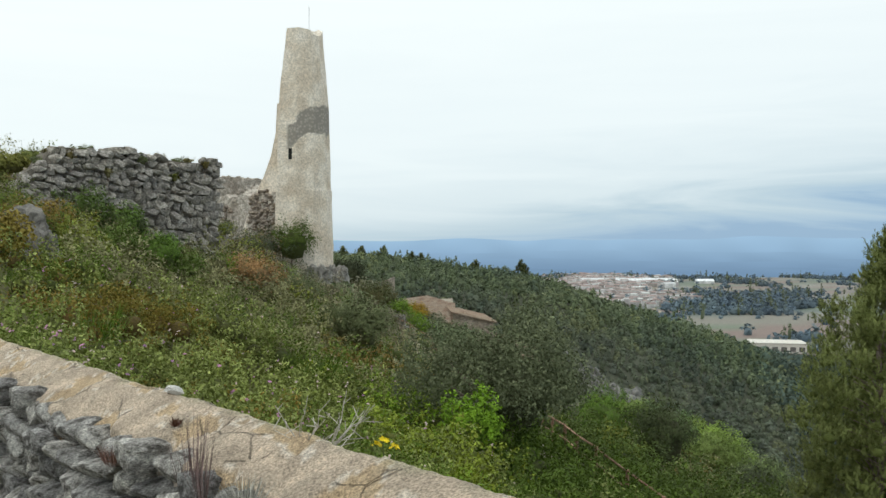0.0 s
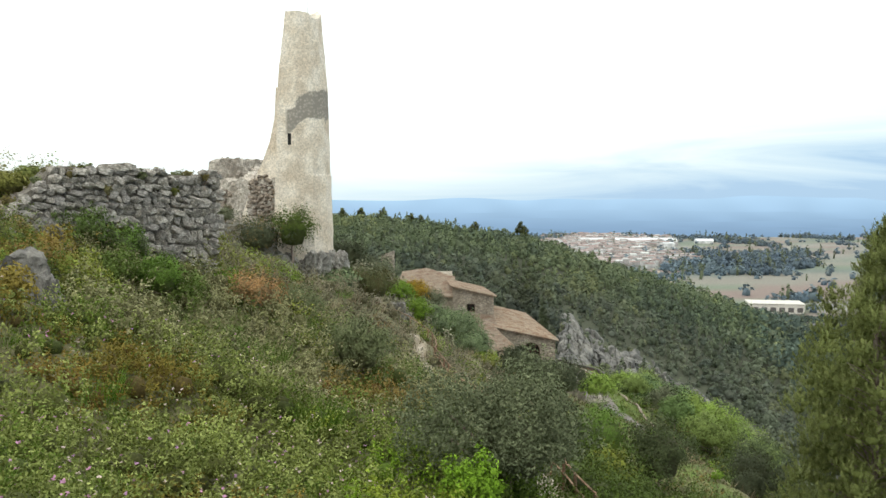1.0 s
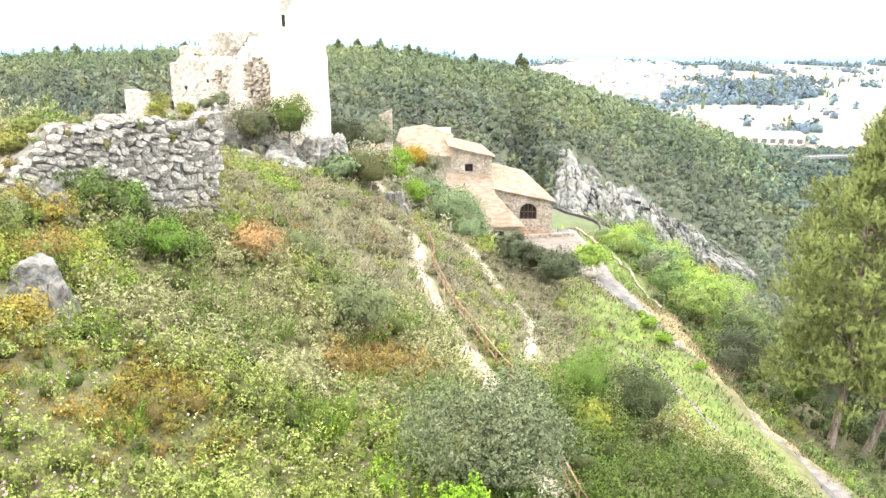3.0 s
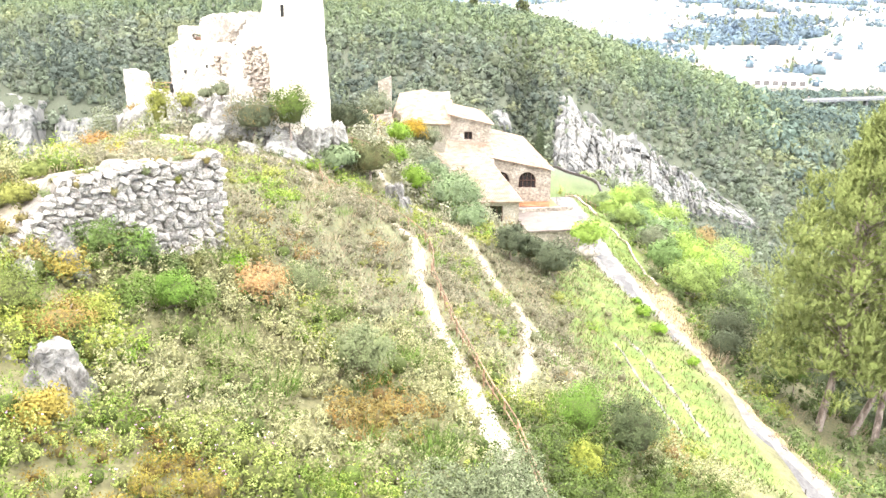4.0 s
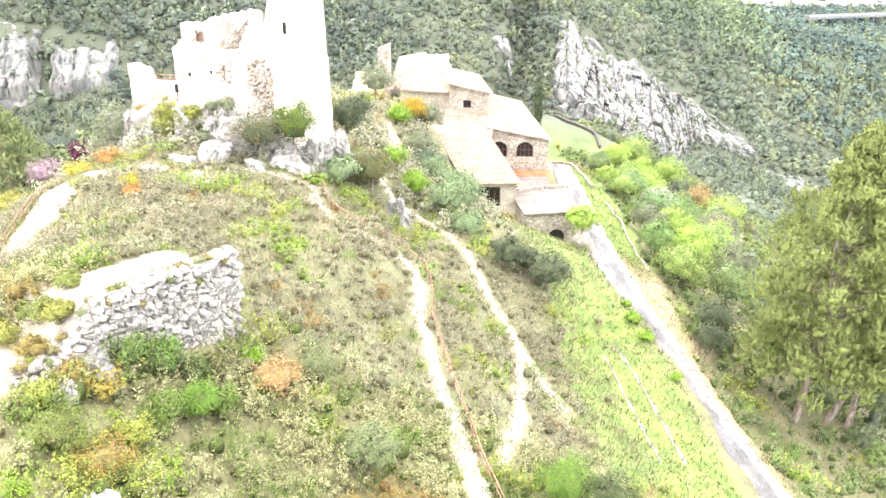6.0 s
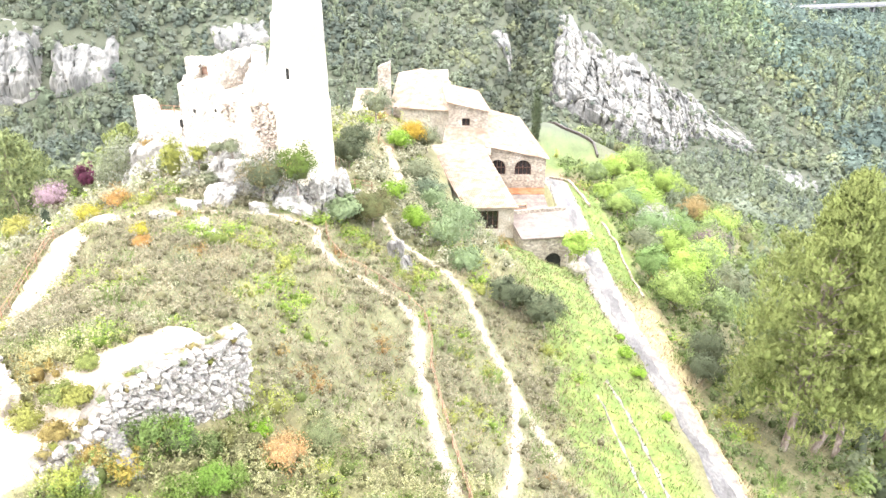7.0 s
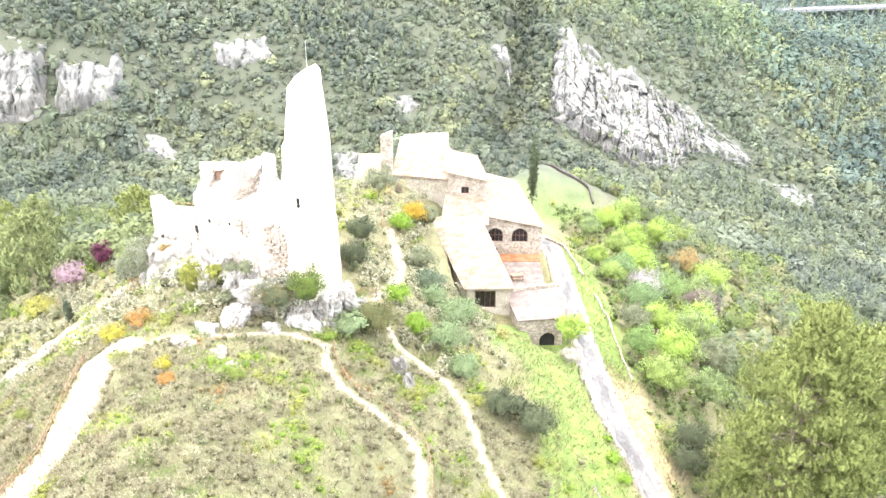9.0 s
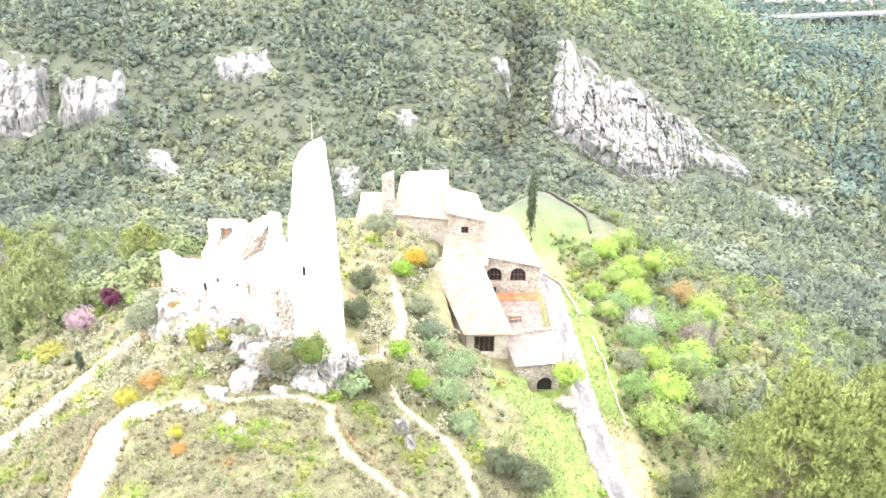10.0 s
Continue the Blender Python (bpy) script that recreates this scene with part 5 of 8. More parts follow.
def farmhouse():
    h = thing("farmhouse", label="old stone farmhouse with arches and sloping clay-tile roofs", category="house")
    # long low wing with the large window
    wing = [(3.7, 102.0), (9.4, 102.0), (5.9, 121.0), (-1.2, 121.0)]
    w = solid("wall", wing, -22.0, [-16.1, -15.9, -14.5, -14.5], M["house_plaster"], h)
    cut_from(w, [cutter_box((4.75, 101.0, -19.05), (7.5, 102.5, -16.5))])
    tiled_roof("roof", [(3.3, 101.6, -15.85), (9.8, 101.6, -15.75), (6.2, 121.4, -14.2), (-1.5, 121.4, -14.2)], (0.18, -1.0), M["tile"], h, "faded clay-tile roof")
    window(h, 6.12, 102.05, -19.05, 2.7, 2.5, 0, False, 3)
    # arched block
    arch = [(7.2, 125.0), (16.0, 125.0), (12.8, 139.0), (6.6, 140.0)]
    b = solid("wall", arch, -24.0, [-15.6, -17.45, -15.6, -14.3], M["house"], h)
    cut_from(b, [cutter_arch(8.76, 125.0, -20.0, 2.5, 2.35, 0.5), cutter_arch(12.6, 125.0, -20.05, 2.5, 2.35, 0.5), cutter_box((8.3, 124.5, -22.2), (9.2, 125.4, -21.1))])
    tiled_roof("roof", [(7.0, 124.7, -15.35), (16.3, 124.7, -17.3), (13.0, 139.3, -15.3), (6.4, 140.3, -13.9)], (1.0, -0.05), M["tile"], h, "faded clay-tile roof")
    window(h, 8.76, 125.05, -20.0, 2.44, 2.3, 0, True, 3)
    window(h, 12.6, 125.05, -20.05, 2.44, 2.3, 0, True, 3)
    window(h, 8.75, 125.05, -22.2, 0.86, 1.05, 0, False, 1)
    # lean-to between the wing and the tall block
    lean = [(0.6, 122.4), (7.3, 123.0), (7.4, 130.4), (1.2, 130.4)]
    solid("wall", lean, -21.0, [-16.0, -16.2, -14.6, -14.2], M["house"], h)
    tiled_roof("roof", [(0.4, 122.1, -15.8), (7.5, 122.7, -16.0), (7.6, 130.2, -14.4), (1.2, 130.2, -14.0)], (0.05, -1.0), M["tile"], h, "faded clay-tile roof")
    # A near-black block replaces the shaded hollow of a small opening.
    bm = bmesh.new()
    box(bm, (1.75, 122.2, -17.6), (2.35, 122.9, -16.9), 0.02)
    part("vent", bm, M["dark"], h, "small opening drawn by a near-black block of shade")
    # tall block with the small window
    tall = [(1.5, 130.0), (7.5, 130.0), (6.0, 140.4), (1.5, 140.4)]
    t = solid("wall", tall, -20.0, [-10.35, -11.75, -11.5, -10.4], M["house"], h)
    cut_from(t, [cutter_box((3.55, 129.5, -13.95), (4.75, 130.45, -12.75))])
    window(h, 4.15, 130.02, -13.95, 1.16, 1.16, 0, False, 1)
    tiled_roof("roof", [(1.3, 129.7, -10.1), (7.8, 129.7, -11.55), (6.3, 140.6, -11.3), (0.6, 140.6, -10.0)], (1.0, -0.1), M["tile"], h, "faded clay-tile roof")
    # main block to the west
    main = [(-7.0, 133.6), (1.6, 131.4), (1.6, 147.0), (-6.0, 147.0)]
    solid("wall", main, -18.0, [-11.9, -12.1, -9.2, -9.6], M["house_plaster"], h)
    tiled_roof("roof", [(-7.4, 133.2, -11.65), (1.7, 131.0, -11.85), (1.7, 140.0, -9.6), (-2.6, 145.0, -8.5), (-6.4, 144.0, -9.4)], (0.2, -1.0), M["tile"], h, "faded clay-tile roof")
    # ruined turret beside it and the small shed
    bm = bmesh.new()
    prism(bm, [(-9.3, 134.0), (-7.4, 134.0), (-7.4, 136.0), (-9.3, 136.0)], -16.0, [-5.9, -5.1, -5.3, -6.1])
    tu = part("turret", bm, M["house"], h, "broken square stone turret")
    # garage below the paved terrace
    gar = [(10.2, 97.3), (16.0, 98.2), (16.6, 106.4), (9.0, 104.8)]
    g = solid("garage_wall", gar, -23.5, -18.35, M["house"], h)
    cut_from(g, [cutter_arch(14.0, 97.9, -22.4, 2.0, 2.0, 0.6)])
    bm = bmesh.new()
    prism(bm, [(10.0, 97.05), (16.2, 97.95), (16.8, 106.3), (8.9, 104.7)], -18.34, -18.15)
    part("terrace_paving", bm, M["pink_paving"], h, "pale pink paved terrace")
    bm = bmesh.new()
    box(bm, (13.0, 98.15, -22.5), (15.0, 98.25, -20.4), 0.01)
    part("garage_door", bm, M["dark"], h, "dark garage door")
    rough_slab("parapet", M["house"], np.array([9.2, 104.9]), np.array([0.976, 0.217]), np.array([-0.217, 0.976]), 7.5, 0.35, lambda s: -19.5, lambda s: -17.75, h, "low stone parapet", 0.35, 0.03, 2.0)
    return h


M["house_plaster"] = material("weathered pale render", [(0.27, 0.235, 0.18), (0.33, 0.295, 0.235), (0.385, 0.35, 0.29)], 1.8, 0.92, 0.6, 9.0, stain=0.6, stain_colour=(0.25, 0.21, 0.165), bump_size=0.08, grainy=(0.6, 1.3))
farmhouse()


def shed():
    s = thing("shed", label="small shed with a ribbed clay-tile roof", category="shed")
    solid("wall", [(-13.2, 134.0), (-9.8, 134.0), (-9.4, 139.0), (-12.8, 139.0)], -18.0, [-13.1, -13.1, -10.9, -10.9], M["house_plaster"], s)
    tiled_roof("roof", [(-13.5, 133.7, -12.95), (-9.5, 133.7, -12.95), (-9.2, 139.2, -10.6), (-13.0, 139.2, -10.6)], (0.0, -1.0), M["tile"], s, "ribbed clay tiles", pitch=0.42)


shed()


# ---- the yard: paving, table, rail, walls of the drive and the lawn ----
def yard():
    bm = bmesh.new()
    prism(bm, [(8.4, 122.4), (15.6, 122.4), (15.8, 124.9), (8.2, 124.9)], -22.6, -22.05)
    tagged(part("paving", bm, M["terracotta"]), "terracotta paved strip in front of the arches", "paving", kind="structure")
    bm = bmesh.new()
    prism(bm, [(9.4, 108.0), (16.0, 109.0), (15.6, 122.3), (8.4, 122.3)], -22.7, -22.12)
    tagged(part("paving", bm, M["pink_paving"]), "pale gravel yard of the farmhouse", "yard", kind="structure")
    t = thing("table", (11.6, 116.5, -22.1), 5, label="small wooden garden table in the yard", category="table")
    bm = bmesh.new()
    box(bm, (-0.9, -0.45, 0.70), (0.9, 0.45, 0.75), 0.01)
    part("tabletop", bm, M["wood"], t)
    for x in (-0.8, 0.8):
        for y in (-0.36, 0.36):
            bm = bmesh.new()
            box(bm, (x - 0.04, y - 0.04, 0.0), (x + 0.04, y + 0.04, 0.70), 0.005)
            part("leg", bm, M["wood"], t)
    for y in (-0.8, 0.8):
        bn = thing("bench", (11.6 - 0.087 * y, 116.5 + y, -22.1), 5, label="plain wooden bench beside the garden table", category="bench", group="benches of the yard")
        bm = bmesh.new()
        box(bm, (-0.9, -0.15, 0.42), (0.9, 0.15, 0.46), 0.01)
        part("seat", bm, M["wood"], bn)
        for x in (-0.7, 0.7):
            bm = bmesh.new()
            box(bm, (x - 0.04, -0.13, 0.0), (x + 0.04, 0.13, 0.42), 0.005)
            part("leg", bm, M["wood"], bn)


yard()


def low_wall(name, line, thick, high, mat, label, sink=0.6):
    """A low wall that follows the ground along a line of (x, y)."""
    pts = np.array(line, float)
    cum = np.concatenate([[0], np.cumsum(np.hypot(*np.diff(pts, axis=0).T))])
    s = np.arange(0, cum[-1], 0.6)
    cx, cy = np.interp(s, cum, pts[:, 0]), np.interp(s, cum, pts[:, 1])
    tx, ty = np.gradient(cx), np.gradient(cy)
    k = np.hypot(tx, ty)
    tx, ty = tx / k, ty / k
    z = floor_at(cx, cy)
    rows = []
    for side, zz in ((-0.5, -sink), (-0.52, high * 0.5), (-0.46, high), (0.0, high * 1.04), (0.46, high), (0.52, high * 0.5), (0.5, -sink)):
        jit = 0.05 * lumps(s, np.full(len(s), side + zz), 0.8, 3.0)
        rows.append(np.stack([cx + ty * thick * side + jit, cy - tx * thick * side, z + zz + jit * (zz > 0)], 1))
    v = np.stack(rows, 1).reshape(-1, 3)
    i = np.arange(len(v)).reshape(len(s), 7)
    q = np.stack([i[:-1, :-1], i[:-1, 1:], i[1:, 1:], i[1:, :-1]], -1).reshape(-1, 4)
    ends = np.array([(i[c, 0], i[c, 1], i[c, 5], i[c, 6]) for c in (0, -1)] + [(i[c, 1], i[c, 2], i[c, 4], i[c, 5]) for c in (0, -1)])
    return tagged(link_mesh(name, v, [q, ends], mat), label, "wall")


low_wall("roadside_wall", [(18.3, 137.0), (20.3, 126.5), (21.7, 117.0)], 0.28, 0.4, M["masonry"], "low weathered rendered wall along the drive")
low_wall("roadside_wall", [(22.4, 112.0), (23.1, 104.5), (23.4, 97.0), (23.4, 89.0)], 0.22, 0.24, M["masonry"], "low weathered stone wall between drive and shrubs")
low_wall("lawn_wall", [(23.0, 201.0), (27.6, 196.0), (31.0, 189.0), (33.2, 182.0), (33.0, 175.0)], 0.4, 0.7, M["iron"], "low dark railing wall round the far edge of the lawn")

# ---- railings and fences ----


def shared_post(width, high, mat, sides=6):
    bm = bmesh.new()
    beam(bm, (0, 0, -0.3), (0, 0, high), width, round_=sides)
    ob = part("post", bm, mat)
    me = ob.data
    bpy.data.objects.remove(ob)
    return me


def fence(line, label, spacing=1.7, high=0.95, rails=(0.92, 0.52), width=0.09, mat="wood", name="wooden_railing", rail_width=0.055, category="railing"):
    """Posts along a line of (x, y) on the ground, with rails from post to post."""
    f = thing(name, label=label, category=category)
    pts = np.array(line, float)
    cum = np.concatenate([[0], np.cumsum(np.hypot(*np.diff(pts, axis=0).T))])
    n = max(2, int(round(cum[-1] / spacing)) + 1)
    s = np.linspace(0, cum[-1], n)
    x, y = np.interp(s, cum, pts[:, 0]), np.interp(s, cum, pts[:, 1])
    z = floor_at(x, y)
    me = shared_post(width, high, M[mat])
    rng = np.random.default_rng(int(abs(line[0][0] * 10 + line[0][1])))
    for a, b, c in zip(x, y, z):
        p = new("post", me)
        p.parent = f
        p.matrix_basis = pose(a, b, c, rng.uniform(-3, 3), rng.uniform(-3, 3), rng.uniform(0, 90))
    for k in range(n - 1):
        for r in rails:
            bm = bmesh.new()
            beam(bm, (x[k], y[k], z[k] + r + rng.uniform(-0.02, 0.02)), (x[k + 1], y[k + 1], z[k + 1] + r + rng.uniform(-0.02, 0.02)), rail_width, round_=6 if rail_width > 0.03 else 3)
            part("rail", bm, M[mat], f)
    return f


def beside(line, off, a=0, b=None):
    """A line of (x, y) shifted to its right by off."""
    p = np.array(line)[a:b, :2]
    t = np.gradient(p, axis=0)
    t /= np.linalg.norm(t, axis=1, keepdims=True)
    return p + np.stack([t[:, 1], -t[:, 0]], 1) * off


fence([(4.6, 18.5), (3.7, 22.0), (3.1, 29.8), (2.1, 34.2), (0.95, 41.5), (0.2, 46.0), (-0.5, 50.4)], "weathered brown wooden railing beside the footpath")
fence([(-0.5, 50.4), (-0.35, 53.0), (-0.9, 56.6), (-4.6, 60.0), (-7.6, 63.2), (-9.2, 66.8), (-9.6, 69.4)], "weathered wooden handrail along the upper footpath", 1.6, 0.9, (0.88,), 0.08)
fence([(-30.3, 65.4), (-30.6, 61.0), (-30.8, 56.0), (-30.4, 50.0), (-29.8, 45.0)], "long wooden railing at the edge of the pale ramp", 1.6)
fence([(-9.0, 77.2), (-8.0, 78.6), (-6.4, 79.8)], "short wooden railing below the tower", 1.5)
fence([(-10.2, 83.2), (-9.6, 88.0), (-10.8, 92.5)], "wooden railing behind the tower", 1.6)
fence([(-5.6, 103.5), (-7.6, 106.2), (-7.4, 111.0)], "wooden railing at the path to the farmhouse", 1.5)
fence(beside(ROAD, 2.2, 3, 10), "rusty wire fence on thin posts along the drive", 3.2, 1.15, (1.1, 0.6), 0.07, "iron", "wire_fence", 0.012, "fence")
fence([(16.4, 107.5), (16.2, 113.0), (16.6, 123.0)], "thin iron railing at the edge of the yard", 1.6, 1.0, (0.98, 0.5), 0.05, "iron", "iron_railing", 0.03)
fence([(22.2, 122.5), (20.6, 128.0), (19.6, 134.0)], "wooden post fence above the lawn", 1.4, 1.0, (0.9,), 0.09, "wood", "wooden_fence", 0.05, "fence")


def castle_rail():
    f = thing("wooden_railing", label="wooden railing on the castle terrace", category="railing")
    me = shared_post(0.1, 1.0, M["wood"])
    pts = [(-30.4, 94.5), (-28.9, 94.2), (-27.4, 93.9), (-26.2, 93.6)]
    for x, y in pts:
        p = new("post", me)
        p.parent = f
        p.matrix_basis = pose(x, y, -1.9)
    for (x, y), (a, b) in zip(pts, pts[1:]):
        for r in (0.95, 0.5):
            bm = bmesh.new()
            beam(bm, (x, y, -1.9 + r), (a, b, -1.9 + r), 0.08, round_=6)
            part("rail", bm, M["wood"], f)


castle_rail()

# ---- limestone cliffs of the far valley side: plan lines of the brow and the foot ----
CLIFFS = [
    ([(66, 501), (74, 511), (80, 494), (88, 487), (101, 485), (111, 486), (118, 478), (127, 476), (141, 477), (160, 462), (170, 452)], [(53, 420), (60, 412), (68, 406), (76, 402), (88, 386), (98, 392), (112, 400), (124, 418), (136, 437), (158, 439), (168, 440)], 10.0),
    ([(-212, 408), (-201, 406), (-187, 399), (-176, 399)], [(-200, 367), (-193, 371), (-184, 375), (-173, 378)], 7.0),
    ([(-172, 396), (-162, 401), (-145, 411)], [(-168, 377), (-158, 378), (-142, 387)], 5.5),
    ([(-113, 435), (-100, 439), (-84, 444)], [(-107, 419), (-98, 418), (-80, 426)], 4.0),
    ([(-132, 374), (-120, 376), (-114, 375)], [(-128, 358), (-115, 356), (-110, 357)], 3.0),
    ([(27, 477), (33, 482), (40, 479)], [(27, 458), (33, 457), (36, 438)], 5.0),
    ([(-47, 374), (-41, 376), (-36, 379)], [(-44, 341), (-38, 344), (-33, 350)], 5.0),
    ([(165, 436), (183, 439), (201, 440)], [(163, 420), (171, 404), (187, 405)], 4.0),
    ([(-24, 416), (-16, 420), (-9, 419)], [(-23, 402), (-15, 403), (-9, 405)], 3.0)]


CLIFF_LEDGES = []


def cliff(brow, foot, bulge, seed):
    """A steep limestone face between a foot and a brow: upright pillars of two sizes, parted by clefts, with ledges."""
    brow, foot = np.array(brow, float), np.array(foot, float)
    cum = np.concatenate([[0], np.cumsum(np.hypot(*np.diff(foot, axis=0).T))])
    cols = max(24, int(cum[-1] / 0.6))
    s = np.linspace(0, cum[-1], cols)
    f = np.stack([np.interp(s, cum, foot[:, 0]), np.interp(s, cum, foot[:, 1])], 1)
    b = np.stack([np.interp(s, cum, brow[:, 0]), np.interp(s, cum, brow[:, 1])], 1)
    zf, zb = floor_at(f[:, 0], f[:, 1]), floor_at(b[:, 0], b[:, 1])
    high = np.hypot(np.hypot(*(b - f).T), zb - zf).max()
    rows = max(24, int(high / 0.8))
    ss, tt = np.meshgrid(s, np.linspace(0, 1, rows))
    hh = tt * high
    rng = np.random.default_rng(int(seed * 10) + 3)

    def pillars(wide, tall):
        """How far each pillar stands out, and how near its cleft is."""
        m = max(6, int(cum[-1] * high / (wide * tall)))
        at = np.stack([rng.uniform(0, cum[-1], m), rng.uniform(0, high, m)], 1)
        out_by = rng.uniform(0, 1, m)
        k = np.sqrt(((ss[..., None] + 0.5 * lumps(hh, ss, 3.0, seed)[..., None] - at[:, 0]) / wide) ** 2 + ((hh[..., None] - at[:, 1]) / tall) ** 2)
        near = k.argmin(axis=2)
        two = np.partition(k, 1, axis=2)
        return out_by[near], np.clip((two[..., 1] - two[..., 0]) / 0.22, 0, 1)

    big, cleft = pillars(5.5, 26.0)
    small, crack_ = pillars(2.0, 7.5)
    ends = np.minimum(ss, s[-1] - ss) + 2.5 * lumps(hh, ss, 3.0, seed + 4)
    edge = np.clip(4 * tt + 0.4 * lumps(ss, hh, 5.0, seed + 2), 0, 1) * np.clip(6 * (1 - tt) + 0.9 * lumps(ss, hh, 5.0, seed + 6), 0, 1) * np.clip(0.3 * ends, 0, 1)
    lift = bulge * edge * (0.12 + 0.55 * big + 0.20 * small + 0.18 * lumps(ss, hh * 0.5, 13.0, seed + 1)) - 0.16 * bulge * edge * ((1 - cleft) * 1.3 + (1 - crack_) * 0.55)
    # slanting ledges
    ledge = np.maximum(0, np.sin(hh * 0.55 + 0.12 * ss + 1.5 * lumps(ss, hh, 9.0, seed + 5)) - 0.55)
    lift += 0.22 * bulge * edge * ledge + rng.normal(0, 0.05, ss.shape)
    lift *= np.clip(1.2 * np.hypot(np.hypot(*(b - f).T), zb - zf) / high, 0.3, 1.0)[None]
    go = tt ** 1.7
    p = f[None] * (1 - go[..., None]) + b[None] * go[..., None]
    out = f - b
    out /= np.linalg.norm(out, axis=1, keepdims=True)
    p = p + out[None] * (lift * 0.85)[..., None]
    lie = floor_at(p[..., 0].ravel(), p[..., 1].ravel()).reshape(ss.shape)
    face = zf[None] * (1 - tt) + zb[None] * tt
    z = np.maximum(lie, face) * edge + lie * (1 - edge) - 0.9 + lift * 0.45
    v = np.dstack([p, z])
    i = np.arange(ss.size).reshape(rows, cols)
    q = np.stack([i[:-1, :-1], i[:-1, 1:], i[1:, 1:], i[1:, :-1]], -1).reshape(-1, 4)
    # where bushes hold on: in clefts, on ledges and along the rim
    hold = (lumps(ss, hh, 8.0, seed + 9) + 0.9 * (1 - cleft) + 1.2 * (ledge > 0.2) - 1.5 * edge + rng.normal(0, 0.35, ss.shape) > 0.2) & (rng.random(ss.shape) < 0.05)
    CLIFF_LEDGES.append(v[hold])
    return tagged(link_mesh("cliff", v.reshape(-1, 3), q, M["cliff"]), "pale limestone cliff rising out of dark evergreen woods", "cliff")


for k, (brow, foot, bulge) in enumerate(CLIFFS):
    cliff(brow, foot, bulge, 1.7 * k)


def in_cliff(x, y):
    hit = np.zeros(x.shape, bool)
    for k, (brow, foot, _) in enumerate(CLIFFS):
        ring = np.array([(x_ - 3.0 * (k == 0), y_ - (16.0 if k == 0 else 4.0)) for x_, y_ in foot] + brow[::-1], float)
        inside = np.zeros(x.shape, bool)
        for (ax, ay), (bx, by) in zip(ring, np.roll(ring, -1, axis=0)):
            cross = ((ay > y) != (by > y)) & (x < (bx - ax) * (y - ay) / ((by - ay) if by != ay else 1e-9) + ax)
            inside ^= cross
        hit |= inside
    return hit

# ---- plants ----
def kites(rng, at, out, size, slender=0.5, shoots=False, wobble=0.42):
    """Leaf blades: one kite of four corners at each point, its face turned roughly along `out` (shoots: its tip)."""
    n = len(at)
    if shoots:
        tip = out / (np.linalg.norm(out, axis=1, keepdims=True) + 1e-9) + rng.normal(0, 0.38, (n, 3))
        tip /= np.linalg.norm(tip, axis=1, keepdims=True) + 1e-9
        side = np.cross(tip, rng.normal(0, 1, (n, 3)))
        side /= np.linalg.norm(side, axis=1, keepdims=True) + 1e-9
        s = np.asarray(size)[:, None]
        return np.stack([at - tip * s * 0.5, at + side * s * slender * 0.5, at + tip * s * 0.5, at - side * s * slender * 0.5], 1).reshape(-1, 3)
    face = out / (np.linalg.norm(out, axis=1, keepdims=True) + 1e-9) + rng.normal(0, wobble, (n, 3))
    face /= np.linalg.norm(face, axis=1, keepdims=True) + 1e-9
    tip = np.cross(face, rng.normal(0, 1, (n, 3)))
    tip /= np.linalg.norm(tip, axis=1, keepdims=True) + 1e-9
    side = np.cross(face, tip)
    s = np.asarray(size)[:, None]
    v = np.stack([at - tip * s * 0.5, at + side * s * slender * 0.5 + tip * s * 0.08, at + tip * s * 0.5, at - side * s * slender * 0.5 + tip * s * 0.08], 1)
    return v.reshape(-1, 3)


def facing(verts, out):
    """Blades wound so that their faces look along out, and those faces' normals."""
    k = verts.reshape(-1, 4, 3)
    face = unit(np.cross(k[:, 2] - k[:, 0], k[:, 3] - k[:, 1]))
    wrong = (face * out).sum(axis=1) < 0
    k = np.where(wrong[:, None, None], k[:, ::-1], k)
    return k, np.where(wrong[:, None], -face, face)


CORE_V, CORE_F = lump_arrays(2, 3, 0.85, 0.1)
# twig brown that darkens plant hearts, in place of shade between the leaves
TWIG_SHADE = (0.085, 0.072, 0.042)
LEAF_TONE = (1.04, 0.98, 1.22)  # raises the blue of the leaves, and their red a little


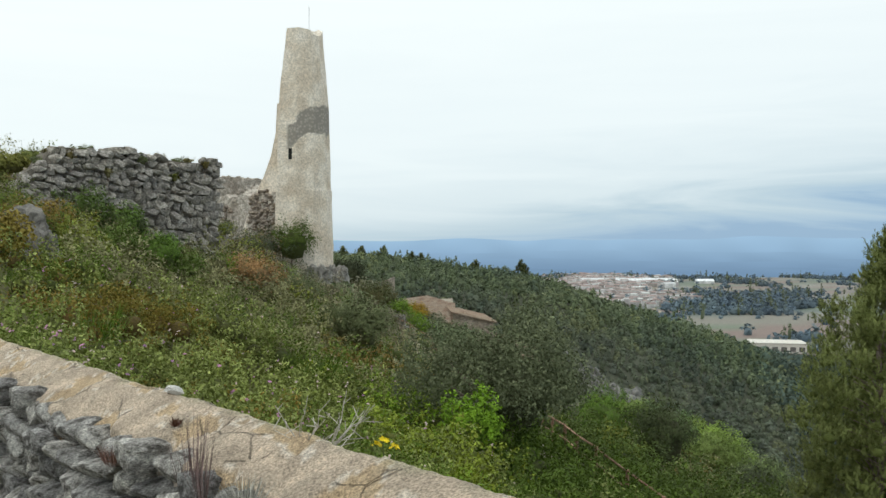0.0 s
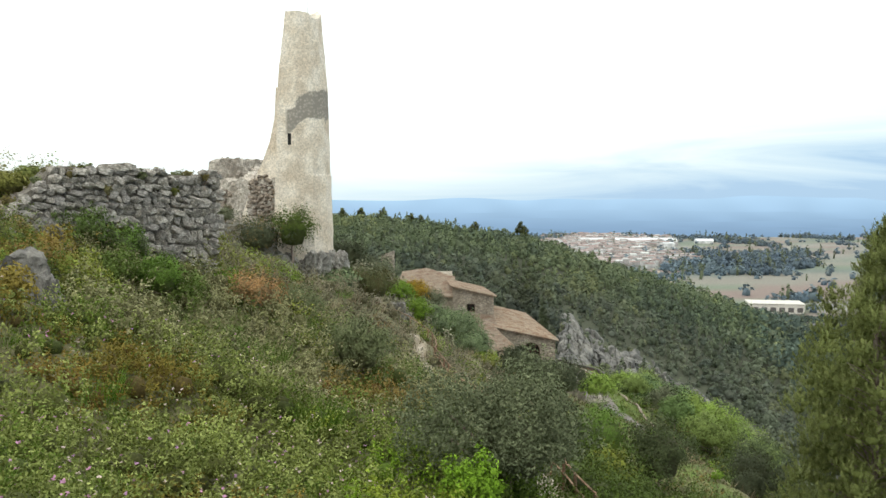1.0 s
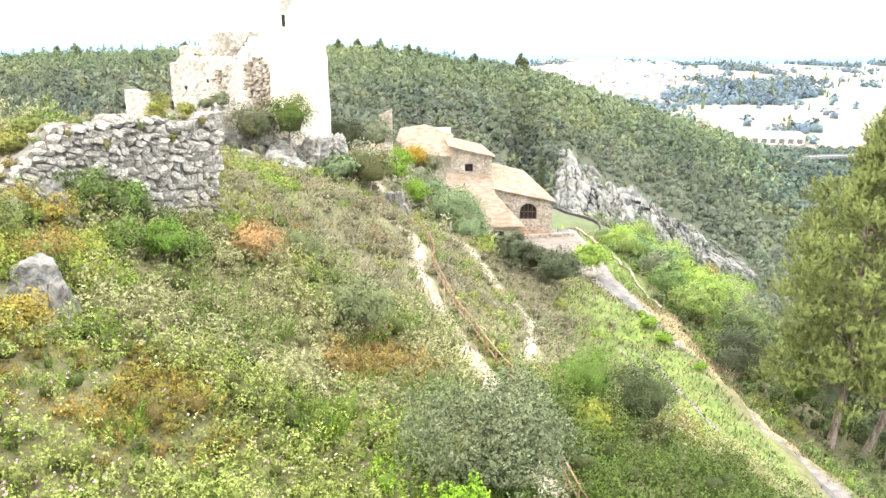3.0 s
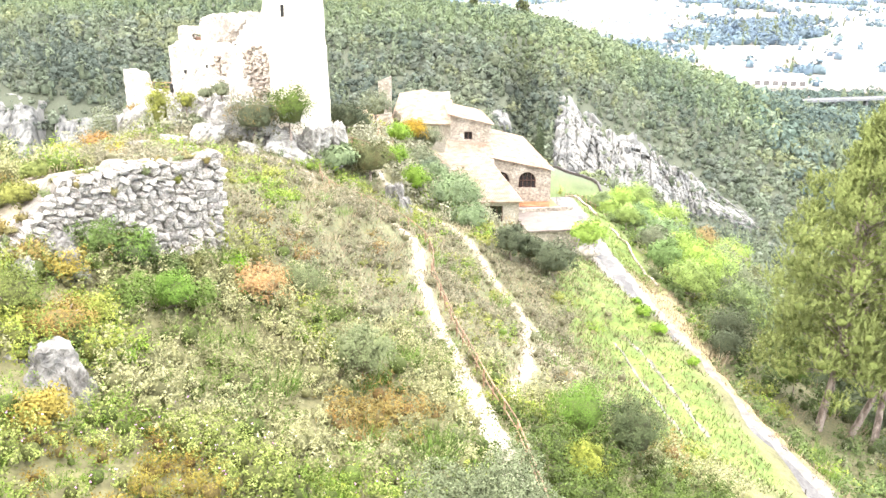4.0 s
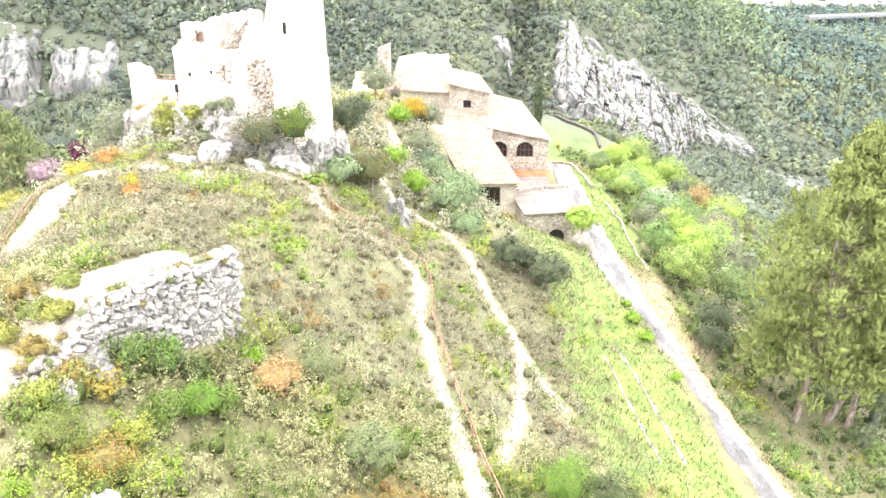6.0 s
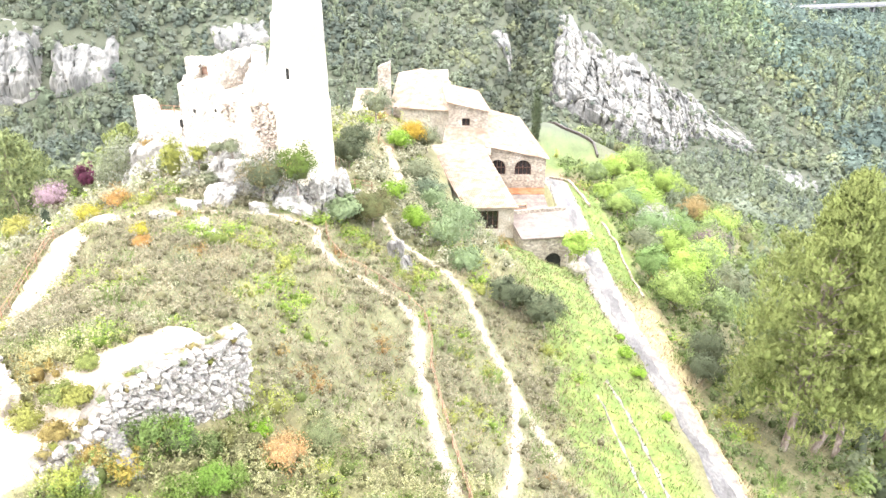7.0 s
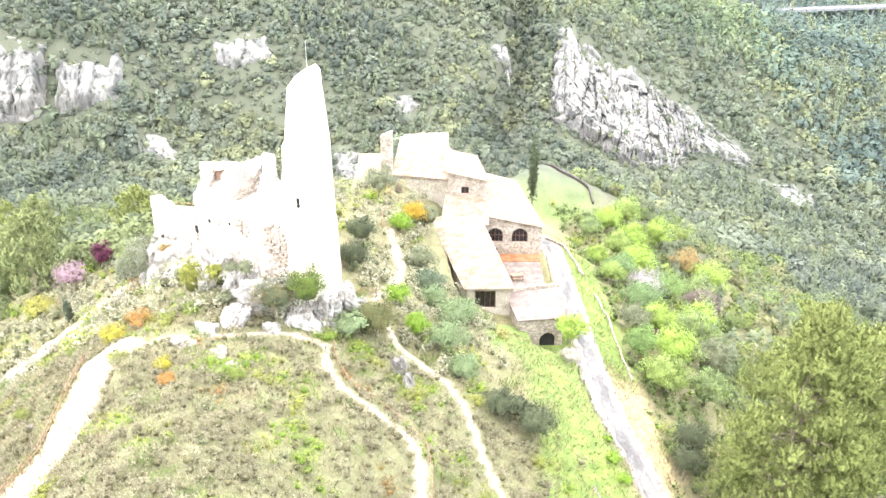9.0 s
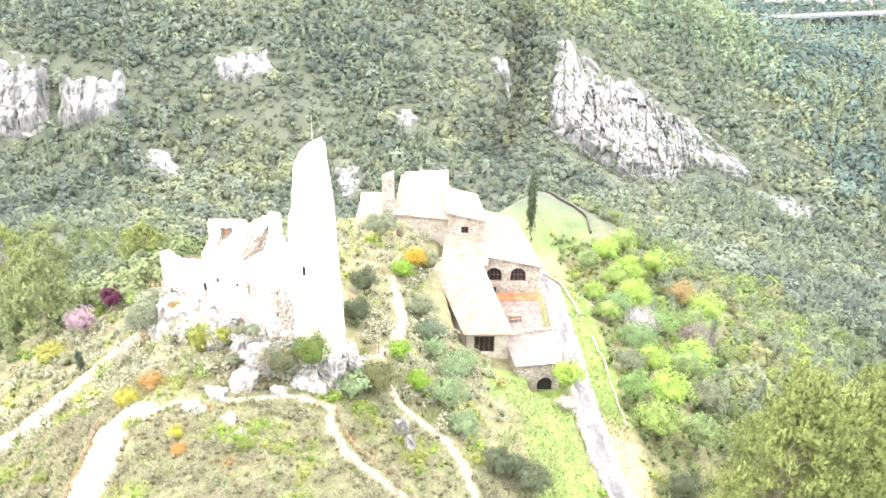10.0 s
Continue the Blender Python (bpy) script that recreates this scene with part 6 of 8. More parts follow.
class Leaves:
    """Gathers leaf blades of many plants into one mesh."""
    def __init__(self, tone=None):
        self.tone = tone or LEAF_TONE
        self.v, self.c, self.n, self.core_v, self.core_f, self.core_c, self.cores = [], [], [], [], [], [], 0

    def add(self, verts, colours, out, mass=0.6):
        """Blades with the way that their leaf mass faces; mass: how far it, and not each blade alone, takes the light."""
        out = unit(np.asarray(out, float).reshape(-1, 3))
        k, face = facing(verts, out)
        self.v.append(k.reshape(-1, 3).astype(np.float32))
        self.n.append(np.repeat(face * (1 - mass) + out * mass, 4, axis=0).astype(np.float32))
        self.c.append(np.repeat(colours, 4, axis=0).astype(np.float32))

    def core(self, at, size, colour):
        """A plant's heart, which its leaves hide, in a darkened twig colour that stands in for inner shade."""
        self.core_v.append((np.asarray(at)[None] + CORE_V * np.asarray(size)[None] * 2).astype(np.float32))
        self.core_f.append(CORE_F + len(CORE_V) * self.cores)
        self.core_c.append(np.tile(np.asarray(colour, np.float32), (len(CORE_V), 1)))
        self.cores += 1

    def link(self, name, mat, parent=None, label="", fine=False):
        """fine: blades keep all four corners, for plants near the eye; else they become three-cornered."""
        v, c, n = np.concatenate(self.v), np.concatenate(self.c) * np.array(self.tone, np.float32), np.concatenate(self.n)
        k = 4
        if not fine:
            q = v.reshape(-1, 4, 3)
            drop = (q[:, 2] - q[:, 0]) * 0.38
            v = np.stack([q[:, 1] - drop, q[:, 2], q[:, 3] - drop], 1).reshape(-1, 3)
            c, n = (a.reshape(-1, 4, 3)[:, 1:].reshape(-1, 3) for a in (c, n))
            k = 3
        f = [np.arange(len(v)).reshape(-1, k)]
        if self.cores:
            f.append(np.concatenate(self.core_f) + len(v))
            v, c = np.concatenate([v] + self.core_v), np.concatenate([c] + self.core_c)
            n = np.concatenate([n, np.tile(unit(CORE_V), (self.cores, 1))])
        return link_mesh(name, v, f, mat, parent, label, colours=c, normals=n)


def ball(rng, n, low=-0.25):
    """Directions over a sphere, mostly its upper part."""
    d = rng.normal(0, 1, (n, 3))
    d[:, 2] = np.where(d[:, 2] < low, -d[:, 2], d[:, 2])
    return d / np.linalg.norm(d, axis=1, keepdims=True)


def colour_of(c):
    return np.asarray(c, float)


def foliage(rng, leaves, at, radius, high, colour, clumps, per, size, slender=0.55, clump=0.28, vary=0.22, hollow=0.55, tips=None, up=0.35, low=-0.25, shoots=False, heart=0.46):
    """A rounded, gappy crown: clumps spread through it, each of many blades."""
    d = ball(rng, clumps, low)
    r = rng.uniform(hollow, 1.0, clumps)[:, None] * (1 + 0.22 * np.sin(d[:, :1] * 5 + at[0]) * np.sin(d[:, 1:2] * 4 + at[1]))
    mid = d * r * np.array([radius, radius, high])
    cr = clump * radius * rng.uniform(0.6, 1.3, clumps)
    off = rng.normal(0, 0.5, (clumps, per, 3))
    p = (mid[:, None] + off * cr[:, None, None]).reshape(-1, 3)
    out = (d[:, None] * 0.7 + off * 0.5 + np.array([0, 0, up])).reshape(-1, 3)
    core = 0.5 * colour_of(colour) + 0.5 * np.array(TWIG_SHADE)
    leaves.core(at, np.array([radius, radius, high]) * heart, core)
    k = np.repeat(rng.uniform(1 - vary, 1 + vary, clumps), per)[:, None]
    c = np.asarray(colour)[None] * k
    if tips is not None:
        w = np.repeat(rng.random(clumps) < 0.35, per)[:, None] * rng.random((clumps * per, 1))
        c = c * (1 - w) + np.asarray(tips)[None] * w
    leaves.add(kites(rng, np.asarray(at)[None] + p, out, size * rng.uniform(0.7, 1.3, len(p)), slender, shoots), c, p / np.array([radius, radius, high]) + 0.5 * off.reshape(-1, 3) + np.array([0, 0, 0.25]), 0.7)


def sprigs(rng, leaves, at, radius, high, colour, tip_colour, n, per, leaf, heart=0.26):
    """A bush of many leafy shoots that end in rosettes: pale young tips, and olive below, where shade is put into the
    colour.
    """
    heads, per = max(7, int(n * 0.85)), int(per * 1.4)
    d = ball(rng, heads, -0.10)
    at_ = d * np.array([radius, radius, high]) * rng.uniform(0.62, 1.12, (heads, 1)) * (1 + 0.22 * np.sin(d[:, :1] * 6 + at[0] * 3))
    grow = d * 0.5 + np.array([0, 0, 0.7]) + rng.normal(0, 0.2, (heads, 3))
    grow /= np.linalg.norm(grow, axis=1, keepdims=True)
    off = rng.normal(0, 1, (heads, per, 3))
    off /= np.linalg.norm(off, axis=2, keepdims=True)
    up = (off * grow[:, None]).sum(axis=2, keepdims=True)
    wide = leaf * 1.5 * rng.uniform(0.75, 1.35, (heads, 1, 1))
    p = at_[:, None] + off * wide * rng.uniform(0.55, 1.0, (heads, per, 1)) + grow[:, None] * np.minimum(up, 0) * wide * 1.6
    out = off * 0.75 + grow[:, None] * 0.55 + rng.normal(0, 0.25, (heads, per, 3))
    # Shade is part of this colour: each rosette darkens towards its underside.
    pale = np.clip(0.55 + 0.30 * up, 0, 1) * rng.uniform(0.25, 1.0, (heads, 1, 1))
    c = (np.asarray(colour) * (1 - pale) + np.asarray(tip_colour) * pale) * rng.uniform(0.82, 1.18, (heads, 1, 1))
    leaves.core(at, np.array([radius, radius, high]) * heart, 0.5 * np.asarray(colour) + 0.3 * np.array(TWIG_SHADE))
    leaves.add(kites(rng, np.asarray(at)[None] + p.reshape(-1, 3), out.reshape(-1, 3), leaf * 1.18 * rng.uniform(0.75, 1.25, heads * per), 0.52), c.reshape(-1, 3), (off * 0.6 + grow[:, None] * 0.3 + d[:, None] * 0.7).reshape(-1, 3), 0.72)


def blades(rng, leaves, at, radius, high, colour, n, width=0.03, splay=0.45):
    """A tussock of upright thin shoots, such as broom, rosemary or grass."""
    a = rng.uniform(0, 2 * math.pi, n)
    r = radius * np.sqrt(rng.random(n)) * 0.6
    base = np.stack([np.cos(a) * r, np.sin(a) * r, np.zeros(n)], 1)
    lean = np.stack([np.cos(a) * splay, np.sin(a) * splay, np.ones(n)], 1) + rng.normal(0, 0.2 * min(1.0, splay * 3), (n, 3))
    h = high * rng.uniform(0.5, 1.1, n)
    p = np.asarray(at)[None] + base + lean * (h * 0.5)[:, None]
    side = np.cross(lean, rng.normal(0, 1, (n, 3)))
    side /= np.linalg.norm(side, axis=1, keepdims=True)
    s = (h * 0.62)[:, None]
    u = lean / np.linalg.norm(lean, axis=1, keepdims=True)
    v = np.stack([p - u * s, p + side * width, p + u * s, p - side * width], 1).reshape(-1, 3)
    leaves.add(v, np.asarray(colour)[None] * rng.uniform(0.75, 1.25, (n, 1)), base / radius + np.array([0, 0, 0.9]), 0.7)


# real leaf colours
CISTUS, CISTUS_TIP = (0.115, 0.135, 0.020), (0.35, 0.37, 0.165)
ROSEMARY, BROOM = (0.085, 0.125, 0.020), (0.110, 0.180, 0.030)
SPURGE, FRESH = (0.180, 0.198, 0.034), (0.145, 0.245, 0.022)
RUST, OCHRE, OAK, OLIVE = (0.235, 0.140, 0.045), (0.215, 0.155, 0.045), (0.075, 0.092, 0.040), (0.145, 0.165, 0.078)
PINE, PINE_LIGHT, LIME = (0.192, 0.236, 0.058), (0.246, 0.285, 0.078), (0.23, 0.34, 0.052)


def wood_limbs(bm, base, top, r, rng, limbs=5, spread=1.0):
    """A tapered, bent trunk with limbs."""
    base, top = Vector(base), Vector(top)
    pts = [base.lerp(top, f) + Vector((rng.normal(0, 0.04), rng.normal(0, 0.04), 0)) * (top - base).length * (0 < f < 1) for f in np.linspace(0, 1, 5)]
    for k in range(4):
        ra, rb = r * (1 - 0.2 * k), r * (1 - 0.2 * (k + 1))
        a, b = pts[k], pts[k + 1]
        d = (b - a).normalized()
        s = d.orthogonal().normalized()
        u = d.cross(s)
        ring = [[bm.verts.new(p + (s * math.cos(q) + u * math.sin(q)) * w) for q in np.linspace(0, 2 * math.pi, 7)[:-1]] for p, w in ((a, ra), (b, rb))]
        for i in range(6):
            bm.faces.new((ring[0][i], ring[0][(i + 1) % 6], ring[1][(i + 1) % 6], ring[1][i]))
    for _ in range(limbs):
        f = rng.uniform(0.45, 0.95)
        a = base.lerp(top, f)
        q = rng.uniform(0, 2 * math.pi)
        b = a + Vector((math.cos(q), math.sin(q), rng.uniform(0.2, 0.9))) * spread * rng.uniform(0.5, 1.0)
        beam(bm, a, b, r * 0.55, round_=5)


PLANT_SEED = [100]


def tree(name, x, y, radius, high, colour, label, category="tree", trunk=0.0, clumps=60, per=30, size=0.12, slender=0.55, tips=None, group="", sink=0.0, clump=0.28, hollow=0.55, lean=(0, 0), bark="bark", z=None, low=-0.25, leafy=False):
    """A tree or large shrub: radius and height of the crown, and the bare trunk below it."""
    PLANT_SEED[0] += 1
    rng = np.random.default_rng(PLANT_SEED[0])
    g = float(floor_at(x, y)[0]) - sink if z is None else z
    t = thing(name, (x, y, g), label=label, category=category, group=group)
    bm = bmesh.new()
    wood_limbs(bm, (0, 0, -0.3), (lean[0] * 0.7, lean[1] * 0.7, trunk + high * 0.45), max(0.05, radius * 0.07), rng, 6, radius * 0.7)
    part("trunk", bm, M[bark], t, "", True)
    lv = Leaves((1.0, 1.0, 0.95) if y < 40 else None)
    half = high / 2
    if leafy:
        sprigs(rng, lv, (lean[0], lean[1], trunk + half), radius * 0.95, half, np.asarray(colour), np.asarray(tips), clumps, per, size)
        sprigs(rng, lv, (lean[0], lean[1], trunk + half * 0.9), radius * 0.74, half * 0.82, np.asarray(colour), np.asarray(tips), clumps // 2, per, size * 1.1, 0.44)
    else:
        foliage(rng, lv, (lean[0], lean[1], trunk + half), radius, half, colour, clumps, per, size * 1.3, slender, clump, 0.25, hollow, tips, low=low)
    lv.link("crown", M["leaf"], t, fine=y < 24)
    return t


# ---- large shrubs and trees, one by one ----
tree("oak_shrub", 1.55, 20.9, 2.4, 3.65, (0.082, 0.098, 0.050), "large dense holm oak shrub with small grey-green leaves", "shrub", 0.1, 2700, 7, 0.066, tips=(0.235, 0.258, 0.150), sink=0.3, leafy=True)
tree("young_shrub", 0.66, 18.2, 0.72, 1.75, FRESH, "bright green leafy young shrub before the oak", "shrub", 0.1, 190, 7, 0.075, tips=(0.24, 0.40, 0.03), leafy=True)
tree("olive_shrub", -3.0, 30.9, 1.3, 2.4, OLIVE, "rounded grey-green shrub on the scrub slope", "shrub", 0.1, 150, 45, 0.08, tips=(0.2, 0.22, 0.12), clump=0.2)
tree("oak_shrub", 8.0, 32.6, 1.5, 3.3, OAK, "dark evergreen oak shrub beside the path", "shrub", 0.1, 120, 45, 0.085, clump=0.2)
tree("laurel_bush", 5.6, 29.6, 0.95, 1.5, SPURGE, "yellow-green rounded bush beside the railing", "shrub", 0.0, 100, 36, 0.09)
tree("broom_shrub", 6.0, 33.4, 1.45, 2.8, BROOM, "soft green broom-like shrub beside the path", "shrub", 0.1, 120, 42, 0.10, 0.25, clump=0.22)
tree("broom_shrub", -5.9, 36.2, 1.1, 1.7, OLIVE, "grey-green twiggy shrub on the slope", "shrub", 0.0, 110, 40, 0.085, 0.3, clump=0.22)
tree("rust_shrub", -7.3, 34.0, 1.35, 1.5, (0.34, 0.21, 0.10), "rust-brown shrub with dying leaves", "shrub", 0.0, 70, 36, 0.08, tips=(0.308, 0.168, 0.056))
tree("rust_shrub", -11.9, 25.6, 1.25, 1.3, OCHRE, "orange-brown mastic shrub beside a boulder", "shrub", 0.0, 70, 36, 0.07, tips=RUST)
tree("mastic_shrub", -13.7, 26.3, 1.25, 1.6, (0.135, 0.155, 0.042), "yellow-green mastic shrub beside a boulder", "shrub", 0.0, 80, 36, 0.07)
tree("mastic_shrub", -9.9, 30.9, 1.0, 1.7, BROOM, "dark green shrub at the foot of the wall", "shrub", 0.0, 90, 36, 0.08)
tree("mastic_shrub", -11.8, 32.6, 0.9, 1.6, OAK, "dark green shrub at the foot of the wall", "shrub", 0.0, 90, 36, 0.08)
tree("mastic_shrub", -8.6, 35.3, 0.6, 1.2, FRESH, "yellow-green shrub at the corner of the wall", "shrub", 0.0, 60, 36, 0.08)
FOOT = [(-14.9, 30.7, 0.9, 1.1, OCHRE), (-13.4, 30.2, 0.95, 1.2, (0.22, 0.17, 0.03)), (-12.9, 32.1, 1.1, 1.7, (0.085, 0.125, 0.028)), (-11.7, 32.7, 1.05, 1.8, BROOM), (-10.7, 33.3, 0.8, 1.4, (0.08, 0.105, 0.03)), (-11.5, 27.8, 0.8, 1.3, SPURGE), (-10.9, 29.8, 1.0, 1.5, ROSEMARY), (-10.0, 34.1, 0.6, 1.2, (0.10, 0.10, 0.03)), (-12.2, 33.0, 1.0, 1.5, ROSEMARY), (-15.4, 28.8, 1.0, 1.1, SPURGE), (-9.2, 31.6, 0.9, 1.2, ROSEMARY), (-10.3, 20.6, 0.8, 1.0, (0.22, 0.17, 0.03))]
for x, y, r, h, c in FOOT:
    tree("mastic_shrub", x, y, r, h, c, "twiggy evergreen shrub on the slope below the old wall", "shrub", 0.0, 170, 7, 0.095, tips=np.array(c) * 1.4 + 0.03, group="shrubs below the old wall", leafy=True)
OAKS = [(9.0, 66.5, 1.9, 3.4), (5.7, 67.8, 1.55, 2.8), (7.2, 68.2, 1.3, 2.6), (-9.3, 96.6, 2.0, 3.4), (-9.0, 84.6, 2.0, 3.0), (27.6, 78.0, 2.6, 4.6), (26.4, 74.6, 1.9, 3.2)]
for x, y, r, h in OAKS:
    tree("oak_shrub", x, y, r, h, OAK, "dark evergreen oak bush beside the path", "shrub", 0.1, 110, 40, 0.15, clump=0.22, group="dark oak bushes")
tree("castle_shrub", -15.0, 71.2, 2.7, 3.4, OAK, "dark shrub growing on the rock below the tower", "shrub", 0.2, 110, 40, 0.14, tips=OCHRE, z=-2.6)
tree("castle_shrub", -12.2, 71.8, 1.9, 4.2, ROSEMARY, "dark ivy-like shrub at the foot of the tower", "shrub", 0.2, 90, 40, 0.14, z=-2.6)
tree("castle_shrub", -23.6, 74.6, 1.15, 5.0, SPURGE, "narrow yellow-green shrub on the castle rock", "shrub", 0.1, 70, 30, 0.14, z=-3.4)
tree("castle_shrub", -18.0, 73.4, 0.9, 1.5, OLIVE, "small grey-green shrub in a cleft of the castle rock", "shrub", 0.1, 50, 26, 0.12, z=0.2)
tree("castle_shrub", -21.3, 74.6, 0.9, 1.8, SPURGE, "yellow-green shrub in a cleft of the castle rock", "shrub", 0.1, 50, 26, 0.12, z=-1.0)
tree("castle_shrub", -20.0, 72.4, 0.8, 1.5, OLIVE, "small grey-green shrub in a cleft of the castle rock", "shrub", 0.1, 50, 26, 0.12, z=-2.4)
tree("castle_shrub", -25.8, 79.0, 1.3, 1.9, OLIVE, "small grey-green shrub in a cleft of the castle rock", "shrub", 0.1, 50, 26, 0.12, z=-3.6)
tree("castle_shrub", -19.6, 74.4, 0.7, 1.1, OLIVE, "small grey shrub on the castle rock", "shrub", 0.1, 40, 26, 0.12, z=0.0)
tree("castle_shrub", -29.0, 85.0, 1.0, 2.6, OCHRE, "orange-brown shrub on the castle rock", "shrub", 0.1, 50, 30, 0.15, z=-4.4)
tree("olive_tree", -33.0, 88.5, 2.6, 5.2, OLIVE, "grey-green olive tree below the castle wall", "tree", 0.6, 130, 40, 0.18, tips=(0.210, 0.231, 0.154))
tree("olive_tree", -36.0, 93.0, 2.4, 4.6, OLIVE, "grey-green olive tree below the castle wall", "tree", 0.6, 120, 40, 0.18, tips=(0.210, 0.231, 0.154))
tree("olive_tree", -8.6, 118.0, 2.4, 4.2, OLIVE, "grey olive tree beside the path to the farmhouse", "tree", 1.2, 100, 34, 0.2, tips=(0.182, 0.210, 0.126))
tree("bare_tree", -5.8, 119.0, 1.0, 2.6, (0.210, 0.182, 0.119), "small thin tree almost without leaves", "tree", 1.4, 30, 16, 0.12)
tree("plum_tree", -46.2, 109.5, 1.5, 3.6, (0.075, 0.022, 0.032), "dark red-leaved plum tree below the castle", "tree", 0.8, 80, 34, 0.2)
tree("blossom_tree", -49.2, 105.0, 2.3, 3.6, (0.25, 0.185, 0.165), "pale pink blossoming tree beside the dirt road", "tree", 0.8, 80, 30, 0.18)
tree("blossom_tree", -51.5, 100.0, 2.2, 2.4, (0.238, 0.238, 0.049), "yellow-flowering shrub beside the dirt road", "shrub", 0.1, 80, 30, 0.18)
tree("gorse_bush", -3.4, 110.5, 1.7, 3.0, (0.308, 0.217, 0.022), "dense golden-yellow bush near the farmhouse", "shrub", 0.2, 110, 34, 0.15)
tree("gorse_bush", -1.6, 112.5, 2.0, 3.6, OLIVE, "rounded grey bush near the farmhouse", "shrub", 0.2, 110, 34, 0.16)
tree("laurel_bush", -4.9, 106.4, 1.5, 2.8, FRESH, "bright green bush beside the path", "shrub", 0.1, 90, 34, 0.16, tips=LIME)
tree("laurel_bush", -2.3, 98.6, 2.2, 3.4, OLIVE, "soft grey-green bush on the slope above the house", "shrub", 0.1, 110, 34, 0.17)
tree("laurel_bush", -1.0, 92.4, 2.1, 3.0, (0.105, 0.140, 0.070), "grey-green bush on the slope above the house", "shrub", 0.1, 100, 34, 0.16)
tree("rhododendron", -6.0, 74.4, 2.3, 3.2, (0.105, 0.119, 0.039), "large olive-green domed bush below the tower", "shrub", 0.1, 170, 44, 0.13, tips=(0.11, 0.09, 0.03), clump=0.2)
tree("fig_bush", -8.5, 72.6, 1.6, 2.0, (0.150, 0.200, 0.080), "pale blue-green leafy bush below the tower", "shrub", 0.1, 80, 30, 0.22, 0.8)
tree("laurel_bush", -2.2, 77.6, 1.25, 2.8, FRESH, "vivid green bush beside a rock", "shrub", 0.1, 90, 40, 0.13, tips=LIME)
tree("laurel_bush", -4.4, 81.8, 1.5, 1.6, FRESH, "vivid green low bush below the tower", "shrub", 0.1, 80, 36, 0.13, tips=LIME)
LIGHT_BUSHES = [(0.9, 78.0, 2.2, 3.4), (2.6, 73.4, 1.6, 2.4), (1.6, 83.6, 2.0, 3.2), (3.0, 88.4, 1.7, 2.6), (-0.4, 87.0, 1.6, 2.6)]
for x, y, r, h in LIGHT_BUSHES:
    tree("elder_bush", x, y, r, h, (0.147, 0.203, 0.077), "light green airy bush on the slope above the drive", "shrub", 0.1, 90, 34, 0.17, tips=(0.17, 0.22, 0.10), group="light green bushes")
tree("maple_tree", 16.6, 95.0, 2.0, 3.2, LIME, "small lime-green tree beside the garage", "tree", 1.6, 70, 30, 0.24, 0.7)
tree("pampas_tuft", 15.6, 88.6, 1.3, 1.6, (0.364, 0.350, 0.238), "pale feathery shrub on the grass bank", "shrub", 0.1, 60, 26, 0.2, 0.25)
LIME_TREES = [(35.0, 140.0, 3.4, 6.0), (33.0, 147.5, 2.8, 5.0), (51.0, 148.0, 3.6, 7.0), (46.0, 139.0, 3.0, 6.0), (31.0, 99.0, 3.0, 5.6), (27.6, 90.5, 2.8, 4.6), (30.4, 107.0, 2.6, 4.6), (37.5, 113.0, 3.0, 6.0), (41.0, 121.0, 3.2, 6.4), (26.6, 121.0, 1.8, 3.2), (26.0, 131.0, 1.8, 3.2), (33.5, 92.0, 2.6, 5.2), (33.5, 160.0, 2.8, 5.4), (38.5, 167.0, 3.2, 6.2), (44.0, 162.0, 3.0, 6.0), (28.6, 153.0, 2.2, 4.2), (37.0, 154.0, 2.8, 5.4)]
for k, (x, y, r, h) in enumerate(LIME_TREES):
    c = (LIME, (0.19, 0.26, 0.06), (0.21, 0.30, 0.05), (0.15, 0.20, 0.07))[k % 4]
    tree("young_tree", x, y, r * 1.02, h * 1.05, c, "lime-green tree in fresh spring leaf below the drive", "tree", 0.5, 130, 40, 0.19, 0.6, tips=(0.26, 0.36, 0.08), clump=0.22, group="lime-green trees")
MIXED = [(29.6, 113.5, 2.8, 4.6), (25.8, 97.0, 2.1, 3.6), (26.5, 104.0, 2.0, 3.4), (47.5, 152.0, 2.8, 5.6), (44.0, 130.0, 3.2, 6.0), (29.0, 126.0, 2.4, 4.2), (37.0, 128.5, 3.0, 5.6), (38.5, 105.0, 2.8, 5.4)]
for k, (x, y, r, h) in enumerate(MIXED):
    c = ((0.140, 0.210, 0.070), (0.140, 0.217, 0.056), OLIVE, (0.238, 0.182, 0.063), (0.168, 0.140, 0.098))[k % 5]
    tree("garden_tree", x, y, r * 1.1, h * 1.1, c, "leafy mixed green tree below the drive", "tree", 0.5, 110, 36, 0.20, 0.6, clump=0.22, group="garden trees")
tree("grey_tree", 32.6, 124.5, 3.2, 5.0, (0.336, 0.308, 0.266), "leafless grey tree with fine pale twigs", "tree", 0.5, 90, 22, 0.6, 0.05, clump=0.35)
tree("ivy_column", 32.4, 73.6, 1.3, 5.6, (0.105, 0.182, 0.028), "ivy-covered stump with bright leaves", "shrub", 0.2, 90, 34, 0.17)
VINES = [(16.6, 67.0, 0.7, 1.0), (17.2, 64.6, 0.7, 1.0), (17.9, 57.2, 0.4, 0.7), (16.8, 70.6, 0.4, 0.6)]
for x, y, r, h in VINES:
    tree("bramble", x, y, r, h, FRESH, "bright green bramble on the roadside fence", "shrub", 0.0, 40, 30, 0.13, tips=LIME, group="roadside brambles")
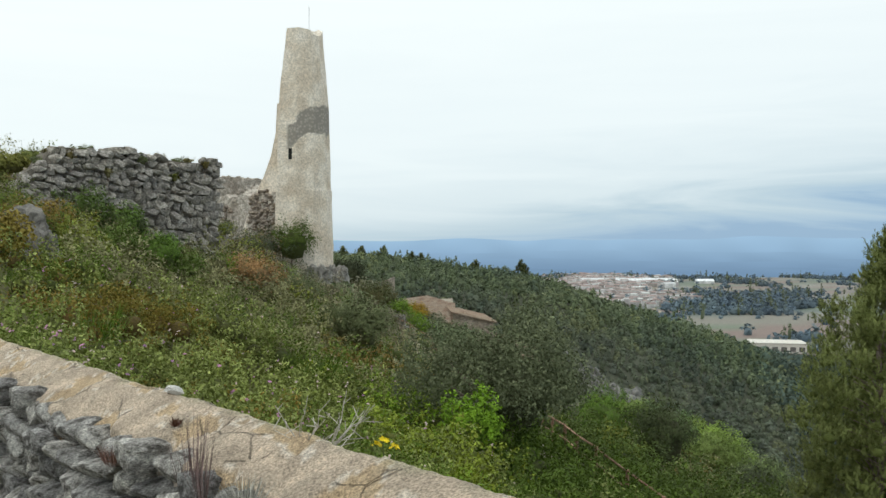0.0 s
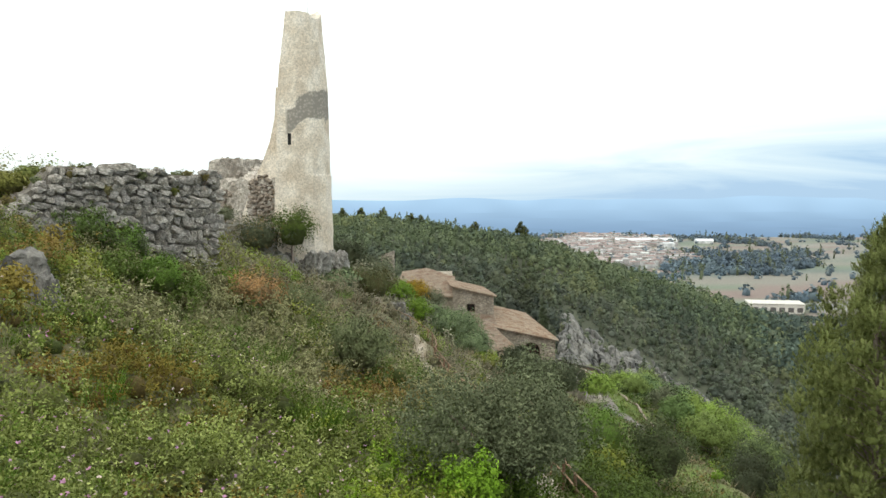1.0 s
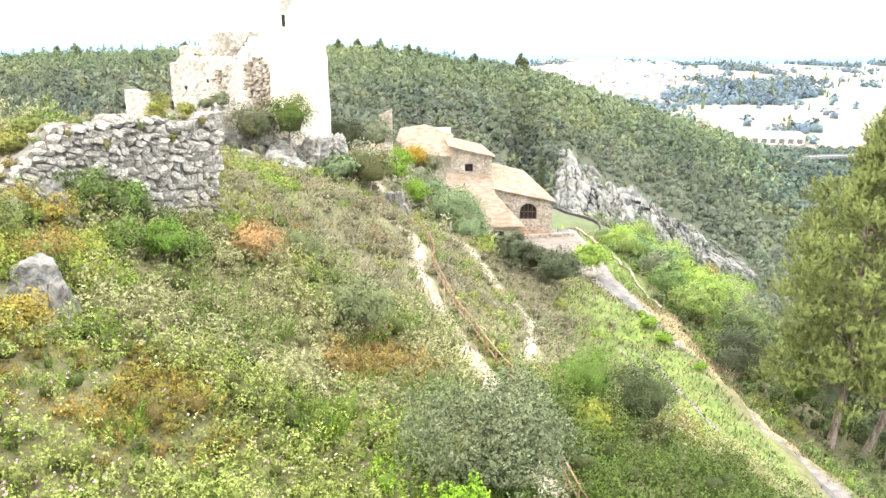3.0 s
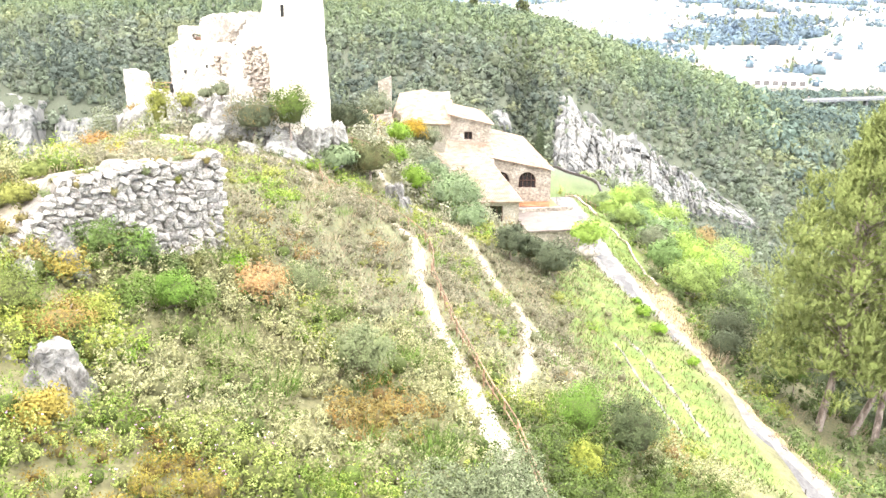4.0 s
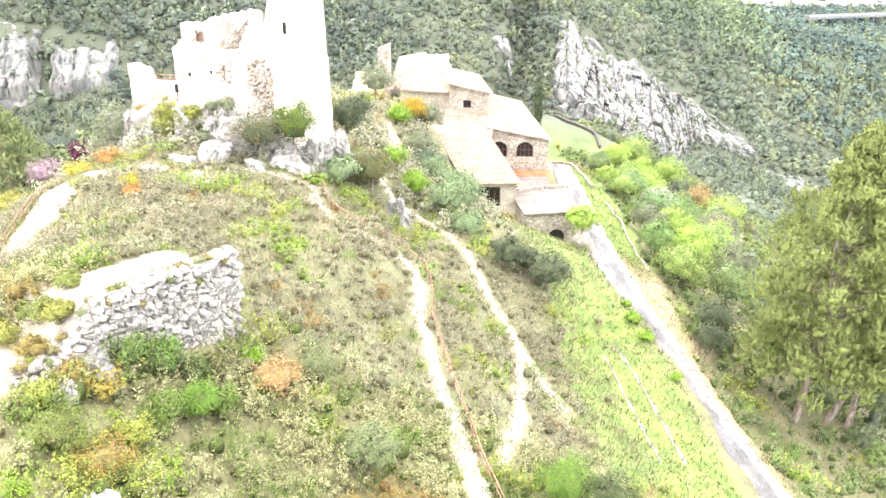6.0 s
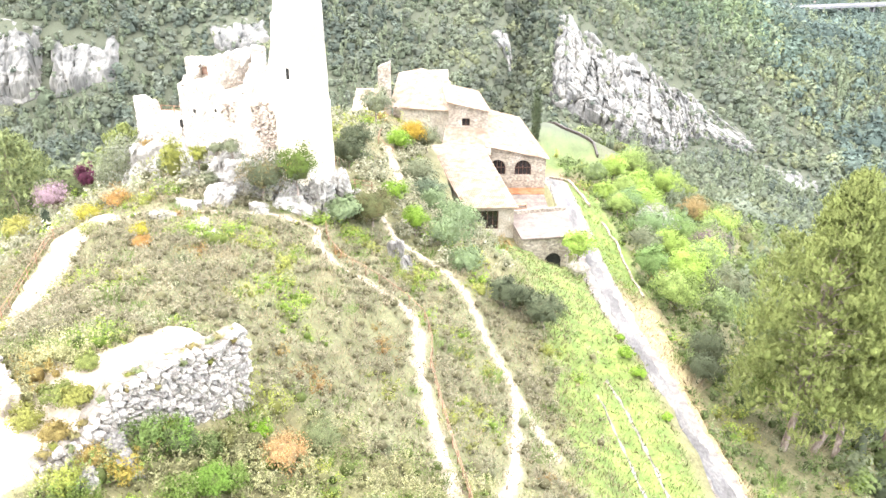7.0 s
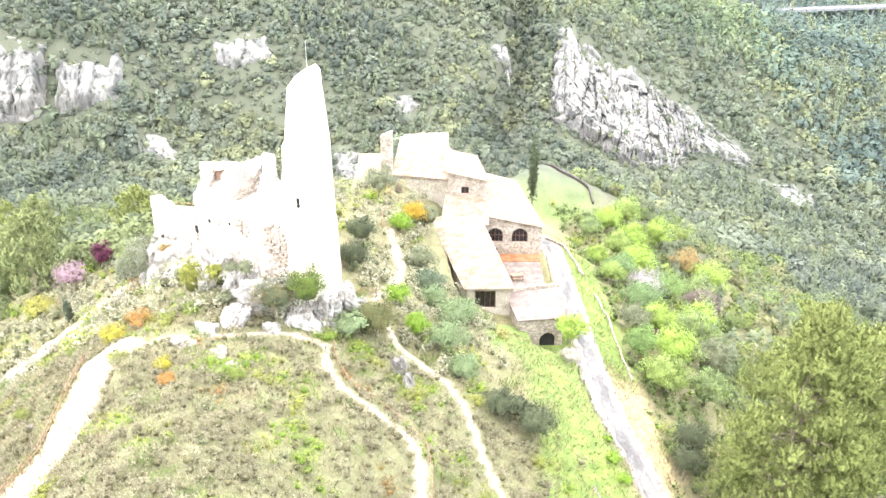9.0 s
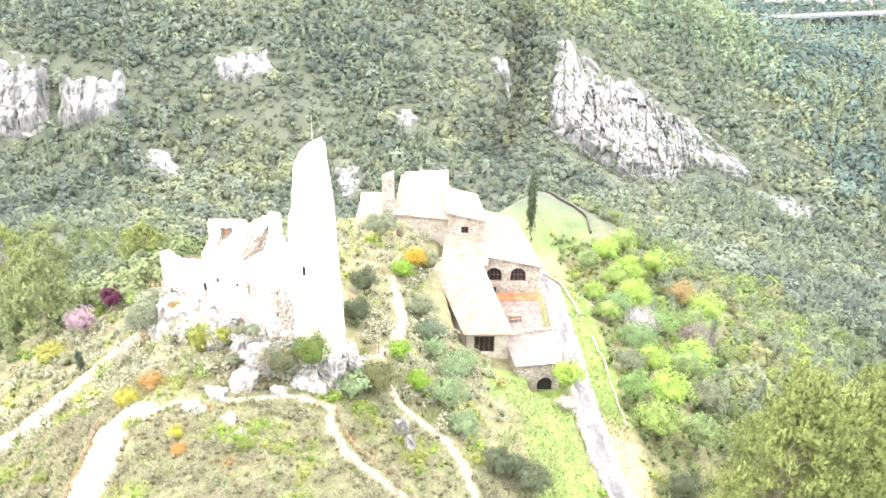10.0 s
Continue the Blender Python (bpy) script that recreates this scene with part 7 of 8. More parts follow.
tree("cypress", 19.0, 167.0, 1.0, 17.0, (0.067, 0.087, 0.036), "tall slender dark green cypress at the edge of the lawn", "tree", 0.3, 560, 28, 0.22, 0.4, clump=0.24, hollow=0.30, low=-1.0)
tree("cypress", -43.4, 90.4, 0.5, 3.6, (0.063, 0.084, 0.042), "small dark cypress beside the dirt road", "tree", 0.1, 80, 24, 0.16, 0.35, clump=0.35, low=-1.0)
tree("bare_cypress", 14.0, 150.0, 1.5, 5.0, (0.196, 0.126, 0.070), "brown half-dead conifer behind the farmhouse", "tree", 0.5, 80, 24, 0.2, 0.3)
GOLD = [(-22.4, 60.6, 0.75, 0.8), (-21.4, 58.2, 0.75, 0.7), (-16.2, 59.0, 0.8, 0.8), (-27.0, 63.2, 1.1, 1.0), (-29.2, 68.4, 1.6, 1.4), (-27.6, 70.4, 1.5, 1.3), (-34.0, 70.0, 0.7, 0.6), (-35.5, 62.0, 0.8, 0.7)]
for k, (x, y, r, h) in enumerate(GOLD):
    c = ((0.280, 0.266, 0.028), (0.280, 0.168, 0.042), (0.140, 0.182, 0.035), (0.161, 0.189, 0.042))[k % 4]
    tree("spurge_bush", x, y, r, h, c, "low rounded yellow-green spurge bush in the dry grass", "shrub", 0.0, 60, 32, 0.1, group="spurge bushes")

for k, (x, y, r, h) in enumerate(((-15.9, 32.6, 0.8, 0.9), (-17.1, 33.2, 0.9, 0.9), (-16.6, 31.3, 0.7, 0.8), (-18.2, 32.0, 0.9, 1.0), (-16.2, 34.8, 0.6, 0.6))):
    tree("spurge_bush", x, y, r, h, ((0.19, 0.19, 0.05), (0.15, 0.17, 0.05), (0.22, 0.17, 0.06))[k % 3], "low spurge bush behind the broken end of the old wall", "shrub", 0.0, 60, 32, 0.1, group="spurge bushes")


# plants rooted in the old enclosure's wall
for k in range(22):
    u_ = 0.6 + k * 0.48
    face = k % 3 == 2
    p_ = WALL_A + WALL_U * u_ + WALL_N * (-0.12 if face else 0.45)
    rise = 2.9 - 0.6 * (k % 2) - 1.6 * (u_ < 3.6) if face else 3.30 - 0.03 * (u_ - 4.0) - 1.9 * float(1 - step(1.4, 4.6, u_))
    tree("wall_plant", p_[0], p_[1], (0.22 if face else 0.30 + 0.12 * (k % 4 == 0)), 0.34 + 0.12 * (k % 3), ((0.17, 0.14, 0.05), (0.16, 0.17, 0.04), OLIVE, (0.20, 0.18, 0.08))[k % 4], "small wild plant rooted in the old wall", "plant", 0.0, 16, 14, 0.075, group="plants on the ruined wall", z=rise)


# ---- pines ----
def pine(x, y, top, radius, lean, label, colour=PINE, crown=0.62, name="pine_tree", blobs=26, per=18, tuft=14, size=0.34, group="", slender=0.30):
    """An Aleppo pine: a leaning bare trunk, and an uneven crown of many needle brushes on rising boughs."""
    PLANT_SEED[0] += 1
    rng = np.random.default_rng(PLANT_SEED[0])
    g = float(floor_at(x, y)[0])
    high = top - g
    t = thing(name, (x, y, g), label=label, category="tree", group=group)
    bm = bmesh.new()
    head = Vector((lean[0], lean[1], high * 0.9))
    wood_limbs(bm, (0, 0, -0.4), head, max(0.12, high * 0.013), rng, 0, 1.0)
    lv = Leaves()
    for k in range(blobs):
        f = 1 - crown * ((k + rng.random()) / blobs) ** 0.9
        a = k * 2.4 + rng.uniform(-0.5, 0.5)
        down = (1 - f) / crown
        wide = radius * (0.04 + 0.96 * math.sin(math.pi * min(1.0, 0.02 + 0.66 * down)) ** 1.15) * rng.uniform(0.30, 1.0)
        c = np.array([lean[0] * f + math.cos(a) * wide, lean[1] * f + math.sin(a) * wide, high * f - 0.5])
        r = radius * rng.uniform(0.19, 0.34) * (0.65 + 0.35 * down)
        hub = Vector((lean[0] * f * 0.9, lean[1] * f * 0.9, high * max(0.2, f - 0.10)))
        beam(bm, hub, hub.lerp(Vector(c), 0.6), max(0.035, high * 0.0026), round_=5)
        # brushes on the bough: each a fan of needles about one upturned twig
        d = ball(rng, per, -0.55)
        mid = d * rng.uniform(0.35, 1.0, (per, 1)) * np.array([r, r, r * 0.85])
        twig = d * 0.55 + np.array([0, 0, 0.75]) + rng.normal(0, 0.15, (per, 3))
        twig /= np.linalg.norm(twig, axis=1, keepdims=True)
        along_ = rng.uniform(-0.5, 0.5, (per, tuft, 1))
        p = c + (mid[:, None] + twig[:, None] * along_ * size * 2.2 + rng.normal(0, 0.16 * size, (per, tuft, 3))).reshape(-1, 3)
        out = (twig[:, None] + rng.normal(0, 0.35, (per, tuft, 3))).reshape(-1, 3)
        shade = np.asarray(colour) * rng.uniform(0.85, 1.15)
        # Lit bough tops are put into the colour, paler along each twig.
        w = (0.5 + along_) * rng.uniform(0.2, 0.9, (per, 1, 1))
        cc = (shade * (1 - w) + np.asarray(PINE_LIGHT) * w) * rng.uniform(0.9, 1.1, (per, 1, 1))
        lv.core(c, np.array([r, r, r * 0.8]) * 0.16, 0.6 * np.asarray(colour) + 0.2 * np.array(TWIG_SHADE))
        lv.add(kites(rng, p, out, size * rng.uniform(0.7, 1.3, len(p)), slender, True), cc.reshape(-1, 3), (1.2 * unit(mid)[:, None] + 0.3 * twig[:, None] + rng.normal(0, 0.10, (per, tuft, 3)) + 0.4 * unit(np.array([math.cos(a) * wide, math.sin(a) * wide, 0.3 * radius]))).reshape(-1, 3), 0.9)
    part("trunk", bm, M["bark"], t, "", True)
    lv.link("crown", M["leaf"], t)
    return t


BIG = "tall Aleppo pine with a broad yellow-green crown"
pine(33.0, 68.8, 1.8, 7.4, (0.6, -4.0), BIG, crown=0.80, blobs=240, per=44, tuft=18, size=0.28, slender=0.22)
pine(37.0, 71.0, -3.0, 5.8, (2.0, -2.0), BIG, crown=0.72, blobs=120, per=32, tuft=12, size=0.40, slender=0.24)
pine(39.6, 71.4, -4.0, 5.6, (4.6, 0.5), BIG, crown=0.72, blobs=110, per=32, tuft=12, size=0.40, slender=0.24)
pine(42.0, 78.5, -6.5, 5.2, (-3.0, 2.0), BIG, crown=0.7, blobs=70, per=16, tuft=11, size=0.5)
pine(47.0, 76.5, -9.0, 6.0, (3.0, 2.0), BIG, crown=0.7, blobs=70, per=16, tuft=11, size=0.5)
pine(52.0, 88.0, -18.0, 5.6, (2.0, 2.0), BIG, crown=0.7, blobs=60, per=16, tuft=11, size=0.5)
pine(62.0, 108.0, -26.0, 6.0, (2.0, 1.0), BIG, crown=0.7, blobs=60, per=16, tuft=11, size=0.55)
SIDE_GREEN = (0.18, 0.225, 0.085)
SIDE = "Aleppo pine with a soft green crown below the castle"
pine(-58.0, 112.0, -9.5, 6.4, (0.5, 0.0), SIDE, SIDE_GREEN, 0.75, blobs=90, per=22, tuft=12, size=0.38)
pine(-66.0, 122.0, -16.0, 5.4, (1.0, 0.0), SIDE, SIDE_GREEN, 0.7, blobs=54, per=18, tuft=11, size=0.42)
pine(-70.0, 140.0, -19.0, 5.0, (0.0, 1.0), SIDE, SIDE_GREEN, 0.6, blobs=54, per=18, tuft=11, size=0.42)
pine(-52.0, 140.0, -17.0, 4.6, (0.0, 1.0), SIDE, PINE, 0.6, blobs=54, per=18, tuft=11, size=0.42)
pine(-82.0, 150.0, -22.0, 5.6, (0.0, 1.0), SIDE, PINE, 0.6, blobs=54, per=18, tuft=11, size=0.42)
RIDGE_PINES = [(-76.0, 668.0, 9.0), (-62.0, 672.0, 9.0), (-45.0, 668.0, 10.0), (-24.0, 672.0, 9.0), (-17.0, 668.0, 8.5), (24.0, 664.0, 8.0), (57.0, 655.0, 12.0), (60.0, 657.0, 10.0), (-120.0, 665.0, 9.0), (-185.0, 655.0, 9.0), (-260.0, 645.0, 10.0), (-275.0, 650.0, 9.0)]
for x, y, h in RIDGE_PINES:
    pine(x, y, float(floor_at(x, y)[0]) + h + 1, 3.6, (0.3, 0.0), "dark pine standing out on the far ridge", (0.05, 0.06, 0.03), 0.62, blobs=14, per=12, tuft=10, size=1.3, group="pines on the ridge")


# ---- scrub over the near hill, grass, woods: far too many to count ----
def free_ground(x, y, grow=0.35):
    """True where scrub may grow: off the ways, walls, rocks and buildings."""
    ok = np.ones(x.shape, bool)
    for line, half, soft in WAYS:
        d, _, _ = along(line, x, y)
        ok &= d > half * 0.72 + grow
    u = (x - WALL_A[0]) * WALL_U[0] + (y - WALL_A[1]) * WALL_U[1]
    s = (x - WALL_A[0]) * WALL_N[0] + (y - WALL_A[1]) * WALL_N[1]
    ok &= ~((s > -0.35 - 0.4 * (u > 3.0) * (u < 10.0)) & (s < 4.4) & (u > -4.5) & (u < 10.3))
    ok &= ~(((x + 3.57) * 0.76 + (y - 7.07) * 0.65 < 0.35) & (y < 10.2))
    ok &= ~((x > -1.5) & (x < 10.5) & (y > 100) & (y < 148))
    ok &= ~((x > 7) & (x < 17.5) & (y > 95) & (y < 148))
    ok &= ~((x > -14) & (x < 9) & (y > 131) & (y < 148))
    ok &= ((x + 11.1) / 1.5) ** 2 + ((y - 22.6) / 1.5) ** 2 > 1.0
    k = (x + 32.6) * 0.70 + (y - 92.4) * 0.715
    ok &= ~((k > -1.5) & (x > -33) & (x < -9.2) & (y > 73) & (y < 96))
    return ok


def scatter(rng, xa, xb, ya, yb, pitch):
    gx_, gy_ = np.meshgrid(np.arange(xa, xb, pitch), np.arange(ya, yb, pitch))
    x, y = gx_.ravel() + rng.uniform(-0.5, 0.5, gx_.size) * pitch, gy_.ravel() + rng.uniform(-0.5, 0.5, gx_.size) * pitch
    return x, y


def scrub(name, seed, region, pitch, detail, size, radius, label, thin=1.0, main=CISTUS, main_tip=CISTUS_TIP, tall=1.0):
    rng = np.random.default_rng(seed)
    lv = Leaves((0.96, 1.02, 0.68) if region[2] < 20 else (1.02, 1.0, 1.02) if region[2] < 30 else None)
    x, y = scatter(rng, *region, pitch)
    keep = free_ground(x, y) & (np.hypot(x, y) > 3.4)
    meadow = (x > 9.6 + 0.02 * (y - 60)) & (x < 19.0) & (y > 38) & (y < 99)
    keep &= ~meadow | (rng.random(len(x)) < 0.06)
    keep &= np.abs(x) < np.where(y > 36, 0.47 * y + 14, 0.51 * y + 2.6)
    keep &= rng.random(len(x)) < thin
    x, y = x[keep], y[keep]
    z = floor_at(x, y)
    patch = lumps(x, y, 4.5, 2.0)
    patch2 = lumps(x, y, 2.3, 7.0)
    drift = 0.5 + 0.32 * lumps(x, y, 2.6, 11.0) + rng.normal(0, 0.20, len(x))
    for i in range(len(x)):
        p = (x[i], y[i], z[i])
        k = drift[i] % 1.0
        r = radius * min(1.8, rng.lognormal(-0.08, 0.34))
        h = r * rng.uniform(0.70, 1.15) * tall
        n = max(4, int(detail * (r / radius) ** 1.6))
        mid = (p[0], p[1], p[2] + h * 0.42)
        tone = rng.uniform(0.72, 1.28)
        if p[0] > 0.6 + 0.03 * p[1] and p[1] < 33 and k < 0.75:
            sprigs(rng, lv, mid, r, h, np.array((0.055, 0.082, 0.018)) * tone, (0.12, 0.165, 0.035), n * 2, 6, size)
            continue
        if y[i] > 40 and 0.62 < k < 0.78:
            blades(rng, lv, p, r, h * 0.7, (0.27, 0.235, 0.12), int(n * 5), size * 0.10)
        elif patch[i] > 0.30 and k < 0.50:
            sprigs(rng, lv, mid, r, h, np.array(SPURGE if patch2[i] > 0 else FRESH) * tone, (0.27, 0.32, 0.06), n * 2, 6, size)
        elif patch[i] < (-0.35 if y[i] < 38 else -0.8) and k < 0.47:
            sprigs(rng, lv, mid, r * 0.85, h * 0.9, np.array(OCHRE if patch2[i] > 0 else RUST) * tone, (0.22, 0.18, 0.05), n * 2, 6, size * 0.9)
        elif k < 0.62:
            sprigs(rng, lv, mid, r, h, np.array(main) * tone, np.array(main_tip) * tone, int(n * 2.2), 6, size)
            m = rng.integers(0, 7) * (y[i] < 23)
            if m:
                d = ball(rng, m, 0.3) * np.array([r, r, h]) * 1.18
                q = np.repeat(np.array(mid)[None] + d, 4, axis=0) + rng.normal(0, 0.012, (m * 4, 3))
                bloom = ((0.52, 0.25, 0.58), (0.60, 0.45, 0.62), (0.45, 0.24, 0.58))[i % 3]
                lv.add(kites(rng, q, np.tile([0, -0.4, 1.0], (m * 4, 1)), np.full(m * 4, 0.036 + 0.16 * size), 0.9), np.tile(bloom, (m * 4, 1)), np.tile([0, -0.4, 1.0], (m * 4, 1)), 0.3)
        elif k < 0.76:
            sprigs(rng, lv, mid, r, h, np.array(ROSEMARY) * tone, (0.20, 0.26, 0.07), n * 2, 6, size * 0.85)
        elif k < 0.88:
            blades(rng, lv, p, r, h * 1.05, np.array(BROOM) * tone, int(n * 9), size * 0.085)
        else:
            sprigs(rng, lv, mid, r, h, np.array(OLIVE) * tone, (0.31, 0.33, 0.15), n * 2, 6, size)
    return tagged(lv.link(name, M["leaf"], fine=region[2] < 20), label, "scrub", kind="stuff")


scrub("scrub", 1, (-10, 8, 4.5, 15), 0.50, 27, 0.054, 0.50, "dense flowering rockrose and rosemary scrub near the wall", 1.0, (0.115, 0.14, 0.028), (0.40, 0.415, 0.21))
scrub("scrub", 6, (-14, 14, 15, 23), 0.60, 24, 0.068, 0.58, "dense flowering rockrose and rosemary scrub on the slope", 1.0, (0.125, 0.145, 0.032), (0.38, 0.395, 0.20))
scrub("scrub", 2, (-24, 14, 23, 38), 0.74, 16, 0.096, 0.70, "dense flowering rockrose scrub below the ruined wall", 1.0, (0.20, 0.20, 0.082), (0.315, 0.31, 0.17))
scrub("scrub", 3, (-50, 14, 38, 72), 0.82, 11, 0.105, 0.68, "pale grey-green scrub and dry grass on the hilltop", 0.95, (0.172, 0.165, 0.080), (0.242, 0.23, 0.13), 0.75)
scrub("scrub", 4, (-58, 8, 72, 132), 1.5, 6, 0.27, 0.85, "mixed scrub round the castle and farmhouse", 0.92, (0.19, 0.20, 0.10), (0.28, 0.285, 0.165))
scrub("scrub", 5, (24.6, 45, 32, 172), 1.6, 8, 0.22, 0.95, "tangled green undergrowth below the drive", 0.95, (0.075, 0.11, 0.03), (0.16, 0.22, 0.06))


def grass(seed, region, pitch, high, colours, label, thin=1.0, only=None, width=0.02, n=9):
    rng = np.random.default_rng(seed)
    lv = Leaves()
    x, y = scatter(rng, *region, pitch)
    keep = (free_ground(x, y, 0.0) | (seed == 37)) & (rng.random(len(x)) < thin) & (np.abs(x) < 0.56 * y + 9)
    if only is not None:
        keep &= only(x, y)
    x, y = x[keep], y[keep]
    z = floor_at(x, y)
    for i in range(len(x)):
        blades(rng, lv, (x[i], y[i], z[i]), pitch * 0.9, high * rng.uniform(0.6, 1.3), colours[rng.integers(len(colours))], n, width)
    return tagged(lv.link("grass", M["leaf"]), label, "grass", kind="stuff")


STRAW, TURF = (0.25, 0.21, 0.105), (0.130, 0.152, 0.045)
grass(31, (-36, 12, 36, 76), 0.55, 0.42, [(0.21, 0.18, 0.095), (0.19, 0.175, 0.08), TURF, (0.25, 0.22, 0.12)], "dry straw-coloured grass between the shrubs", 0.75, None, 0.03, 7)
grass(35, (-60, -30.5, 40, 90), 0.6, 0.45, [(0.16, 0.165, 0.055), (0.20, 0.18, 0.08), (0.22, 0.19, 0.095), (0.14, 0.165, 0.035)], "yellow-green dry grass on the slope beside the ramp", 0.9, None, 0.035, 8)
grass(36, (-34, 8, 23, 38), 0.5, 0.3, [(0.24, 0.22, 0.10), (0.17, 0.19, 0.05), (0.30, 0.26, 0.14)], "dry grass between the rockroses", 0.6, None, 0.02, 7)
grass(32, (8, 18.5, 38, 99), 0.42, 0.30, [(0.135, 0.172, 0.050), (0.15, 0.185, 0.050), (0.145, 0.165, 0.055), STRAW, (0.19, 0.185, 0.08)], "green meadow grass beside the drive", 0.8, None, 0.035, 7)
grass(33, (20.4, 25.5, 45, 92), 0.5, 0.35, [STRAW, (0.26, 0.20, 0.11), (0.19, 0.15, 0.07)], "dead brown bracken and grass on the bank", 0.8, None, 0.03, 7)
grass(34, (19.8, 23.2, 86, 138), 0.55, 0.35, [TURF, (0.13, 0.19, 0.025)], "fresh grass on the verge of the drive", 0.8, None, 0.035, 7)


grass(37, (9.6, 16.4, 104.6, 108.4), 0.4, 0.25, [TURF, (0.20, 0.28, 0.04)], "strip of fresh grass behind the terrace parapet", 1.0, None, 0.03, 9)


def crown_kit(rng, lobes, per):
    """One tree's leaf masses, about 1 in radius: lobes over a dome, each with blades over its outer side."""
    d = ball(rng, lobes, 0.05)
    d[0] = (0.05, 0.0, 1.0)
    mid = d * rng.uniform(0.50, 0.78, (lobes, 1))
    o = ball(rng, lobes * per, -0.2).reshape(lobes, per, 3) + 0.55 * d[:, None]
    o /= np.linalg.norm(o, axis=2, keepdims=True)
    at = mid[:, None] + o * rng.uniform(0.24, 0.46, (lobes, per, 1))
    return at.reshape(-1, 3), o.reshape(-1, 3)


def crowns(name, rng, x, y, z, r, tall, conifer, c, lobes, per, leaf, label, category="woods"):
    """Many trees as one mesh: lobed crowns of leaf masses round dense hearts."""
    n, m = len(x), lobes * per
    kits = [crown_kit(rng, lobes, per) for _ in range(14)]
    which, a = rng.integers(14, size=n), rng.uniform(0, 2 * math.pi, n)
    at, out = np.array([k[0] for k in kits])[which], np.array([k[1] for k in kits])[which]
    ca, sa = np.cos(a)[:, None], np.sin(a)[:, None]

    def turned(p):
        return np.stack([p[..., 0] * ca - p[..., 1] * sa, p[..., 0] * sa + p[..., 1] * ca, p[..., 2]], 2)

    at, out = turned(at), turned(out)
    slim = np.where(conifer[:, None], np.clip(1.12 - 0.85 * np.clip(at[..., 2], 0, 1.1), 0.12, 1.2), 1.0)
    at = np.stack([at[..., 0] * slim, at[..., 1] * slim, at[..., 2]], 2) * r[:, None, None] * np.stack([np.ones(n), np.ones(n), tall], 1)[:, None]
    at += np.stack([x, y, z + 0.30 * r * tall], 1)[:, None]
    lobe_tone = np.repeat(rng.uniform(0.88, 1.12, (n, lobes)), per, axis=1).reshape(-1, 1)
    cc = np.repeat(c, m, axis=0) * lobe_tone * rng.uniform(0.96, 1.04, (n * m, 1))
    tip = unit(np.cross(out.reshape(-1, 3) + rng.normal(0, 0.45, (n * m, 3)), rng.normal(0, 1, (n * m, 3))))
    side = np.cross(unit(out.reshape(-1, 3) + np.array([0, 0, 0.2])), tip)
    big = (np.repeat(r, m) * leaf * rng.uniform(0.6, 1.4, n * m))[:, None]
    v = np.stack([at.reshape(-1, 3) - tip * big * 0.55, at.reshape(-1, 3) + tip * big * 0.35 - side * big * 0.5, at.reshape(-1, 3) + tip * big * 0.35 + side * big * 0.5], 1)
    ang = np.arange(7) * 2 * math.pi / 7
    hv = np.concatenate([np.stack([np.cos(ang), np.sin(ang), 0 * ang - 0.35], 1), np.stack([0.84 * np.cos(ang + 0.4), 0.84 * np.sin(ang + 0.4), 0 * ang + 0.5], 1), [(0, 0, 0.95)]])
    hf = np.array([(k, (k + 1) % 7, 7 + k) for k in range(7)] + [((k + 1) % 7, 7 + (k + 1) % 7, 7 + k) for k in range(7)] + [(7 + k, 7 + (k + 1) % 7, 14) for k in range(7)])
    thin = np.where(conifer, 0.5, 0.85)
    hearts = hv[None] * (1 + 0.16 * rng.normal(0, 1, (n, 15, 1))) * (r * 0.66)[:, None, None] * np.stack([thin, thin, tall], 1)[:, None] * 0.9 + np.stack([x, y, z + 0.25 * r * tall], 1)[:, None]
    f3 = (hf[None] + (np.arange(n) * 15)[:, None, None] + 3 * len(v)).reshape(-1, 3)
    # Hearts are coloured a tenth darker, as shade within each crown.
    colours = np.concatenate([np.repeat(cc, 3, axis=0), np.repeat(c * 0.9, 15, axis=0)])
    mass = unit(at - np.stack([x, y, z + 0.1 * r * tall], 1)[:, None]) * np.stack([np.ones(n), np.ones(n), 0.5 + 0.5 * tall], 1)[:, None]
    lit = (0.65 * mass + 0.5 * out + rng.normal(0, 0.12, out.shape)).reshape(-1, 3)
    wrong = (np.cross(v[:, 1] - v[:, 0], v[:, 2] - v[:, 0]) * lit).sum(axis=1) < 0
    v = np.where(wrong[:, None, None], v[:, ::-1], v).reshape(-1, 3)
    soft = np.concatenate([np.repeat(lit, 3, axis=0), np.tile(hv + np.array([0, 0, 0.1]), (n, 1))])
    return tagged(link_mesh(name, np.concatenate([v, hearts.reshape(-1, 3)]), np.concatenate([np.arange(len(v)).reshape(-1, 3), f3]), M["far_leaf"], colours=colours, normals=soft), label, category, kind="stuff")


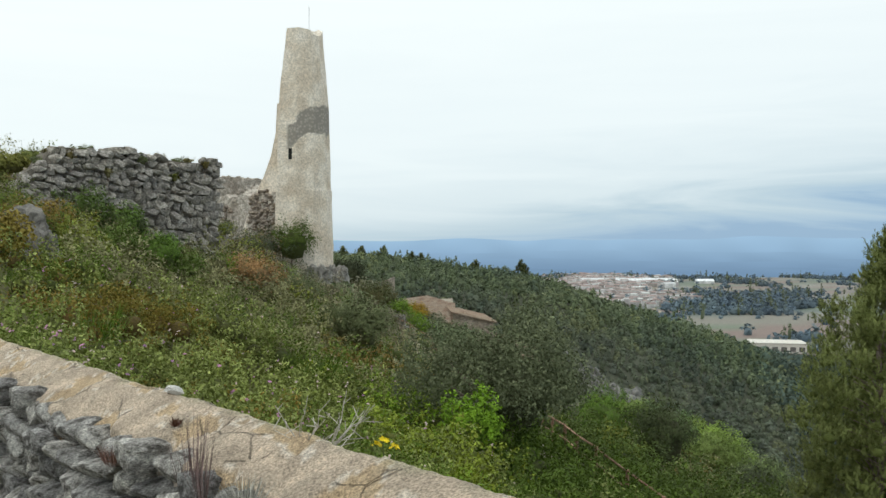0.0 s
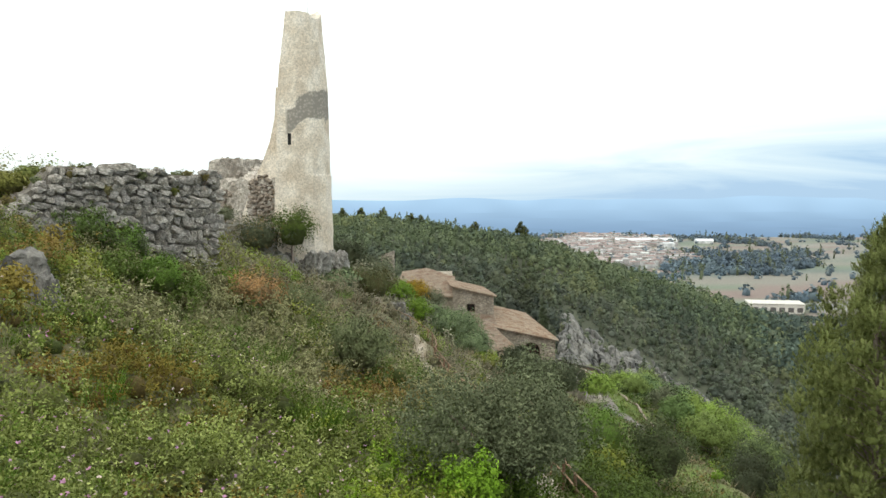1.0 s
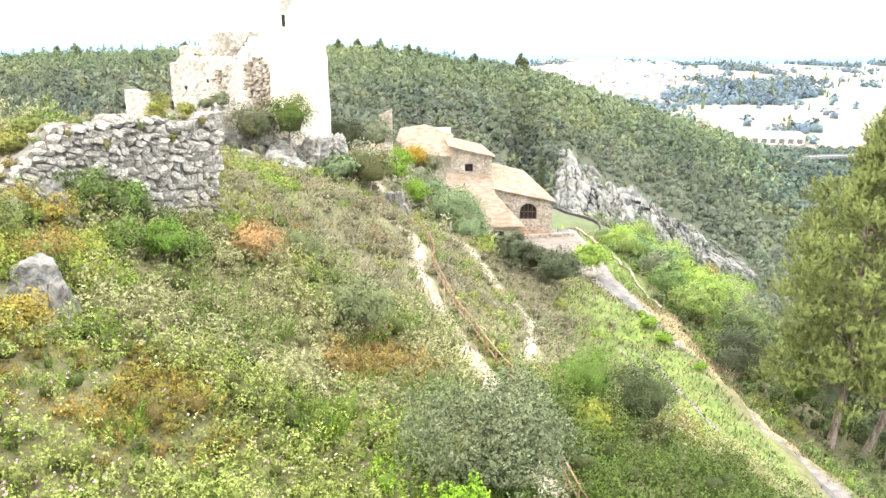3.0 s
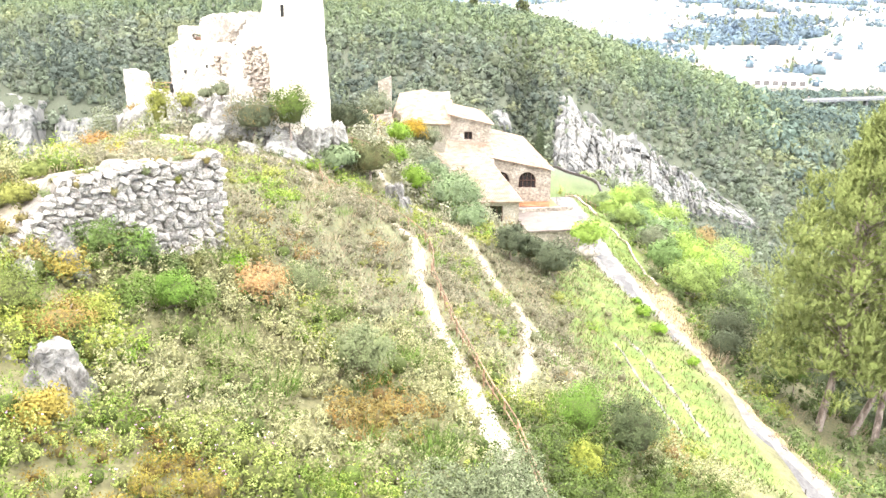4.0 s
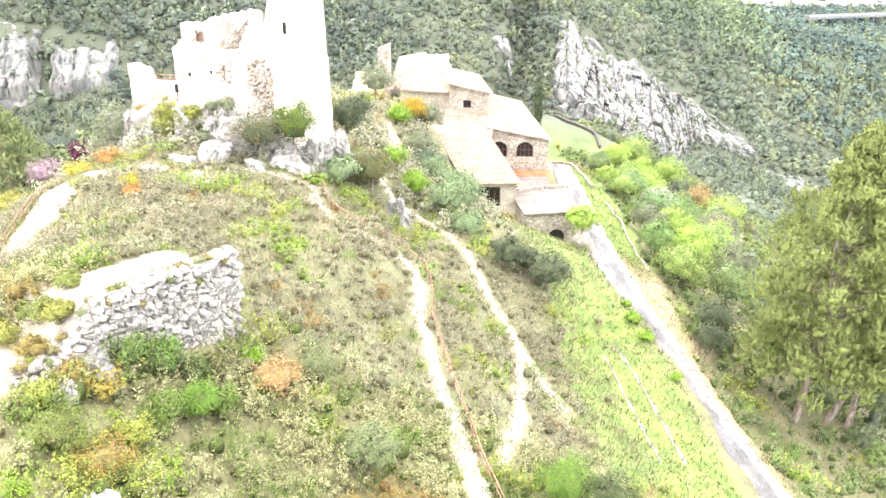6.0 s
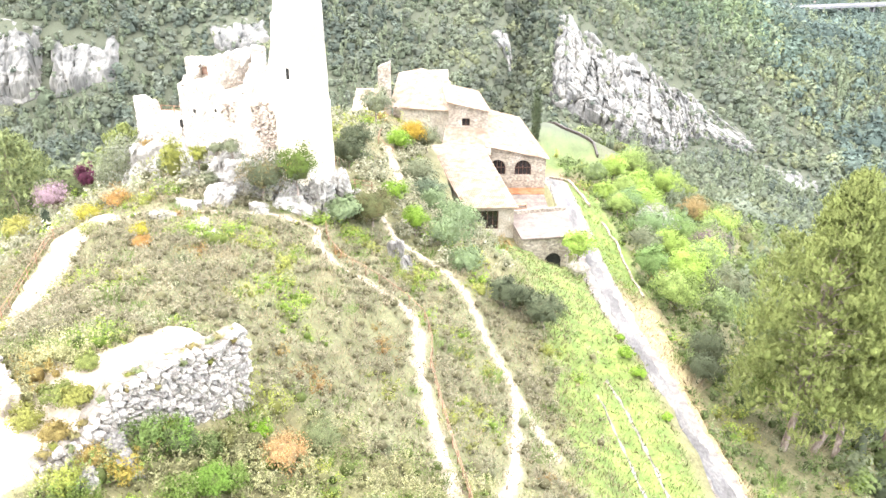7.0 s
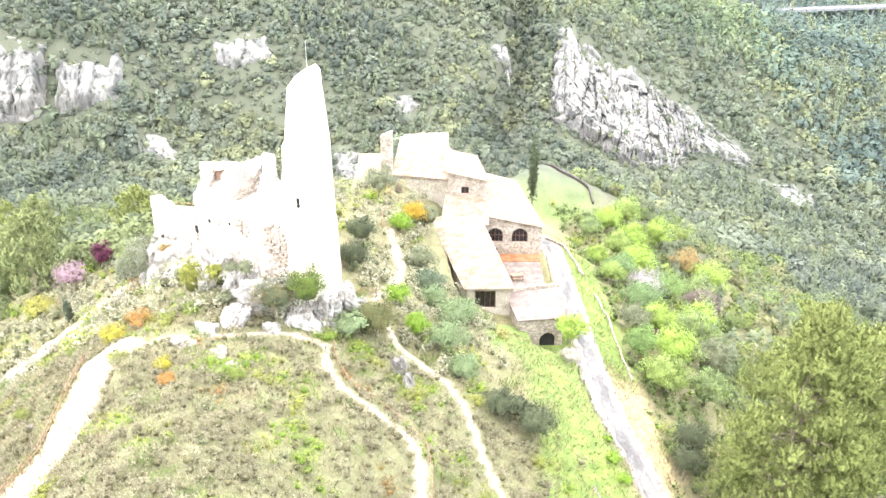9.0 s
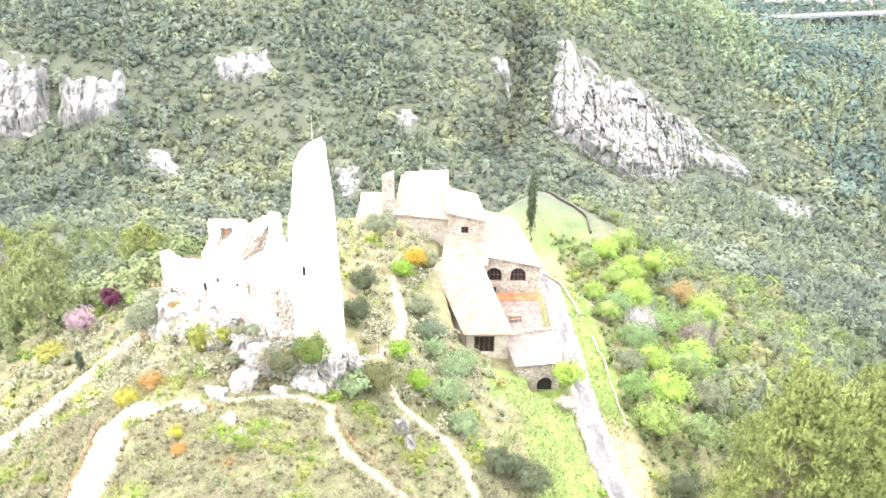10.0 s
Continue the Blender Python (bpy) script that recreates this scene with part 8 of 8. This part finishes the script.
def woods(name, seed, pick, pitch, region, lobes, per, leaf, radius, label, palette, avoid_cliffs=True, pines=0.42, fill=0.93):
    """Woodland of lobed crowns and slim conifers over a stretch of land, in drifts of one kind."""
    rng = np.random.default_rng(seed)
    x, y = scatter(rng, *region, pitch)
    keep = pick(x, y) & (rng.random(len(x)) < fill)
    if avoid_cliffs:
        keep &= ~in_cliff(x, y)
    x, y = x[keep], y[keep]
    n = len(x)
    r = radius * np.clip(rng.lognormal(-0.05, 0.28, n), 0.5, 1.7) * (0.95 + 0.2 * lumps(x, y, 40, 1.0))
    tall = rng.uniform(0.8, 1.15, n)
    pal = np.array(palette)
    zone = lumps(x, y, 55, 5.0) + 0.5 * lumps(x, y, 14, 2.0) + rng.normal(0, 0.35, n)
    c = pal[np.clip(((zone + 1) * 0.5 * len(pal)).astype(int), 0, len(pal) - 1)] * rng.uniform(0.80, 1.22, (n, 1))
    conifer = rng.random(n) < pines * np.clip(0.45 + 0.9 * lumps(x, y, 60, 8.0) + 0.6 * step(480, 560, y) * step(60, -40, x), 0, 2.2)
    tall = np.where(conifer, tall * 2.1, tall)
    r = np.where(conifer, r * 0.72, r)
    c = np.where(conifer[:, None], np.array([0.132, 0.152, 0.096]) * rng.uniform(0.8, 1.2, (n, 1)), c)
    # trees along the gully beside the cliff take a darker colour
    near_gully = np.exp(-(along([(52.0, 575.0, 0.0), (47.0, 505.0, 0.0), (40.0, 445.0, 0.0), (28.0, 395.0, 0.0)], x, y)[0] / 13.0) ** 2)
    c = c * (1 - 0.38 * near_gully)[:, None]
    # lighter tree colours on the slope towards the plain and along the ridge
    dry = (step(90, 240, x) * step(380, 470, y) * (1 - step(560, 640, x)))[:, None]
    ridge = (step(500, 590, y) * (1 - step(800, 900, y)) * (1 - step(190, 250, x)))[:, None]
    c = c * (1 + dry * np.array([0.10, 0.12, 0.10])) * (1 + ridge * np.array([0.19, 0.26, 0.05]))
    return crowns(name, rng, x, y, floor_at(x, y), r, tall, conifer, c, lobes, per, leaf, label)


# FOREST has its blue raised, so distance haze is in the leaf colours.
FOREST = [(0.080, 0.096, 0.076), (0.094, 0.112, 0.087), (0.100, 0.118, 0.078), (0.122, 0.136, 0.104), (0.134, 0.152, 0.106), (0.145, 0.160, 0.104), (0.166, 0.178, 0.100)]
MIXED_WOOD = [(0.085, 0.102, 0.058), (0.102, 0.122, 0.068), (0.145, 0.162, 0.093), (0.128, 0.162, 0.06), (0.165, 0.20, 0.06), (0.17, 0.17, 0.085)]


def far_side(x, y):
    return (np.abs(x) < 0.53 * y + 16) & (floor_at(x, y) > PLAIN - 3)


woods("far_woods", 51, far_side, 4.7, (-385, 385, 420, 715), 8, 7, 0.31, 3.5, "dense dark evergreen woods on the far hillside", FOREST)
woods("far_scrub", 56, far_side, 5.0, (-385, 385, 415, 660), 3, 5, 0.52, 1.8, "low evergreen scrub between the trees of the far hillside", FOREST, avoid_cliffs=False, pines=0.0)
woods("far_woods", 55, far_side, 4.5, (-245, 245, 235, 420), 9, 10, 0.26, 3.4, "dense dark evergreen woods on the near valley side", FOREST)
woods("far_scrub", 57, far_side, 4.7, (-245, 245, 235, 415), 4, 6, 0.44, 1.8, "low evergreen scrub between the trees of the valley side", FOREST, avoid_cliffs=False, pines=0.0)
woods("woods", 52, lambda x, y: (x > 40) & (x < 0.56 * y + 26) & (y > 40), 3.9, (40, 175, 40, 236), 12, 22, 0.165, 2.7, "mixed green woods on the slope below the drive", MIXED_WOOD, fill=0.97)
woods("woods", 53, lambda x, y: (x < -38) & (x > -0.56 * y - 20) & ((y > 112) | (x < -60)), 4.0, (-150, -38, 70, 236), 11, 18, 0.185, 2.5, "mixed woods in the valley below the castle", [(0.072, 0.086, 0.052), (0.086, 0.102, 0.060), (0.115, 0.13, 0.075), (0.105, 0.13, 0.055), (0.135, 0.155, 0.072)], fill=0.97)
woods("woods", 54, lambda x, y: (y > 150) & ((x < 8) | (y > 186)) & (np.hypot(x - 22.0, (y - 181) * 0.62) > 13.5), 3.8, (-40, 42, 150, 236), 9, 12, 0.24, 2.3, "bushes behind the farmhouse", [(0.085, 0.102, 0.058), (0.145, 0.162, 0.093), (0.17, 0.196, 0.085)], False)


def cliff_bushes():
    rng = np.random.default_rng(58)
    p = np.concatenate(CLIFF_LEDGES)
    n = len(p)
    c = np.array(FOREST)[rng.integers(len(FOREST), size=n)] * rng.uniform(0.85, 1.15, (n, 1))
    crowns("cliff_bushes", rng, p[:, 0], p[:, 1], p[:, 2] - 0.3, rng.uniform(0.8, 2.2, n), rng.uniform(0.8, 1.2, n), np.zeros(n, bool), c, 4, 7, 0.42, "evergreen bushes on the ledges and rims of the cliffs", "bushes")


cliff_bushes()


# ---- weeds on and by the near wall ----
def weed(name, x, y, z, radius, high, colour, n, width, label, category="weed", lean=0.45):
    PLANT_SEED[0] += 1
    rng = np.random.default_rng(PLANT_SEED[0])
    lv = Leaves()
    blades(rng, lv, (0, 0, 0), radius, high, colour, n, width, lean)
    ob = lv.link(name, M["leaf"], fine=True)
    ob.matrix_basis = Matrix.Scale(NEAR, 4) @ pose(x, y, z)
    return tagged(ob, label, category)


weed("dry_weed", -1.34, 4.78, -1.40, 0.05, 0.46, (0.17, 0.125, 0.095), 60, 0.0016, "tall thin dry brown weed rooted in the wall", lean=0.10)
weed("dry_weed", -1.28, 4.70, -1.42, 0.04, 0.40, (0.19, 0.14, 0.105), 40, 0.0016, "tall thin dry brown weed rooted in the wall", lean=0.12)
weed("dry_weed", -1.40, 4.86, -1.45, 0.05, 0.38, (0.16, 0.12, 0.09), 40, 0.0016, "tall thin dry brown weed rooted in the wall", lean=0.12)
weed("grass_tuft", -0.97, 4.34, -1.34, 0.08, 0.17, (0.42, 0.43, 0.30), 170, 0.0028, "pale grey-green grass tuft on the wall face")
weed("grass_tuft", -2.84, 6.74, -1.52, 0.10, 0.13, (0.24, 0.18, 0.09), 190, 0.003, "dry brown tuft growing in the wall top")
weed("grass_tuft", -1.72, 5.72, -1.19, 0.035, 0.05, (0.16, 0.09, 0.05), 120, 0.005, "small brown withered plant on the wall coping")
weed("grass_tuft", -2.1, 5.66, -1.42, 0.10, 0.12, (0.22, 0.14, 0.09), 170, 0.003, "reddish-brown dry tuft between wall stones")
weed("grass_tuft", -0.36, 4.75, -1.12, 0.04, 0.035, (0.16, 0.21, 0.05), 60, 0.005, "small green tuft on the wall coping")


def dead_bush(x, y, z, high):
    """Bare forked twigs from one root."""
    rng = np.random.default_rng(9)
    bm = bmesh.new()
    for k in range(9):
        a = rng.uniform(0, 2 * math.pi)
        q = Vector((0, 0, 0))
        d = Vector((math.cos(a) * 0.75, math.sin(a) * 0.75, 1.0))
        for step in range(4):
            e = q + (d + Vector(rng.normal(0, 0.35, 3))).normalized() * high * 0.34
            beam(bm, q, e, 0.011 - 0.002 * step, round_=4)
            for _ in range(2):
                beam(bm, q.lerp(e, rng.uniform(0.3, 1)), e + Vector(rng.normal(0, 0.3, 3)) * high * 0.5, 0.0045, round_=3)
            q = e
    t = thing("dead_shrub", (x, y, z), label="leafless pale dead shrub behind the wall", category="shrub")
    t.matrix_basis = Matrix.Scale(NEAR, 4) @ t.matrix_basis
    part("branchwork", bm, M["dead_wood"], t)


M["dead_wood"] = material("bleached twigs", [(0.34, 0.31, 0.26), (0.50, 0.46, 0.40)], 0.1, 0.9, 0.2, 5.0)
dead_bush(-0.74, 5.05, -1.28, 0.32)
for x, y, z in ((-0.42, 6.25, -1.40), (-0.34, 6.2, -1.44), (-0.5, 6.6, -1.52)):
    PLANT_SEED[0] += 1
    rng = np.random.default_rng(PLANT_SEED[0])
    fl = thing("wild_flower", (x * NEAR, y * NEAR, z * NEAR), label="small bright yellow wild flower on a thin stem", category="flower", group="yellow flowers")
    lv = Leaves()
    d = ball(rng, 9, 0.0) * 0.022
    lv.add(kites(rng, d, d + np.array([0, 0, 0.02]), np.full(9, 0.035), 0.7), np.tile([0.75, 0.62, 0.02], (9, 1)), np.tile([0, 0, 1.0], (9, 1)), 0.3)
    lv.link("petals", M["leaf"], fl, fine=True)
    bm = bmesh.new()
    beam(bm, (0, 0, -0.7), (0, 0, 0), 0.005, round_=3)
    part("stem", bm, M["leaf_stem"], fl)

# ---- the plain, its town and the mountains beyond ----
def mountains():
    """A plain far backdrop: ranges of hills, one behind the other, under the clouds."""
    x = np.linspace(-4200, 4200, 300)
    n = len(x)
    for k, (y, high, seed) in enumerate(((3900, -112, 1.0), (4200, -84, 4.0), (4450, -48, 7.0), (4700, 8, 2.0))):
        rough = (7, 10, 12, 22)[k]
        top = high + rough * lumps(x, x * 0.3, 620, seed) + 0.4 * rough * lumps(x, x * 0.2, 190, seed + 2) + (16 * np.exp(-((x - 1650) / 600) ** 2) if k == 3 else 0)
        rows = [np.stack([x, np.full(n, y - 330.0), np.full(n, PLAIN - 2.0)], 1), np.stack([x, np.full(n, y - 120.0), PLAIN + (top - PLAIN) * 0.6], 1), np.stack([x, np.full(n, float(y)), top], 1), np.stack([x, np.full(n, y + 200.0), np.full(n, PLAIN - 2.0)], 1)]
        i = np.arange(4 * n).reshape(4, n)
        q = np.stack([i[:-1, :-1], i[:-1, 1:], i[1:, 1:], i[1:, :-1]], -1).reshape(-1, 4)
        v = np.concatenate(rows)
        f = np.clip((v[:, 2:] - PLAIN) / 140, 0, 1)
        # Painted haze: the blue pales with height until it meets the sky.
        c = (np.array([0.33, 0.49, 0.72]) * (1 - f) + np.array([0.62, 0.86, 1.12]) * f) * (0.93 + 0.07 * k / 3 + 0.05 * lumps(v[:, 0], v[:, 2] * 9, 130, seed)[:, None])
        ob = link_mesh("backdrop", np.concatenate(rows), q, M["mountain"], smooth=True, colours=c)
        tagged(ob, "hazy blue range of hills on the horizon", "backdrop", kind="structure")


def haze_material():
    """Emission of the vertex colours, which hold the painted haze of the far hills."""
    m = bpy.data.materials.new("distant hills in glowing haze blue")
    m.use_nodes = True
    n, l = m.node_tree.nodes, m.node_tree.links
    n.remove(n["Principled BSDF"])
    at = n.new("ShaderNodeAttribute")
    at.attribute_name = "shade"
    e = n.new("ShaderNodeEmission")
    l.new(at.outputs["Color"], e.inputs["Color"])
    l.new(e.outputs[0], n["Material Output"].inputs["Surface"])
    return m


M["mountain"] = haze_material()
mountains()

M["town"] = material("town walls and roofs", [], 30.0, 0.9, 0.0, 4.0, island=0.2, tint="shade")


def houses(name, seed, spots, label, kind="stuff"):
    """Many small gabled houses: each a box with a pitched roof."""
    rng = np.random.default_rng(seed)
    v, q, c = [], [], []
    for (x, y, w, d, h, wall, roof) in spots:
        z = PLAIN
        a = rng.uniform(-0.4, 0.4)
        u, p = np.array([math.cos(a), math.sin(a)]), np.array([-math.sin(a), math.cos(a)])
        corner = [np.array([x, y]) + u * sx * w / 2 + p * sy * d / 2 for sx, sy in ((-1, -1), (1, -1), (1, 1), (-1, 1))]
        b = len(v)
        v += [(*k, z - 2) for k in corner] + [(*k, z + h) for k in corner]
        c += [wall] * 8
        q += [(b, b + 1, b + 5, b + 4), (b + 1, b + 2, b + 6, b + 5), (b + 2, b + 3, b + 7, b + 6), (b + 3, b, b + 4, b + 7)]
        e = len(v)
        ra, rb = np.array([x, y]) - u * w / 2, np.array([x, y]) + u * w / 2
        v += [(*k, z + h + 0.05) for k in corner] + [(*ra, z + h + d * 0.2), (*rb, z + h + d * 0.2)]
        c += [roof] * 6
        q += [(e, e + 1, e + 5, e + 4), (e + 2, e + 3, e + 4, e + 5), (e + 1, e + 2, e + 5, e + 5), (e + 3, e, e + 4, e + 4)]
    q = np.array(q)
    tri = q[q[:, 2] == q[:, 3]][:, :3]
    quad = q[q[:, 2] != q[:, 3]]
    return tagged(link_mesh(name, v, [quad, tri], M["town"], colours=np.array(c)), label, "town", kind=kind)


def town():
    rng = np.random.default_rng(77)
    spots = []
    walls = [(0.40, 0.39, 0.38), (0.50, 0.50, 0.49), (0.34, 0.32, 0.30), (0.42, 0.40, 0.39)]
    roofs = [(0.30, 0.23, 0.21), (0.33, 0.28, 0.26), (0.44, 0.44, 0.43), (0.25, 0.19, 0.175)]
    for gx_ in np.arange(260, 900, 21):
        for gy_ in np.arange(1850, 3900, 32):
            x, y = gx_ + rng.uniform(-8, 8), gy_ + rng.uniform(-12, 12)
            k = lumps(np.array(x), np.array(y), 260, 3.0) - ((x / y - 0.185) / 0.085) ** 2 * 0.8 - ((y - 2800) / 1100) ** 2 * 0.7
            if k + rng.normal(0, 0.15) < -0.55:
                continue
            spots.append((x, y, rng.uniform(10, 26), rng.uniform(9, 15), rng.uniform(6, 15), walls[rng.integers(4)], roofs[rng.integers(4)]))
    houses("town", 5, spots, "small town of pale houses with reddish roofs on the plain")
    big = []
    for x, y, w, d, h in ((640, 3060, 90, 40, 10), (760, 3110, 120, 40, 9), (520, 3090, 80, 40, 10), (900, 3050, 60, 35, 9), (700, 2750, 40, 20, 14)):
        big.append((x, y, w, d, h, (0.68, 0.68, 0.68), (0.66, 0.67, 0.68)))
    houses("factory_sheds", 6, big, "long white factory sheds behind the town")


town()


def warehouse():
    w = thing("warehouse", (440, 1170, PLAIN), -12, label="large white flat-roofed warehouse on the plain", category="warehouse")
    bm = bmesh.new()
    box(bm, (-34, -22, -3), (34, 22, 9), 0.3)
    part("wall", bm, M["white_wall"], w)
    bm = bmesh.new()
    box(bm, (-35, -23, 9), (35, 23, 10), 0.2)
    part("roof", bm, M["white_wall"], w)
    for k in range(6):
        bm = bmesh.new()
        box(bm, (-30 + k * 11, -22.3, -1), (-23 + k * 11, -21.9, 5), 0.05)
        part("door", bm, M["asphalt"], w, "grey loading door")


warehouse()


def viaduct():
    b = thing("viaduct", label="long grey concrete motorway viaduct across the plain", category="bridge")
    conc = material("weathered concrete", [(0.15, 0.155, 0.16), (0.21, 0.21, 0.21)], 6.0, 0.9, 0.2, 6.0)
    a, e = Vector((290, 930, PLAIN + 9)), Vector((640, 1010, PLAIN + 8))
    bm = bmesh.new()
    beam(bm, a, e, 13.0, 1.6)
    part("deck", bm, conc, b)
    for side in (-6.3, 6.3):
        bm = bmesh.new()
        beam(bm, a + Vector((0, side, 1.3)), e + Vector((0, side, 1.3)), 0.4, 1.0)
        part("parapet", bm, conc, b)
    for k in range(9):
        p = a.lerp(e, (k + 0.5) / 9)
        bm = bmesh.new()
        box(bm, (p.x - 1, p.y - 4, PLAIN - 6), (p.x + 1, p.y + 4, p.z - 0.7), 0.2)
        part("pier", bm, conc, b)


viaduct()


def lanes():
    """Pale roads that cross the fields."""
    for pts, w in (([(380, 1250), (395, 1500), (440, 1800), (455, 2000), (560, 2160), (640, 2300)], 7), ([(455, 2000), (380, 1960), (330, 1800)], 7), ([(640, 2300), (655, 2700), (700, 3300)], 14), ([(560, 2160), (700, 2120), (980, 2160)], 7)):
        p = np.array(pts, float)
        t = np.gradient(p, axis=0)
        t /= np.linalg.norm(t, axis=1, keepdims=True)
        n = np.stack([t[:, 1], -t[:, 0]], 1) * w / 2
        v = np.concatenate([np.column_stack([p + n, np.full(len(p), PLAIN + 0.8)]), np.column_stack([p - n, np.full(len(p), PLAIN + 0.8)])])
        k = len(p)
        q = np.array([(i, i + 1, k + i + 1, k + i) for i in range(k - 1)])
        tagged(link_mesh("road", v, q, M["path"]), "pale road across the fields of the plain", "road", kind="structure")


lanes()
# Both palettes below carry the distance haze as added blue.
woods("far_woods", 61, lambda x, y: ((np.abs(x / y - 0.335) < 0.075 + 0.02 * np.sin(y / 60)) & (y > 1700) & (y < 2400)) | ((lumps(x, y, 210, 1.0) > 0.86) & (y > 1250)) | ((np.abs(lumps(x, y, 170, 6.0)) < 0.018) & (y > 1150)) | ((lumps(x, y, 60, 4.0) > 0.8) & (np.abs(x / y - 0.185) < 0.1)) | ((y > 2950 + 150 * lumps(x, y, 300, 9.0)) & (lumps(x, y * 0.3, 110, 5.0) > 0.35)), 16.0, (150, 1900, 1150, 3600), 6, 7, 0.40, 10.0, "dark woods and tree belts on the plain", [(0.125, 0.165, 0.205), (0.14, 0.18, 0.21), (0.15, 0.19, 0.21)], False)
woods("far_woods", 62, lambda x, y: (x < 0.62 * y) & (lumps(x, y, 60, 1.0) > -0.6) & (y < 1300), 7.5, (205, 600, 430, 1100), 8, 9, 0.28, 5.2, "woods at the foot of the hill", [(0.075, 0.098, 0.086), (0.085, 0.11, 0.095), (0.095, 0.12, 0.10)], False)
